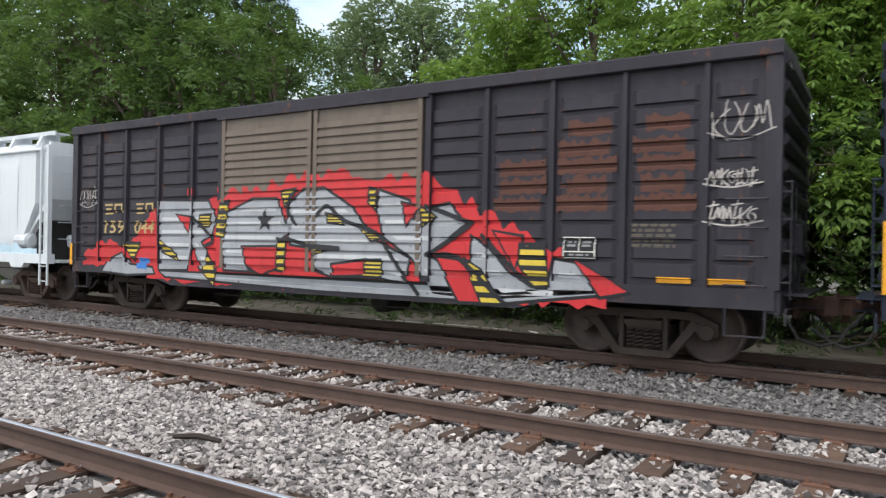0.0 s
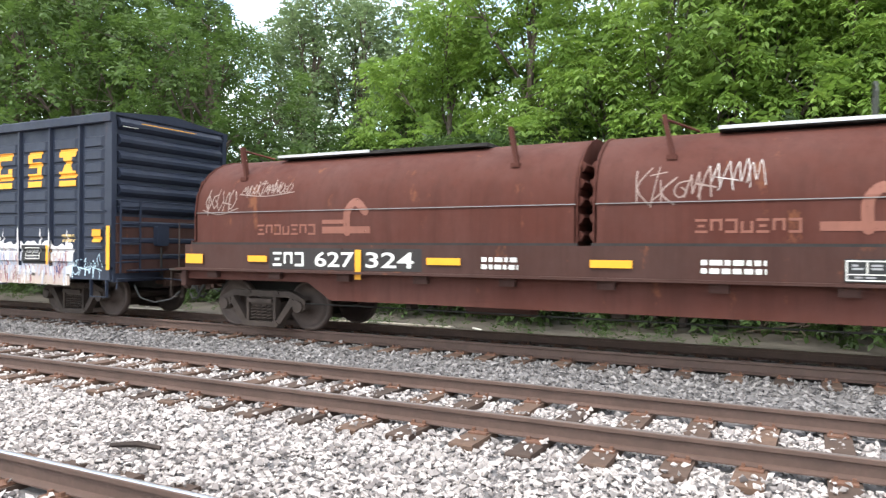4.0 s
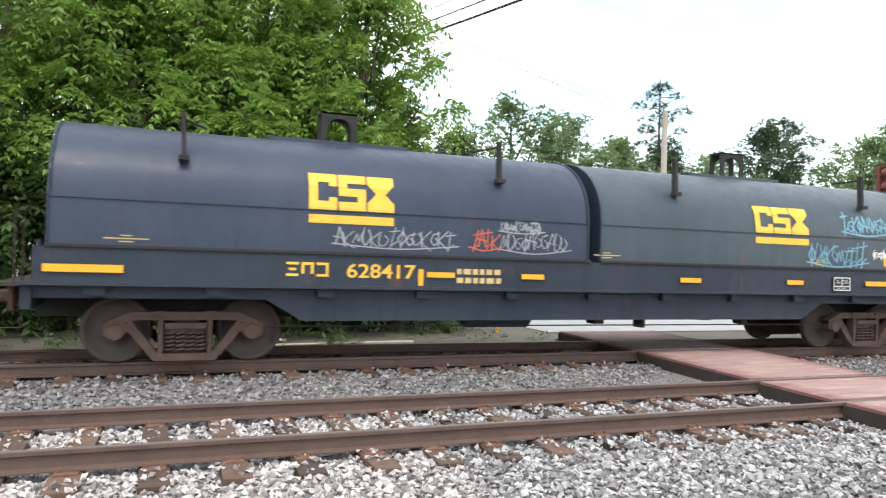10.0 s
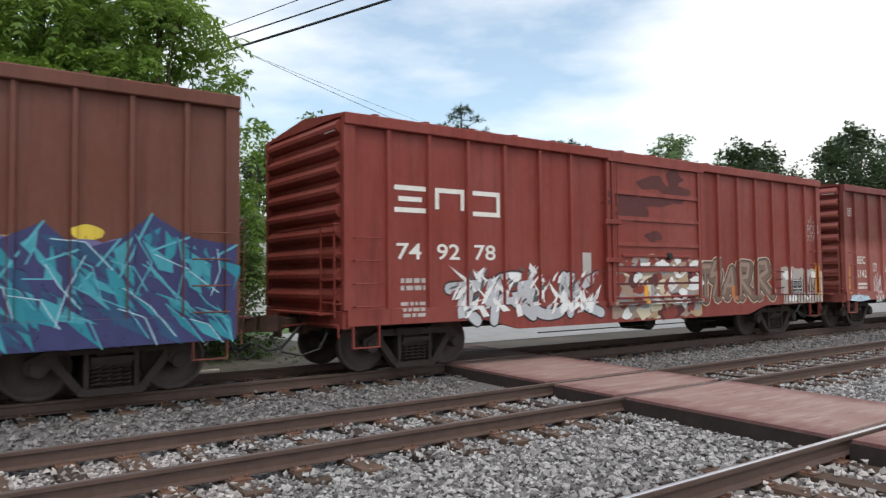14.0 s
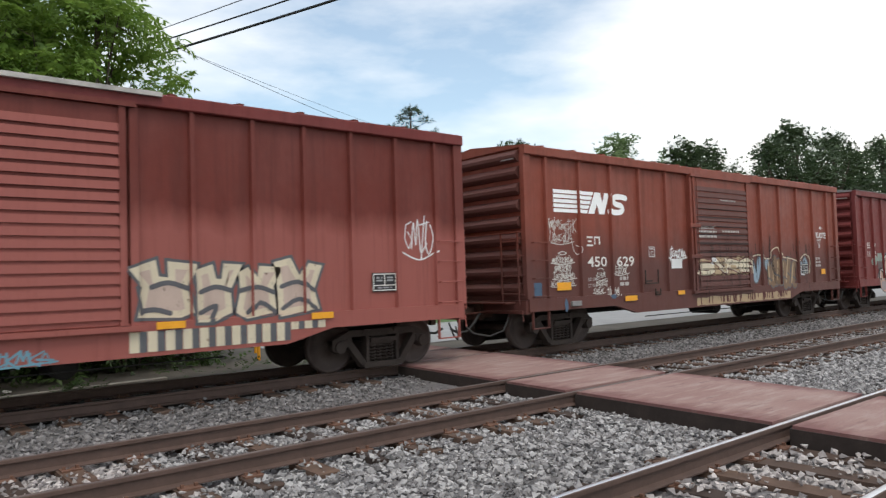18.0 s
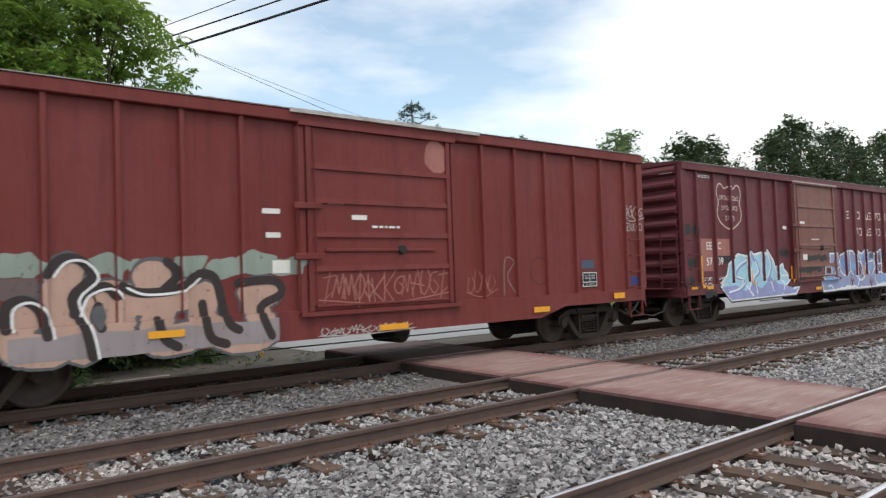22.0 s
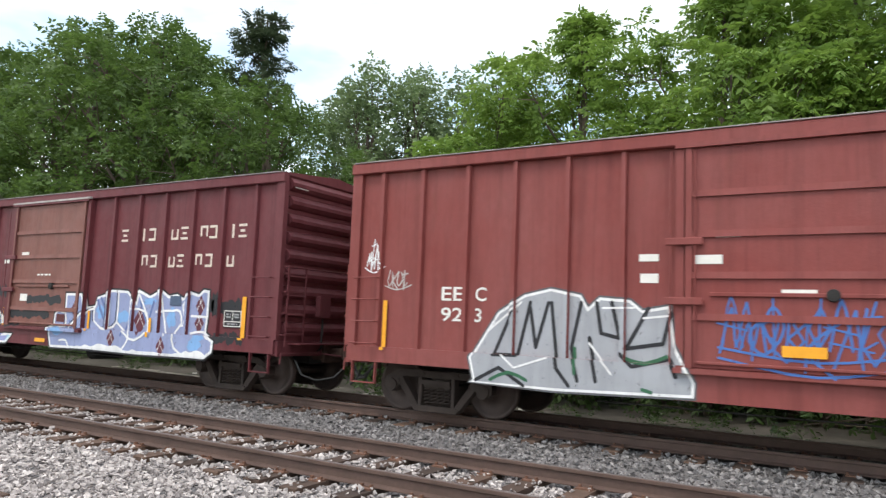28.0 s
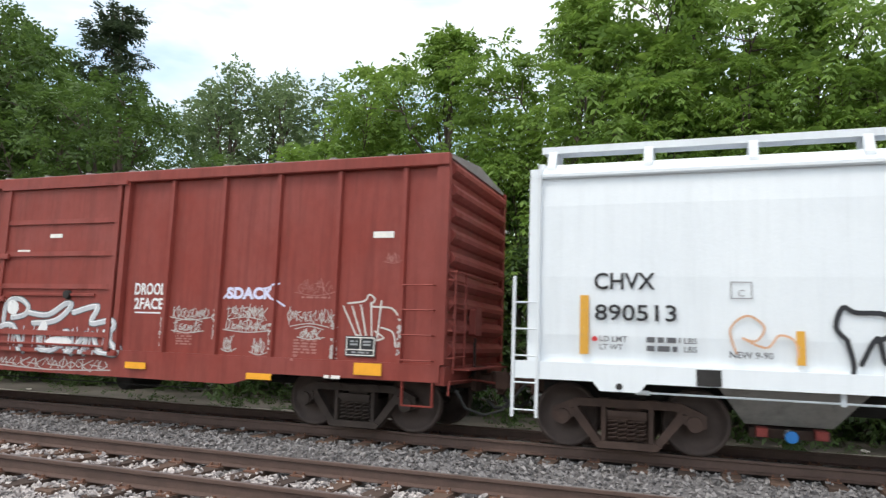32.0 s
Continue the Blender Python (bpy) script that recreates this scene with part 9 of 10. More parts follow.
decal(c14, "reporting_mark", words("EE", 1.88, 1.9, 0.22, 0.4) + words("C", 2.5, 1.9, 0.22), M_WHITE, 3, "white reporting marks")
decal(c14, "car_number", words("92", 1.88, 1.57, 0.22, 0.4) + words("3", 2.5, 1.57, 0.22), M_WHITE, 3, "white car number")
decal(c14, "stencil", [rect(5.08, 2.5, 5.35, 2.6), rect(5.1, 2.2, 5.35, 2.33), rect(5.85, 2.45, 6.2, 2.57), rect(6.9, 2.05, 7.3, 2.12)] + lines(14.1, 1.05, 14.45, 1.2, 2, 35), M_WHITE, 3)
scrawl(c14, 0.35, 0.65, 2.4, 2.8, 147, S_WHITE, 0.03, 4)
scrawl(c14, 0.8, 1.2, 2.1, 2.4, 148, S_CHALK, 0.03, 4)
scrawl(c14, 9.2, 12.0, 0.68, 0.85, 149, S_FADE, 0.05, 8)

# car 15
r = random.Random(15)
TEAL15 = spray("dull_teal", (0.22, 0.33, 0.31))
decal(c15, "spray_mural", [blob(x, z, rx_, rz_, r, 12, 0.12) for x, z, rx_, rz_ in [(2.38, 1.6, 0.29, 0.23), (2.8, 1.81, 0.23, 0.35), (3.04, 2.09, 0.12, 0.16), (3.9, 1.82, 0.21, 0.28), (4.43, 1.88, 0.4, 0.26), (4.71, 1.97, 0.13, 0.17), (5.24, 1.67, 0.29, 0.19), (1.92, 0.74, 0.29, 0.21), (2.02, 1.5, 0.1, 0.16), (5.62, 0.8, 0.19, 0.21)]], TEAL15, 1, "dull teal sprayed blobs")
piece(c15, [(2.15, 0.66), (2.13, 1.47), (2.59, 1.65), (2.7, 1.47), (2.88, 1.46), (3.04, 1.61), (3.48, 1.67), (3.77, 1.71), (4.0, 1.68), (4.12, 1.82), (4.68, 1.86), (4.78, 1.78), (4.93, 1.64), (5.17, 1.59), (5.49, 1.7), (5.56, 1.06), (5.66, 0.7), (4.96, 0.69), (3.32, 0.69)], [(-0.03, S_DGREY), (0.02, spray("worn_grey", (0.255, 0.24, 0.235)))], "grey block letters in spray paint", 2)
lined(c15, [[(2.59, 1.63), (2.66, 0.72)], [(3.03, 1.43), (3.09, 0.71)], [(3.45, 1.61), (3.49, 0.7)], [(4.0, 1.68), (4.0, 0.72)], [(4.18, 1.46), (4.19, 0.71)], [(4.49, 1.35), (4.51, 0.69)], [(4.72, 1.8), (4.78, 0.71)], [(5.17, 1.59), (5.19, 0.7)], [(5.49, 1.65), (5.54, 0.7)]], 0.045, S_DGREY, 5, 0)
lined(c15, [[(2.18, 0.67), (2.63, 0.83), (2.95, 0.7)], [(3.09, 0.68), (3.48, 0.86), (3.97, 0.72)], [(4.04, 0.7), (4.51, 0.87), (4.78, 0.7)], [(4.84, 0.68), (5.19, 0.86), (5.57, 0.7)], [(2.6, 1.45), (2.87, 1.52), (3.41, 1.61)], [(4.13, 1.49), (4.69, 1.5)], [(3.63, 1.16), (3.73, 1.22)]], 0.05, spray("soot", (0.06, 0.06, 0.065)), 6, 0)
lined(c15, [[(2.67, 1.45), (2.85, 1.4), (2.8, 0.96)], [(3.51, 1.56), (3.94, 1.59), (3.93, 1.0)], [(4.84, 1.64), (5.11, 1.56), (5.1, 0.88)]], 0.04, S_CHALK, 6, 0)
decal(c15, "spray_mural", [rect(4.2, 1.5, 4.75, 1.95)], S_FADE, 7, "faded red painted patch")
lined(c15, [[(5.07, 1.94), (5.47, 1.96), (5.49, 1.6), (5.1, 1.57), (5.07, 1.94)]], 0.05, spray("dusty_pink", (0.5, 0.34, 0.30)), 7, 0)
DOOR15 = [[(6.04, 1.53), (6.08, 1.87), (6.36, 1.97), (6.63, 1.83), (6.57, 1.67), (6.25, 1.61)], [(5.87, 1.02), (5.92, 1.39), (6.31, 1.46), (6.58, 1.0)], [(6.68, 1.71), (7.15, 1.68), (7.55, 1.89), (7.68, 1.84), (7.35, 1.58), (6.79, 1.52)], [(6.95, 1.37), (7.0, 1.12), (7.25, 1.03), (7.55, 1.14), (7.58, 1.39)], [(7.75, 1.73), (8.3, 1.85), (8.18, 1.55), (8.64, 1.61), (8.71, 1.47), (8.5, 1.37), (8.77, 1.14), (8.73, 1.02), (8.41, 1.08), (8.23, 1.36)], [(7.65, 1.39), (7.75, 1.0), (8.08, 1.36), (8.04, 1.01)]]
lined(c15, DOOR15, 0.125, S_DGREY, 1, 4)
lined(c15, DOOR15, 0.09, S_SILVER, 2, 4, label="silver outlined spray shapes on the door")
lined(c15, [[(x - 0.035, z + 0.03) for x, z in p] for p in DOOR15], 0.022, S_WHITE, 3, 4)
lined(c15, [[(x, r.uniform(1.3, 1.5)), (x + r.uniform(-0.01, 0.01), r.uniform(0.98, 1.2))] for x in [r.uniform(5.95, 8.7) for _ in range(30)]], 0.022, S_SILVER, 2, 0)
decal(c15, "spray_mural", [blob(7.5, 1.2, 0.32, 0.09, r), blob(6.25, 1.8, 0.15, 0.12, r), blob(7.05, 1.4, 0.12, 0.15, r)], S_WHITE, 4)
decal(c15, "spray_tag", words("DROOL", 9.01, 2.07, 0.21, 0.66, 0.03) + words("2FACE", 9.02, 1.82, 0.20, 0.63, 0.03) + [rect(9.05, 1.75, 9.6, 1.775)], S_WHITE, 2, "white block-letter tag")
LILAC15 = spray("white_lilac", (0.62, 0.62, 0.78))
decal(c15, "spray_tag", words("SDACK", 10.95, 2.02, 0.20, 0.92, 0.05), LILAC15, 2, "white and lilac block-letter tag")
lined(c15, [[(10.9, 2.03), (11.0, 2.14), (11.08, 2.06)], [(11.82, 2.06), (12.08, 1.92)], [(11.7, 2.2), (11.95, 2.28)]], 0.03, LILAC15, 3, 3)
for k, (a, b, z0, z1) in enumerate(((9.88, 10.6, 1.68, 1.88), (9.92, 10.45, 1.46, 1.60), (10.98, 11.75, 1.70, 1.90), (10.98, 11.80, 1.50, 1.66), (12.14, 12.98, 1.66, 1.88), (12.40, 12.75, 1.42, 1.56), (10.96, 11.12, 1.18, 1.38), (11.52, 11.75, 1.15, 1.36))):
    scrawl(c15, a, b, z0, z1, 155 + k, S_CHALK, 0.024)
lined(c15, [[(a, z), ((a + b) / 2, z + 0.05), (b, z)] for a, b, z in ((9.95, 10.5, 1.63), (11.0, 11.7, 1.68), (12.2, 12.9, 1.60), (12.3, 12.8, 1.56))], 0.016, S_CHALK, 3, 4)
decal(c15, "spray_tag", lines(9.98, 1.24, 10.3, 1.44, 5, 40) + lines(12.28, 1.18, 12.7, 1.40, 5, 41) + lines(12.28, 1.06, 12.36, 1.16, 2, 42), S_FADE, 2)
for x, za, zb in ((10.74, 1.36, 1.86), (11.84, 1.22, 1.62), (13.02, 1.10, 1.80), (9.66, 1.2, 1.7), (14.12, 1.2, 1.75)):
    decal(c15, "paint_chips", [blob(x + r.uniform(-0.035, 0.035), r.uniform(za, zb), r.uniform(0.01, 0.035), r.uniform(0.008, 0.025), r, 7, 0.4) for _ in range(26)], S_CHALK, 2, "chalk scuffs on a post")
scrawl(c15, 12.32, 12.95, 2.12, 2.34, 160, S_FADE, 0.014)
decal(c15, "spray_tag", lines(12.38, 2.05, 12.9, 2.08, 1, 43), S_FADE, 2)
lined(c15, [[(13.62 + dx, 1.46), (13.56 + dx * 1.9, 1.98 + 0.05 * math.sin(9 * dx))] for dx in (-0.22, -0.14, -0.06, 0.03, 0.12)] + [[(13.22, 1.98), (13.5, 2.02), (13.58, 2.12), (13.68, 2.04), (13.62, 1.94), (13.95, 1.92), (14.08, 1.80)], [(13.40, 1.50), (13.60, 1.42), (13.85, 1.46), (13.70, 1.56)], [(13.8, 1.62), (14.0, 1.55), (14.05, 1.34)]], 0.026, TAG11, 3, 4, label="fan of white spray strokes")
scrawl(c15, 0.75, 1.5, 3.0, 3.3, 161, S_WHITE, 0.03, 5)
scrawl(c15, 13.85, 14.05, 2.62, 2.75, 162, S_FADE, 0.014, 4)
scrawl(c15, 6.0, 8.6, 0.72, 0.9, 163, S_CHALK, 0.03, 8)
decal(c15, "reporting_mark", words("EE", 1.26, 2.13, 0.22, 0.4) + words("C", 1.92, 2.13, 0.22), M_WHITE, 3, "white reporting marks")
decal(c15, "car_number", words("88", 1.26, 1.77, 0.22, 0.4) + words("7", 1.92, 1.77, 0.22), M_WHITE, 3, "white car number")
reflectors(c15, [(0.90, 1.05, 1.35, 1.24), (2.93, 0.88, 3.35, 0.98), (5.1, 0.84, 5.55, 0.94), (9.02, 0.80, 9.47, 0.91), (11.5, 0.74, 11.97, 0.84), (13.42, 0.90, 13.88, 1.08)])
aci(c15, 13.25, 1.2, 0.45, 0.25)
decal(c15, "stencil", [rect(5.35, 2.95, 5.65, 3.03), rect(5.4, 2.6, 5.7, 2.68), rect(7.0, 3.1, 7.3, 3.17), rect(1.4, 2.9, 1.65, 2.97), rect(13.6, 3.0, 13.95, 3.1)] + lines(12.9, 0.82, 13.2, 0.87, 1, 36) + words("LD LMT", 1.26, 1.285, 0.08, 0.33) + words("LT WT", 1.26, 1.14, 0.08, 0.30) + lines(1.92, 1.14, 2.2, 1.365, 2, 38), M_WHITE, 3)

for c, x, z, m in ((c2, 3.62, 1.97, spray("stencil_yellow", (0.50, 0.36, 0.16))), (c10, 1.88, 1.71, M_WHITE), (c15, 3.20, 1.94, M_WHITE)):
    plate_c(c, x, z, m, 0.25)

# white hoppers
decal(c16, "reporting_mark", words("CHVX", 1.16, 2.22, 0.23, 0.8), M_BLACK, 2, "black reporting marks")
decal(c16, "car_number", words("890513", 1.17, 1.80, 0.22, 1.06), M_BLACK, 2, "black car number")
decal(c16, "reflector", [rect(0.97, 1.34, 1.09, 2.14), rect(3.64, 1.30, 3.74, 1.72), rect(6.4, 1.3, 6.5, 1.7), rect(9.2, 1.3, 9.3, 1.7)], spray("dull_orange", (0.62, 0.32, 0.04)), 2, "orange reflective strips")
decal(c16, "stencil", words("LD LMT", 1.24, 1.52, 0.075, 0.36) + words("LT WT", 1.24, 1.41, 0.075, 0.30) + words("LBS", 2.32, 1.52, 0.075, 0.16) + words("LBS", 2.32, 1.41, 0.075, 0.16) + lines(1.85, 1.41, 2.28, 1.595, 2, 50) + words("NEW 9-90", 2.87, 1.36, 0.085, 0.51), S_DGREY, 2)
decal(c16, "stencil", [rect(2.89, 2.11, 3.15, 2.125), rect(2.89, 2.32, 3.15, 2.335), rect(2.89, 2.11, 2.905, 2.335), rect(3.135, 2.11, 3.15, 2.335)] + words("C", 2.98, 2.14, 0.09), S_GREY, 2)
decal(c16, "spray_tag", stroke(smooth([(2.95, 1.42), (2.88, 1.72), (3.08, 1.90), (3.28, 1.76), (3.18, 1.58), (3.02, 1.62), (3.30, 1.50), (3.45, 1.66), (3.62, 1.60), (3.66, 1.40)], 5), 0.028), spray("pale_orange", (0.62, 0.36, 0.22)), 2, "loose orange scrawl")
lined(c16, [[(4.20, 1.62), (4.08, 1.78), (4.16, 2.02), (4.30, 1.96), (4.62, 1.94), (4.66, 1.72), (4.52, 1.62)], [(4.20, 1.60), (4.26, 1.30), (4.20, 1.05)], [(4.66, 1.72), (4.78, 1.94), (5.10, 2.0), (5.34, 1.80), (5.20, 1.58), (5.40, 1.30), (5.10, 1.08)],
            [(4.34, 1.34), (4.52, 1.66), (4.60, 1.36), (4.74, 1.62), (4.86, 1.30)], [(5.0, 1.40), (5.12, 1.62)]], 0.06, S_BLACK, 3, 4, label="black outlined spray letters")
decal(c16, "stencil", [rect(2.42, 1.04, 2.62, 1.19)], M_BLACK, 2)
decal(c16, "stencil", [blob(1.17, 1.55, 0.035, 0.035, r)], S_RED, 2)
decal(c0, "spray_mural", [ragged(12.5, 15.6, 1.22, [(12.5, 1.4), (14, 1.5), (15.6, 1.35)], r, 0.2, 0.08)], S_PALE, 2)


# ---- trees, verge, road and distance ----
def branch_points(rng, base, tip, bend, n=5):
    a, b = Vector(base), Vector(tip)
    mid = [Vector((rng.uniform(-bend, bend), rng.uniform(-bend, bend), rng.uniform(-bend, bend) * 0.4)) for _ in range(n)]
    return [a.lerp(b, k / (n - 1)) + (mid[k] if 0 < k < n - 1 else Vector()) for k in range(n)]


def fronds(centres, radii, count, size, rng, leaflets=7, droop=0.35, squash=0.8):
    """Compound leaves: a drooping row of paired leaflets, scattered towards the outside of each clump."""
    n = count
    which = rng.choice(len(centres), n, p=radii ** 2 / (radii ** 2).sum())
    d = rng.normal(0, 1, (n, 3))
    d /= np.linalg.norm(d, axis=1)[:, None]
    d[:, 2] = np.where(d[:, 2] < -0.25, -d[:, 2] * 0.8, d[:, 2])
    rad = radii[which] * rng.uniform(0.55, 1.10, n) ** 0.6
    pos = centres[which] + d * rad[:, None] * np.array([1, 1, squash])
    out = d + rng.normal(0, 0.45, (n, 3))
    out[:, 2] = out[:, 2] * 0.5 - droop * rng.uniform(0.0, 1.6, n)
    out /= np.linalg.norm(out, axis=1)[:, None]
    side = np.cross(out, np.array([0, 0, 1.0]) + rng.normal(0, 0.35, (n, 3)))
    side /= np.linalg.norm(side, axis=1)[:, None] + 1e-9
    up = np.cross(side, out)
    s = size * rng.uniform(0.6, 1.3, n)
    V, F = [], []
    pairs = max(1, (leaflets - 1) // 2)
    o = 0
    for k in range(leaflets):
        if k == leaflets - 1:
            f0, sgn = 0.86, 0.0
        else:
            f0, sgn = 0.18 + 0.68 * (k // 2) / pairs, 1.0 if k % 2 else -1.0
        ll = (0.42 if leaflets > 3 else 0.62) * (1 - 0.35 * abs(f0 - 0.45))
        root = pos + out * (s * f0)[:, None] - up * (s * 0.22 * f0 * f0)[:, None]
        dirv = out * (0.55 if sgn else 1.0) + side * sgn * 0.85 - up * 0.25
        dirv /= np.linalg.norm(dirv, axis=1)[:, None]
        wid = np.cross(dirv, up)
        wid /= np.linalg.norm(wid, axis=1)[:, None] + 1e-9
        L_ = (s * ll)[:, None]
        W_ = (s * (0.105 if leaflets > 5 else 0.15 if leaflets > 3 else 0.17))[:, None]
        quad = np.stack([root, root + dirv * L_ * 0.45 + wid * W_, root + dirv * L_ - up * L_ * 0.12, root + dirv * L_ * 0.45 - wid * W_], 1)
        V.append(quad)
    V = np.stack(V, 1).reshape(-1, 3)
    F = np.arange(len(V)).reshape(-1, 4)
    return V, F


def sprays(points, axes, per, size, rng, leaflets=9, sag=0.45, width=0.20):
    """Rosettes of pinnate leaves at branch tips: arching midribs with rows of pointed leaflets."""
    n = len(points) * per
    base = np.repeat(points, per, 0) + rng.normal(0, 0.07, (n, 3))
    ax = np.repeat(axes, per, 0)
    out = ax * rng.uniform(0.15, 1.1, (n, 1)) + rng.normal(0, 0.62, (n, 3))
    out[:, 2] += 0.15
    out /= np.linalg.norm(out, axis=1)[:, None]
    side = np.cross(out, np.array([0, 0, 1.0]) + rng.normal(0, 0.25, (n, 3)))
    side /= np.linalg.norm(side, axis=1)[:, None] + 1e-9
    up = np.cross(side, out)
    s = size * rng.uniform(0.6, 1.25, n)[:, None]
    quads = []
    pairs = (leaflets - 1) // 2
    for k in range(leaflets):
        last = k == leaflets - 1
        f = 1.0 if last else 0.22 + 0.74 * (k // 2) / max(1, pairs - 1)
        sgn = 0.0 if last else (1.0 if k % 2 else -1.0)
        root = base + out * s * f
        root[:, 2] -= (s[:, 0] * sag) * f * f
        d = out * (0.45 if sgn else 1.0) + side * sgn - up * 0.12
        d[:, 2] -= sag * (0.55 + f)
        d += rng.normal(0, 0.10, (n, 3))
        d /= np.linalg.norm(d, axis=1)[:, None]
        w = np.cross(d, up)
        w /= np.linalg.norm(w, axis=1)[:, None] + 1e-9
        ln = s * 0.36 * (1.15 - 0.5 * abs(f - 0.5))
        wd = ln * width
        quads.append(np.stack([root, root + d * ln * 0.4 + w * wd, root + d * ln, root + d * ln * 0.4 - w * wd], 1))
    V = np.stack(quads, 1).reshape(-1, 3)
    return V, np.arange(len(V)).reshape(-1, 4)


def broadleaf(name, label, height, spread, seed, mat, lobes=14, tips=230, per=9, size=0.6, leaflets=9, trunk_r=0.16, low=0.2, sag=0.45, lobe=0.40, slim=False, width=0.20):
    """Trunk, limbs to uneven lobes, twigs to the tips of each lobe, and a rosette of leaves on every tip."""
    rng, r2 = np.random.default_rng(seed), random.Random(seed)
    tree = tagged(new(name), label, "tree" if height > 5 else "shrub", group="trees behind the line")
    g = Geo()
    top = Vector((r2.uniform(-0.3, 0.3), r2.uniform(-0.3, 0.3), height * 0.88))
    tp = branch_points(r2, (0, 0, -0.5), top, 0.22, 6)
    g.tube(tp, [trunk_r * (1.15 - 0.98 * k / 5) for k in range(6)], 8)
    pts, axs = [], []
    share = [0.6 + r2.random() for _ in range(lobes)]
    for k in range(lobes):
        h = low + (0.97 - low) * (k + 0.5) / lobes
        w = spread * math.sin(math.pi * min(1.0, 0.22 + 0.74 * h)) ** (0.7 if not slim else 1.3)
        a = k * 2.4 + r2.uniform(-0.6, 0.6)
        rr = w * r2.uniform(0.35, 0.80) * (0.35 if h > 0.9 else 1.0)
        c = Vector((rr * math.cos(a), rr * math.sin(a), height * h * 0.96))
        rad = spread * lobe * r2.uniform(0.65, 1.2) * (0.62 if h > 0.86 else 1.0)
        t0 = tp[0].lerp(top, max(0.10, min(0.94, h - 0.17)))
        limb = branch_points(r2, t0, c, 0.2, 4)
        g.tube(limb, [trunk_r * 0.42 * (1 - 0.24 * j) * (1.2 - 0.6 * h) for j in range(4)], 5)
        m = max(4, int(tips * share[k] / sum(share)))
        for q in range(m):
            d = Vector((r2.gauss(0, 1), r2.gauss(0, 1), r2.gauss(0.25, 0.8)))
            d.normalize()
            p = c + Vector((d.x, d.y, d.z * (0.72 if not slim else 1.5))) * rad * r2.uniform(0.35, 1.12)
            pts.append(p)
            axs.append(d)
            if q % 4 == 0:
                g.tube([tuple(limb[2].lerp(c, r2.random())), tuple(p)], [0.022, 0.007], 3)
    part("trunk", g, M_BARK, tree, "grey-brown trunk and limbs")
    V, F = sprays(np.array(pts), np.array(axs), per, size, rng, leaflets, sag, width)
    part("crown", numpy_mesh("crown", V, F, mat), None, tree, "leafy crown with uneven outline")
    return tree


def conifer(name, label, height, spread, seed, flat=False):
    rng, r2 = np.random.default_rng(seed), random.Random(seed)
    tree = tagged(new(name), label, "tree", group="trees behind the line")
    g = Geo().tube([(0, 0, -0.5), (0.1, 0, height * 0.5), (0, 0.1, height)], [0.22, 0.15, 0.03], 8)
    cs, rs = [], []
    for k in range(46):
        h = 0.35 + 0.63 * (k + 0.5) / 46
        a = k * 2.4
        w = spread * (1.1 - h) * r2.uniform(0.5, 1.25)
        if flat:
            w = spread * r2.uniform(0.15, 1.0) * (1.0 if h < 0.93 else 0.45)
        c = Vector((w * math.cos(a), w * math.sin(a), height * h + r2.uniform(-0.2, 0.3)))
        g.tube([(0, 0, height * h - 0.2), tuple(c)], [0.05, 0.02], 4)
        cs.append(c)
        rs.append(spread * r2.uniform(0.10, 0.2) * (1.25 if flat else 1.0))
    part("trunk", g, M_BARK, tree, "dark trunk and branches")
    V, F = fronds(np.array(cs), np.array(rs), 2600, spread * 0.14, rng, 7, 0.1, 0.6)
    part("crown", numpy_mesh("crown", V, F, M_NEEDLE), None, tree, "sparse dark needle crown")
    return tree


T_BIG = broadleaf("tree", "tall broadleaf tree with long drooping compound leaves", 11.5, 3.3, 11, M_LEAF, 17, 320, 10, 0.54, 9, 0.2)
T_MID = broadleaf("tree", "green tree with feathery compound leaves and an open crown", 9.6, 2.5, 12, M_LEAF, 13, 240, 10, 0.54, 7, 0.14, 0.22, 0.5)
T_DEEP = broadleaf("tree", "dense rounded green tree behind the railway", 10.0, 4.0, 13, M_LEAF_DARK, 24, 430, 9, 0.46, 7, 0.24, 0.15, 0.3, 0.36, width=0.24)
T_GREY = broadleaf("tree", "pale grey-green tree with upright tops standing further back", 11.0, 2.4, 14, M_LEAF_GREY, 15, 200, 9, 0.48, 5, 0.18, 0.2, 0.2, 0.42, True, 0.3)
T_BUSH = broadleaf("shrub", "dark green shrub at the edge of the trees, its leaf colour darkened for shade", 3.6, 1.9, 15, M_LEAF_LOW, 11, 130, 9, 0.40, 7, 0.06, 0.05, 0.4, 0.45)
T_FAR = broadleaf("tree", "distant dark green tree with an uneven rounded crown beyond the road", 11.0, 3.9, 16, M_LEAF_FAR, 26, 330, 11, 0.62, 5, 0.25, 0.12, 0.2, 0.34, width=0.3)
T_FAR_PALE = broadleaf("tree", "distant pale green tree beyond the road", 9.0, 4.4, 17, M_LEAF_GREY, 26, 310, 11, 0.56, 5, 0.22, 0.12, 0.2, 0.34, width=0.3)
T_CONIF = conifer("conifer", "dark sparse conifer rising above the trees", 14.0, 3.0, 18)
T_PINE = conifer("pine", "dark flat-topped pine standing behind the utility pole", 18.4, 2.6, 19, True)


def plant(proto, rows):
    for k, (x, y, s, turn) in enumerate(rows):
        m = pose(x, y, -0.42, 0, 0, turn)
        if k == 0:
            proto.matrix_basis = m
            proto.scale = (s, s, s)
        else:
            t = copy_thing(proto, m)
            t.scale = (s, s, s)


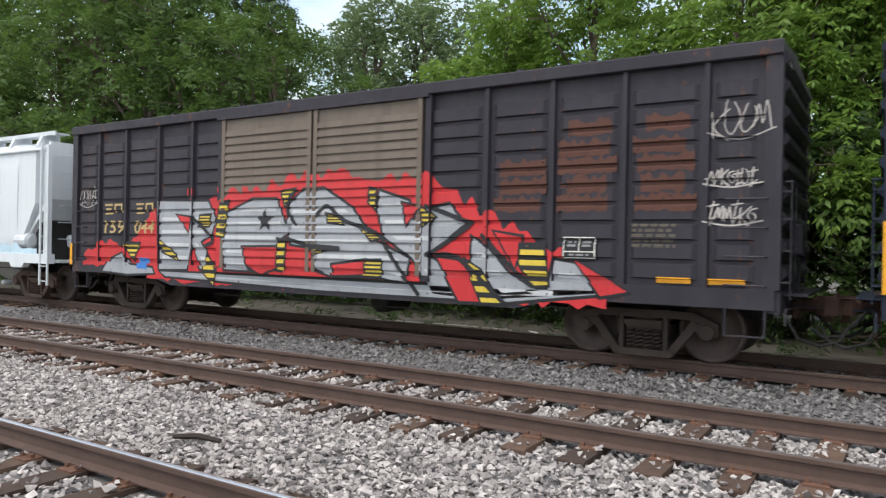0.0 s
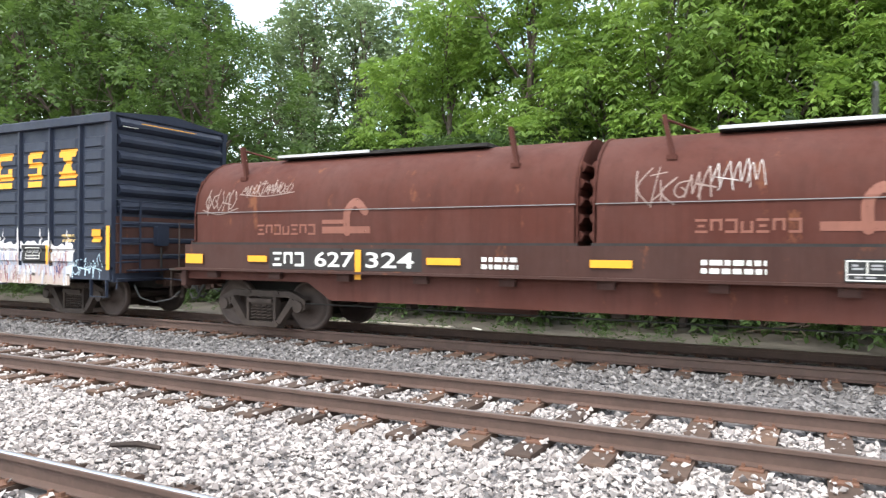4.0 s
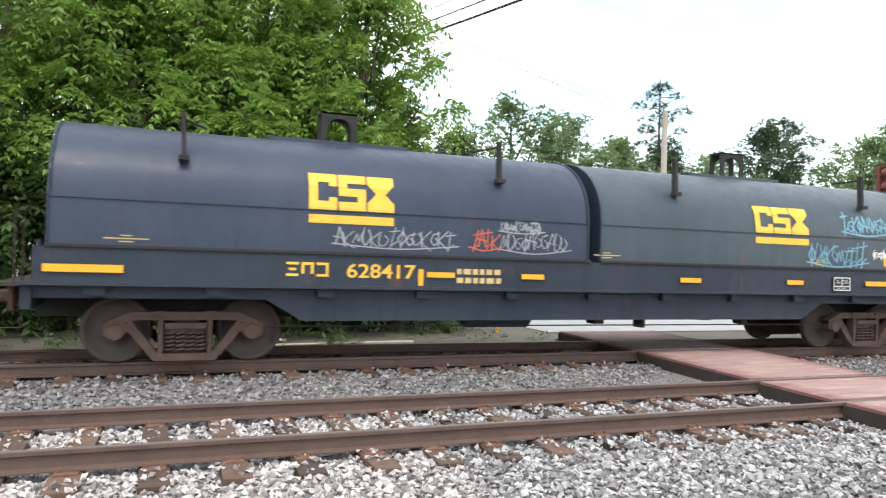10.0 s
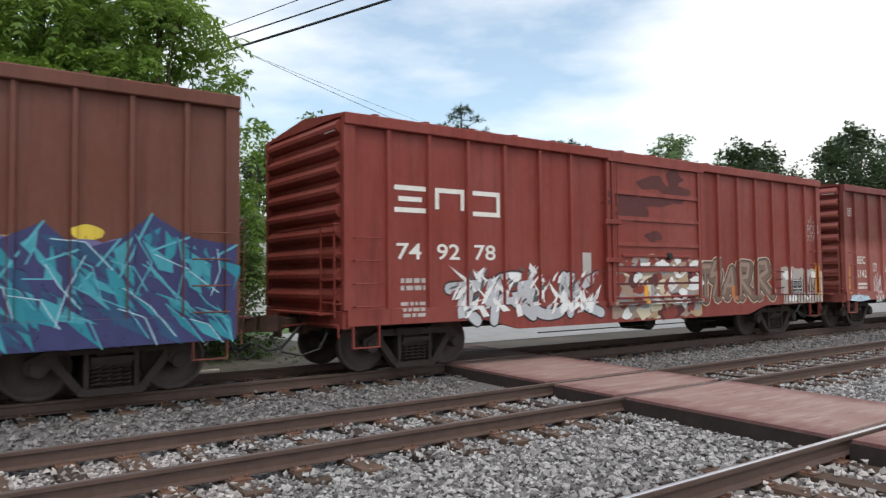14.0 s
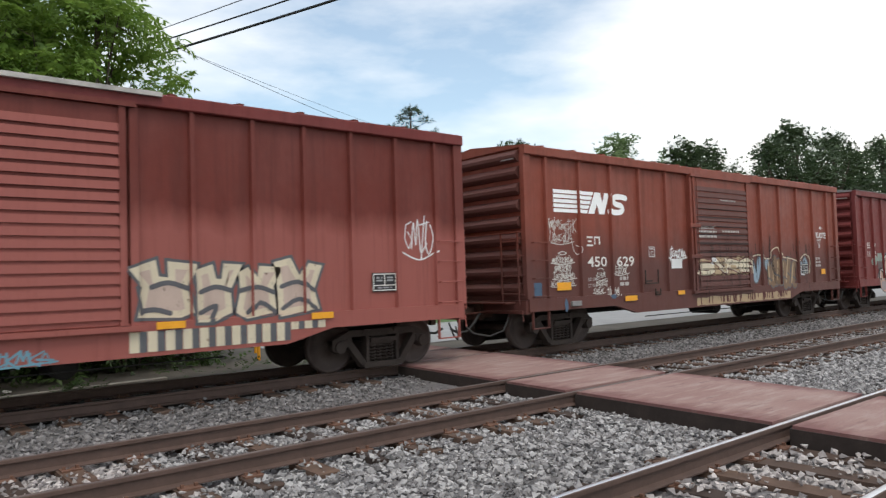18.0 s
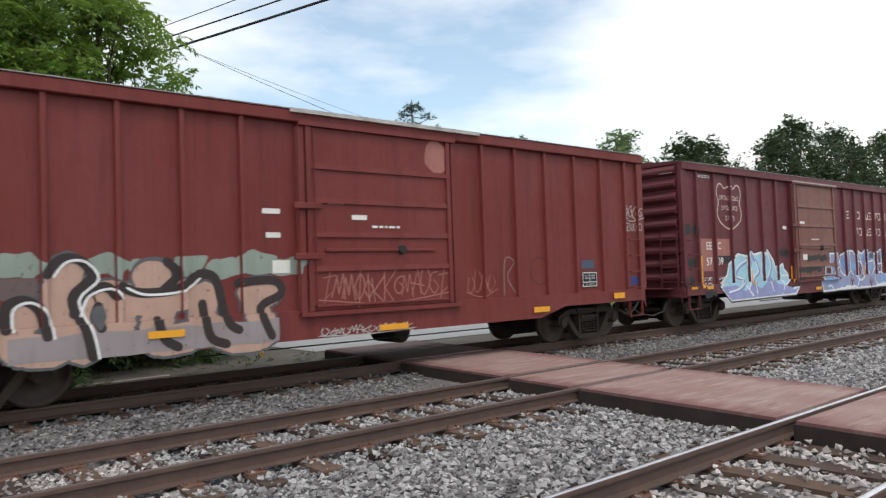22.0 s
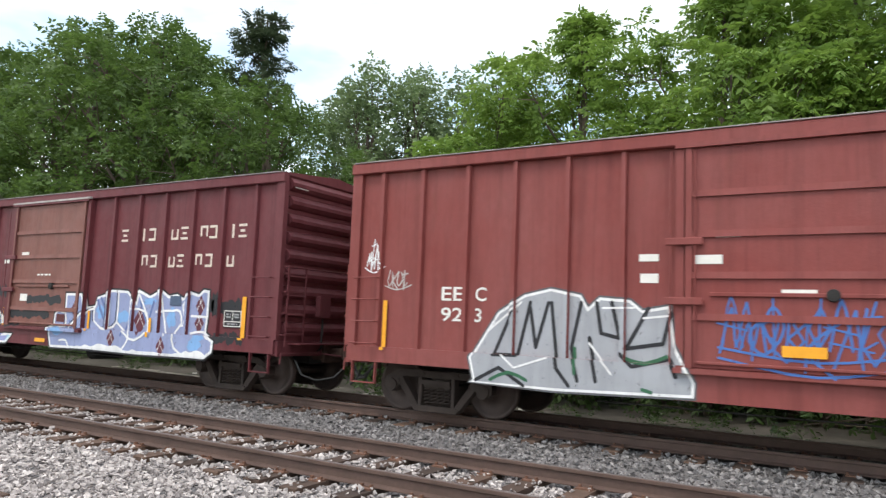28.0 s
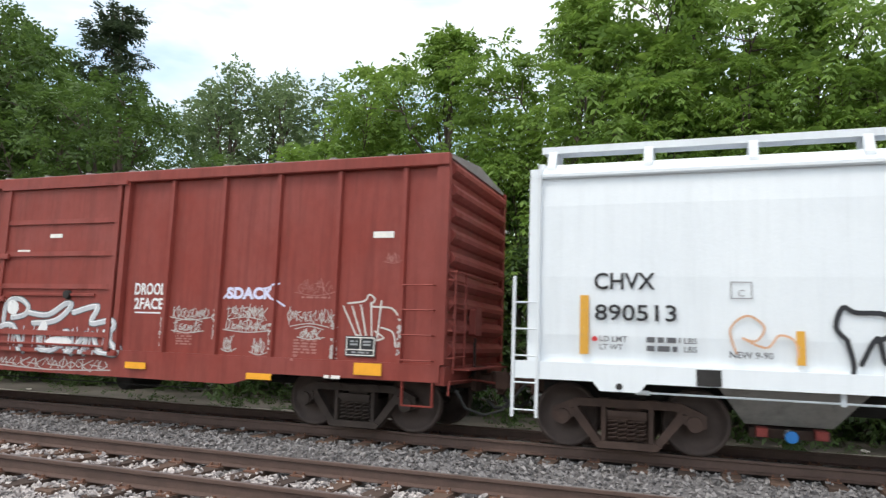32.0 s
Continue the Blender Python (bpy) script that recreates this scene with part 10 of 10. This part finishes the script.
plant(T_DEEP, [(-29.5, 21.5, 1.62, 0), (-35, 22, 1.72, 70), (-41, 24, 1.9, 130), (-52, 26, 2.0, 200), (-36, 28, 1.9, 310), (-21.2, 20.8, 1.16, 15), (-25.0, 21.5, 1.25, 240), (-9, 28, 1.0, 100), (0.5, 27.5, 0.95, 250)])
plant(T_BIG, [(-7.9, 21.0, 1.08, 40), (-3.6, 20.6, 1.12, 0), (-0.4, 21.0, 1.20, 120), (2.6, 20.4, 1.06, 210), (5.6, 20.6, 0.99, 300), (-46, 21, 1.5, 80)])
plant(T_MID, [(-10.7, 21.0, 1.16, 0), (-5.0, 19.4, 0.92, 100), (-1.8, 19.2, 1.02, 220), (0.9, 19.2, 1.0, 320), (3.7, 19.3, 0.95, 45), (6.6, 20.2, 0.72, 75), (-12.6, 21.6, 0.95, 150), (-2.2, 22.6, 1.22, 260), (1.6, 22.6, 1.2, 10), (4.3, 22.8, 1.1, 100), (7.4, 21.5, 0.62, 200)])
plant(T_GREY, [(-26.2, 34, 1.62, 0), (-22.6, 34, 1.53, 90), (-19.5, 34, 1.45, 180), (-29.0, 36, 1.6, 270), (-32, 38, 1.6, 30), (-16.5, 33, 1.3, 140), (-24.4, 36, 1.6, 60)])
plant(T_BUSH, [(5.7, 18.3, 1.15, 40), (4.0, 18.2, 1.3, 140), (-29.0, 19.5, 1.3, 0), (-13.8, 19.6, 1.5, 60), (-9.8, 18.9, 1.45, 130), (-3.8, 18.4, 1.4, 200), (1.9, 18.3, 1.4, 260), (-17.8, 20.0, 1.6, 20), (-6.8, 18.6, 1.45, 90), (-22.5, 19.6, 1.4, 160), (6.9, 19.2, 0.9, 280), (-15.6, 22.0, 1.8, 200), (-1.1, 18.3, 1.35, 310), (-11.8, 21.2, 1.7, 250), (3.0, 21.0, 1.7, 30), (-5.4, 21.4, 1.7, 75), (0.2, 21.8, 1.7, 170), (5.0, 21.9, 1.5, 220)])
plant(T_FAR_PALE, [(24.5, 49, 1.58, 0), (29.5, 50, 1.52, 120), (45.5, 36, 1.25, 30), (49.5, 36, 1.28, 200), (34.0, 50, 1.35, 60), (40, 44, 1.2, 250), (68.0, 50, 1.98, 100), (12.5, 42, 0.9, 10)])
plant(T_FAR, [(38, 54, 1.18, 0), (44, 56, 1.26, 90), (50.5, 50, 1.40, 160), (66.5, 40, 1.44, 240), (71.8, 41, 1.46, 40), (84.5, 40, 1.62, 110), (90.5, 40, 1.86, 190), (103, 40, 1.88, 270), (112, 41, 1.75, 320), (121, 40, 2.02, 60), (135, 40, 2.2, 300), (18.5, 46, 1.0, 77)])
plant(T_CONIF, [(-30.8, 29.5, 1.40, 0)])
plant(T_PINE, [(46.6, 60, 1.13, 90), (63.0, 60, 1.02, 200), (65.5, 61, 1.01, 20)])


# weeds along the foot of the trees
def weeds(name, x0, x1, y0, y1, count, size, seed, label):
    rng = np.random.default_rng(seed)
    c = np.stack([rng.uniform(x0, x1, count // 12), rng.uniform(y0, y1, count // 12), np.full(count // 12, -0.40)], 1)
    V, F = fronds(c, rng.uniform(0.15, 0.5, len(c)), count, size, rng, 5, -0.3, 0.6)
    V[:, 2] = np.maximum(V[:, 2], -0.44)
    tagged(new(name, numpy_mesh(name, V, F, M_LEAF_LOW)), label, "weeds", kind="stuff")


weeds("weeds", -40, 8.0, 17.8, 20.2, 3000, 0.26, 21, "green weeds and brambles along the foot of the trees")
weeds("weeds", -30, 9.5, 14.6, 16.6, 900, 0.16, 22, "sparse low weeds in the gravel behind the train")

g = Geo()
g.v = [(10.2, 17.4, -0.40), (400, 17.4, -0.40), (400, 25.0, -0.40), (10.2, 25.0, -0.40)]
g.f = [(0, 1, 2, 3)]
tagged(part("road", g, M_ROAD), "pale grey asphalt road behind the railway", "road", kind="structure")
g = Geo()
g.v = [(9.6, 25.0, -0.41), (400, 25.0, -0.41), (400, 120, -0.3), (20, 120, -0.3)]
g.f = [(0, 1, 2, 3)]
tagged(part("grass_verge", g, M_GRASS), "mown grass beyond the road", "grass", kind="structure")

# utility pole and overhead wires
pole = tagged(new("utility_pole"), "pale weathered wooden utility pole", "utility pole")
pole.location = (24.0, 30.3, -0.4)
part("post", Geo().tube([(0, 0, -0.5), (0, 0, 9.9)], [0.19, 0.14], 10), M_POLE, pole)


def wire(pts, r, label):
    a = [Vector(p) for p in pts]
    out = []
    for p, q in zip(a, a[1:]):
        for k in range(12):
            f = k / 12
            v = p.lerp(q, f)
            v.z -= 0.012 * (q - p).length * 4 * f * (1 - f) * 0.5
            out.append(tuple(v))
    out.append(tuple(a[-1]))
    tagged(part("overhead_wire", Geo().tube(out, r, 5), M_WIRE), label, "wire", group="overhead wires")


J = (9.0, 24.0, 9.70)
wire([(17.2, -0.5, 10.40), J, (5.0, 34.0, 9.2)], 0.042, "thick black overhead cable")
wire([(17.2, -0.5, 10.9), (8.7, 24.0, 9.98), (4.7, 34.0, 9.4)], 0.026, "thin black overhead wire")
wire([(17.0, -0.5, 11.65), (8.6, 24.0, 10.35), (4.5, 34.0, 9.7)], 0.015, "thin black overhead wire")
wire([J, (24.0, 30.3, 8.6)], 0.010, "slack thin overhead wire to the pole")
wire([J, (24.0, 30.3, 9.2)], 0.007, "slack thin overhead wire to the pole")

# lattice mast far behind the trees
mast = tagged(new("lattice_mast"), "tall grey steel lattice mast behind the trees", "mast")
mast.location = (-6.9, 46.0, -0.4)
legs = [(math.cos(a) * 0.75, math.sin(a) * 0.75) for a in (0.5, 2.59, 4.69)]
for lx, ly in legs:
    part("leg", Geo().tube([(lx, ly, 0), (lx, ly, 27)], 0.07, 6), M_SILVER, mast)
for k in range(27):
    for (ax, ay), (bx, by) in zip(legs, legs[1:] + legs[:1]):
        za, zb = (k, k + 1) if k % 2 else (k + 1, k)
        part("brace", Geo().tube([(ax, ay, za), (bx, by, zb)], 0.03, 4), M_SILVER, mast)

# small house between the trees
house = tagged(new("house"), "small white house half hidden by trees", "house")
house.location = (13.6, 34.0, -0.4)
part("wall", Geo().box(-2.2, 2.2, 0, 4.5, 0, 3.9), M_HOUSE, house, "white siding wall")
part("roof", Geo().extrude_y([(-2.6, 3.8), (0, 5.2), (2.6, 3.8), (2.6, 3.95), (0, 5.4), (-2.6, 3.95)], -0.3, 4.8), M_ROOFTILE, house, "grey shingle roof")
for x in (-1.1, 1.0):
    w = part("window", Geo().box(x - 0.45, x + 0.45, -0.06, 0.0, 1.2, 2.4), M_WHITE, house)
    part("pane", Geo().box(x - 0.38, x + 0.38, -0.075, -0.06, 1.27, 2.33), M_DARKGLASS, w)

# odds and ends beside the line
def marker(x, y, h):
    m = tagged(new("marker_post"), "short yellow plastic marker post", "marker post", group="yellow marker posts")
    m.location = (x, y, -0.42)
    part("post", Geo().tube([(0, 0, 0), (0, 0, h)], 0.045, 8), M_YELLOW, m)
marker(8.7, 17.6, 0.85)
marker(9.5, 19.5, 0.85)
rngl = random.Random(77)
for k in range(9):
    x, y, ln = rngl.uniform(-22, 4), rngl.uniform(14.5, 15.6), rngl.uniform(1.5, 5.0)
    ob = tagged(part("old_timber", Geo().box(-ln / 2, ln / 2, -0.07, 0.07, 0, 0.09, 0.015), M_POLE), "weathered grey timber lying in the gravel", "timber", group="timbers beside the line")
    ob.matrix_basis = pose(x, y, -0.43, 0, 0, rngl.uniform(-8, 8))
for k in range(14):
    x, y, a = rngl.uniform(-20, 7), rngl.uniform(13.6, 16.5), rngl.uniform(0.05, 0.13)
    ob = tagged(part("litter", Geo().extrude_z([(-a, -a * 0.6), (a * 0.8, -a * 0.7), (a, a * 0.5), (0, a * 0.8), (-a * 0.9, a * 0.4)], 0.0, 0.03), M_WHITE), "scrap of white litter on the ground behind the train", "litter", group="litter beside the line")
    ob.matrix_basis = pose(x, y, -0.42, rngl.uniform(-12, 12), rngl.uniform(-12, 12), rngl.uniform(0, 360))
stick = tagged(part("stick", Geo().tube([(-0.26, -0.06, 0.02), (0.0, 0.0, 0.05), (0.22, 0.05, 0.03)], [0.022, 0.03, 0.018], 6), M_TIMBER), "dark wooden stick lying on the ballast", "stick")
stick.location = (-5.15, 4.25, -0.20)
binbox = tagged(new("dumpster"), "green steel waste container beyond the road", "dumpster")
binbox.location = (19.6, 26.2, -0.4)
part("body", Geo().extrude_y([(-0.9, 0.1), (0.9, 0.1), (1.0, 1.2), (-1.0, 1.2)], -0.6, 0.6), M_BIN, binbox)
part("lid", Geo().box(-1.02, 1.02, -0.65, 0.65, 1.2, 1.27), M_DARK, binbox)


# ---- motion ----
SPEED = [(0.0, 7.03), (20.0, 7.03), (24.0, 6.95), (28.0, 6.75), (32.0, 6.60)]


def travelled(t):
    """Metres that the train has gone to its front by t seconds."""
    s = 0.0
    for (a, va), (b, vb) in zip(SPEED, SPEED[1:]):
        if t <= a:
            break
        e = min(t, b)
        ve = va + (vb - va) * (e - a) / (b - a)
        s += (va + ve) / 2 * (e - a)
    return s


def motions():
    for c in CARS:
        walk(c.ob, [(t, pose(c.start - travelled(t), Y_A, 0)) for t in range(33)])
    # wheels roll on the rail; alike wheelsets share one rolling action
    first = {}
    for w, dx in WHEELSETS:
        if dx not in first:
            walk(w, [(k / 15, pose(dx, 0, WHEEL_R, 0, -math.degrees(travelled(k / 15) / WHEEL_R), 0)) for k in range(481)])
            first[dx] = w
        else:
            w.rotation_mode = "QUATERNION"
            w.animation_data_create()
            w.animation_data.action = first[dx].animation_data.action
            w.animation_data.action_slot = first[dx].animation_data.action_slot


motions()
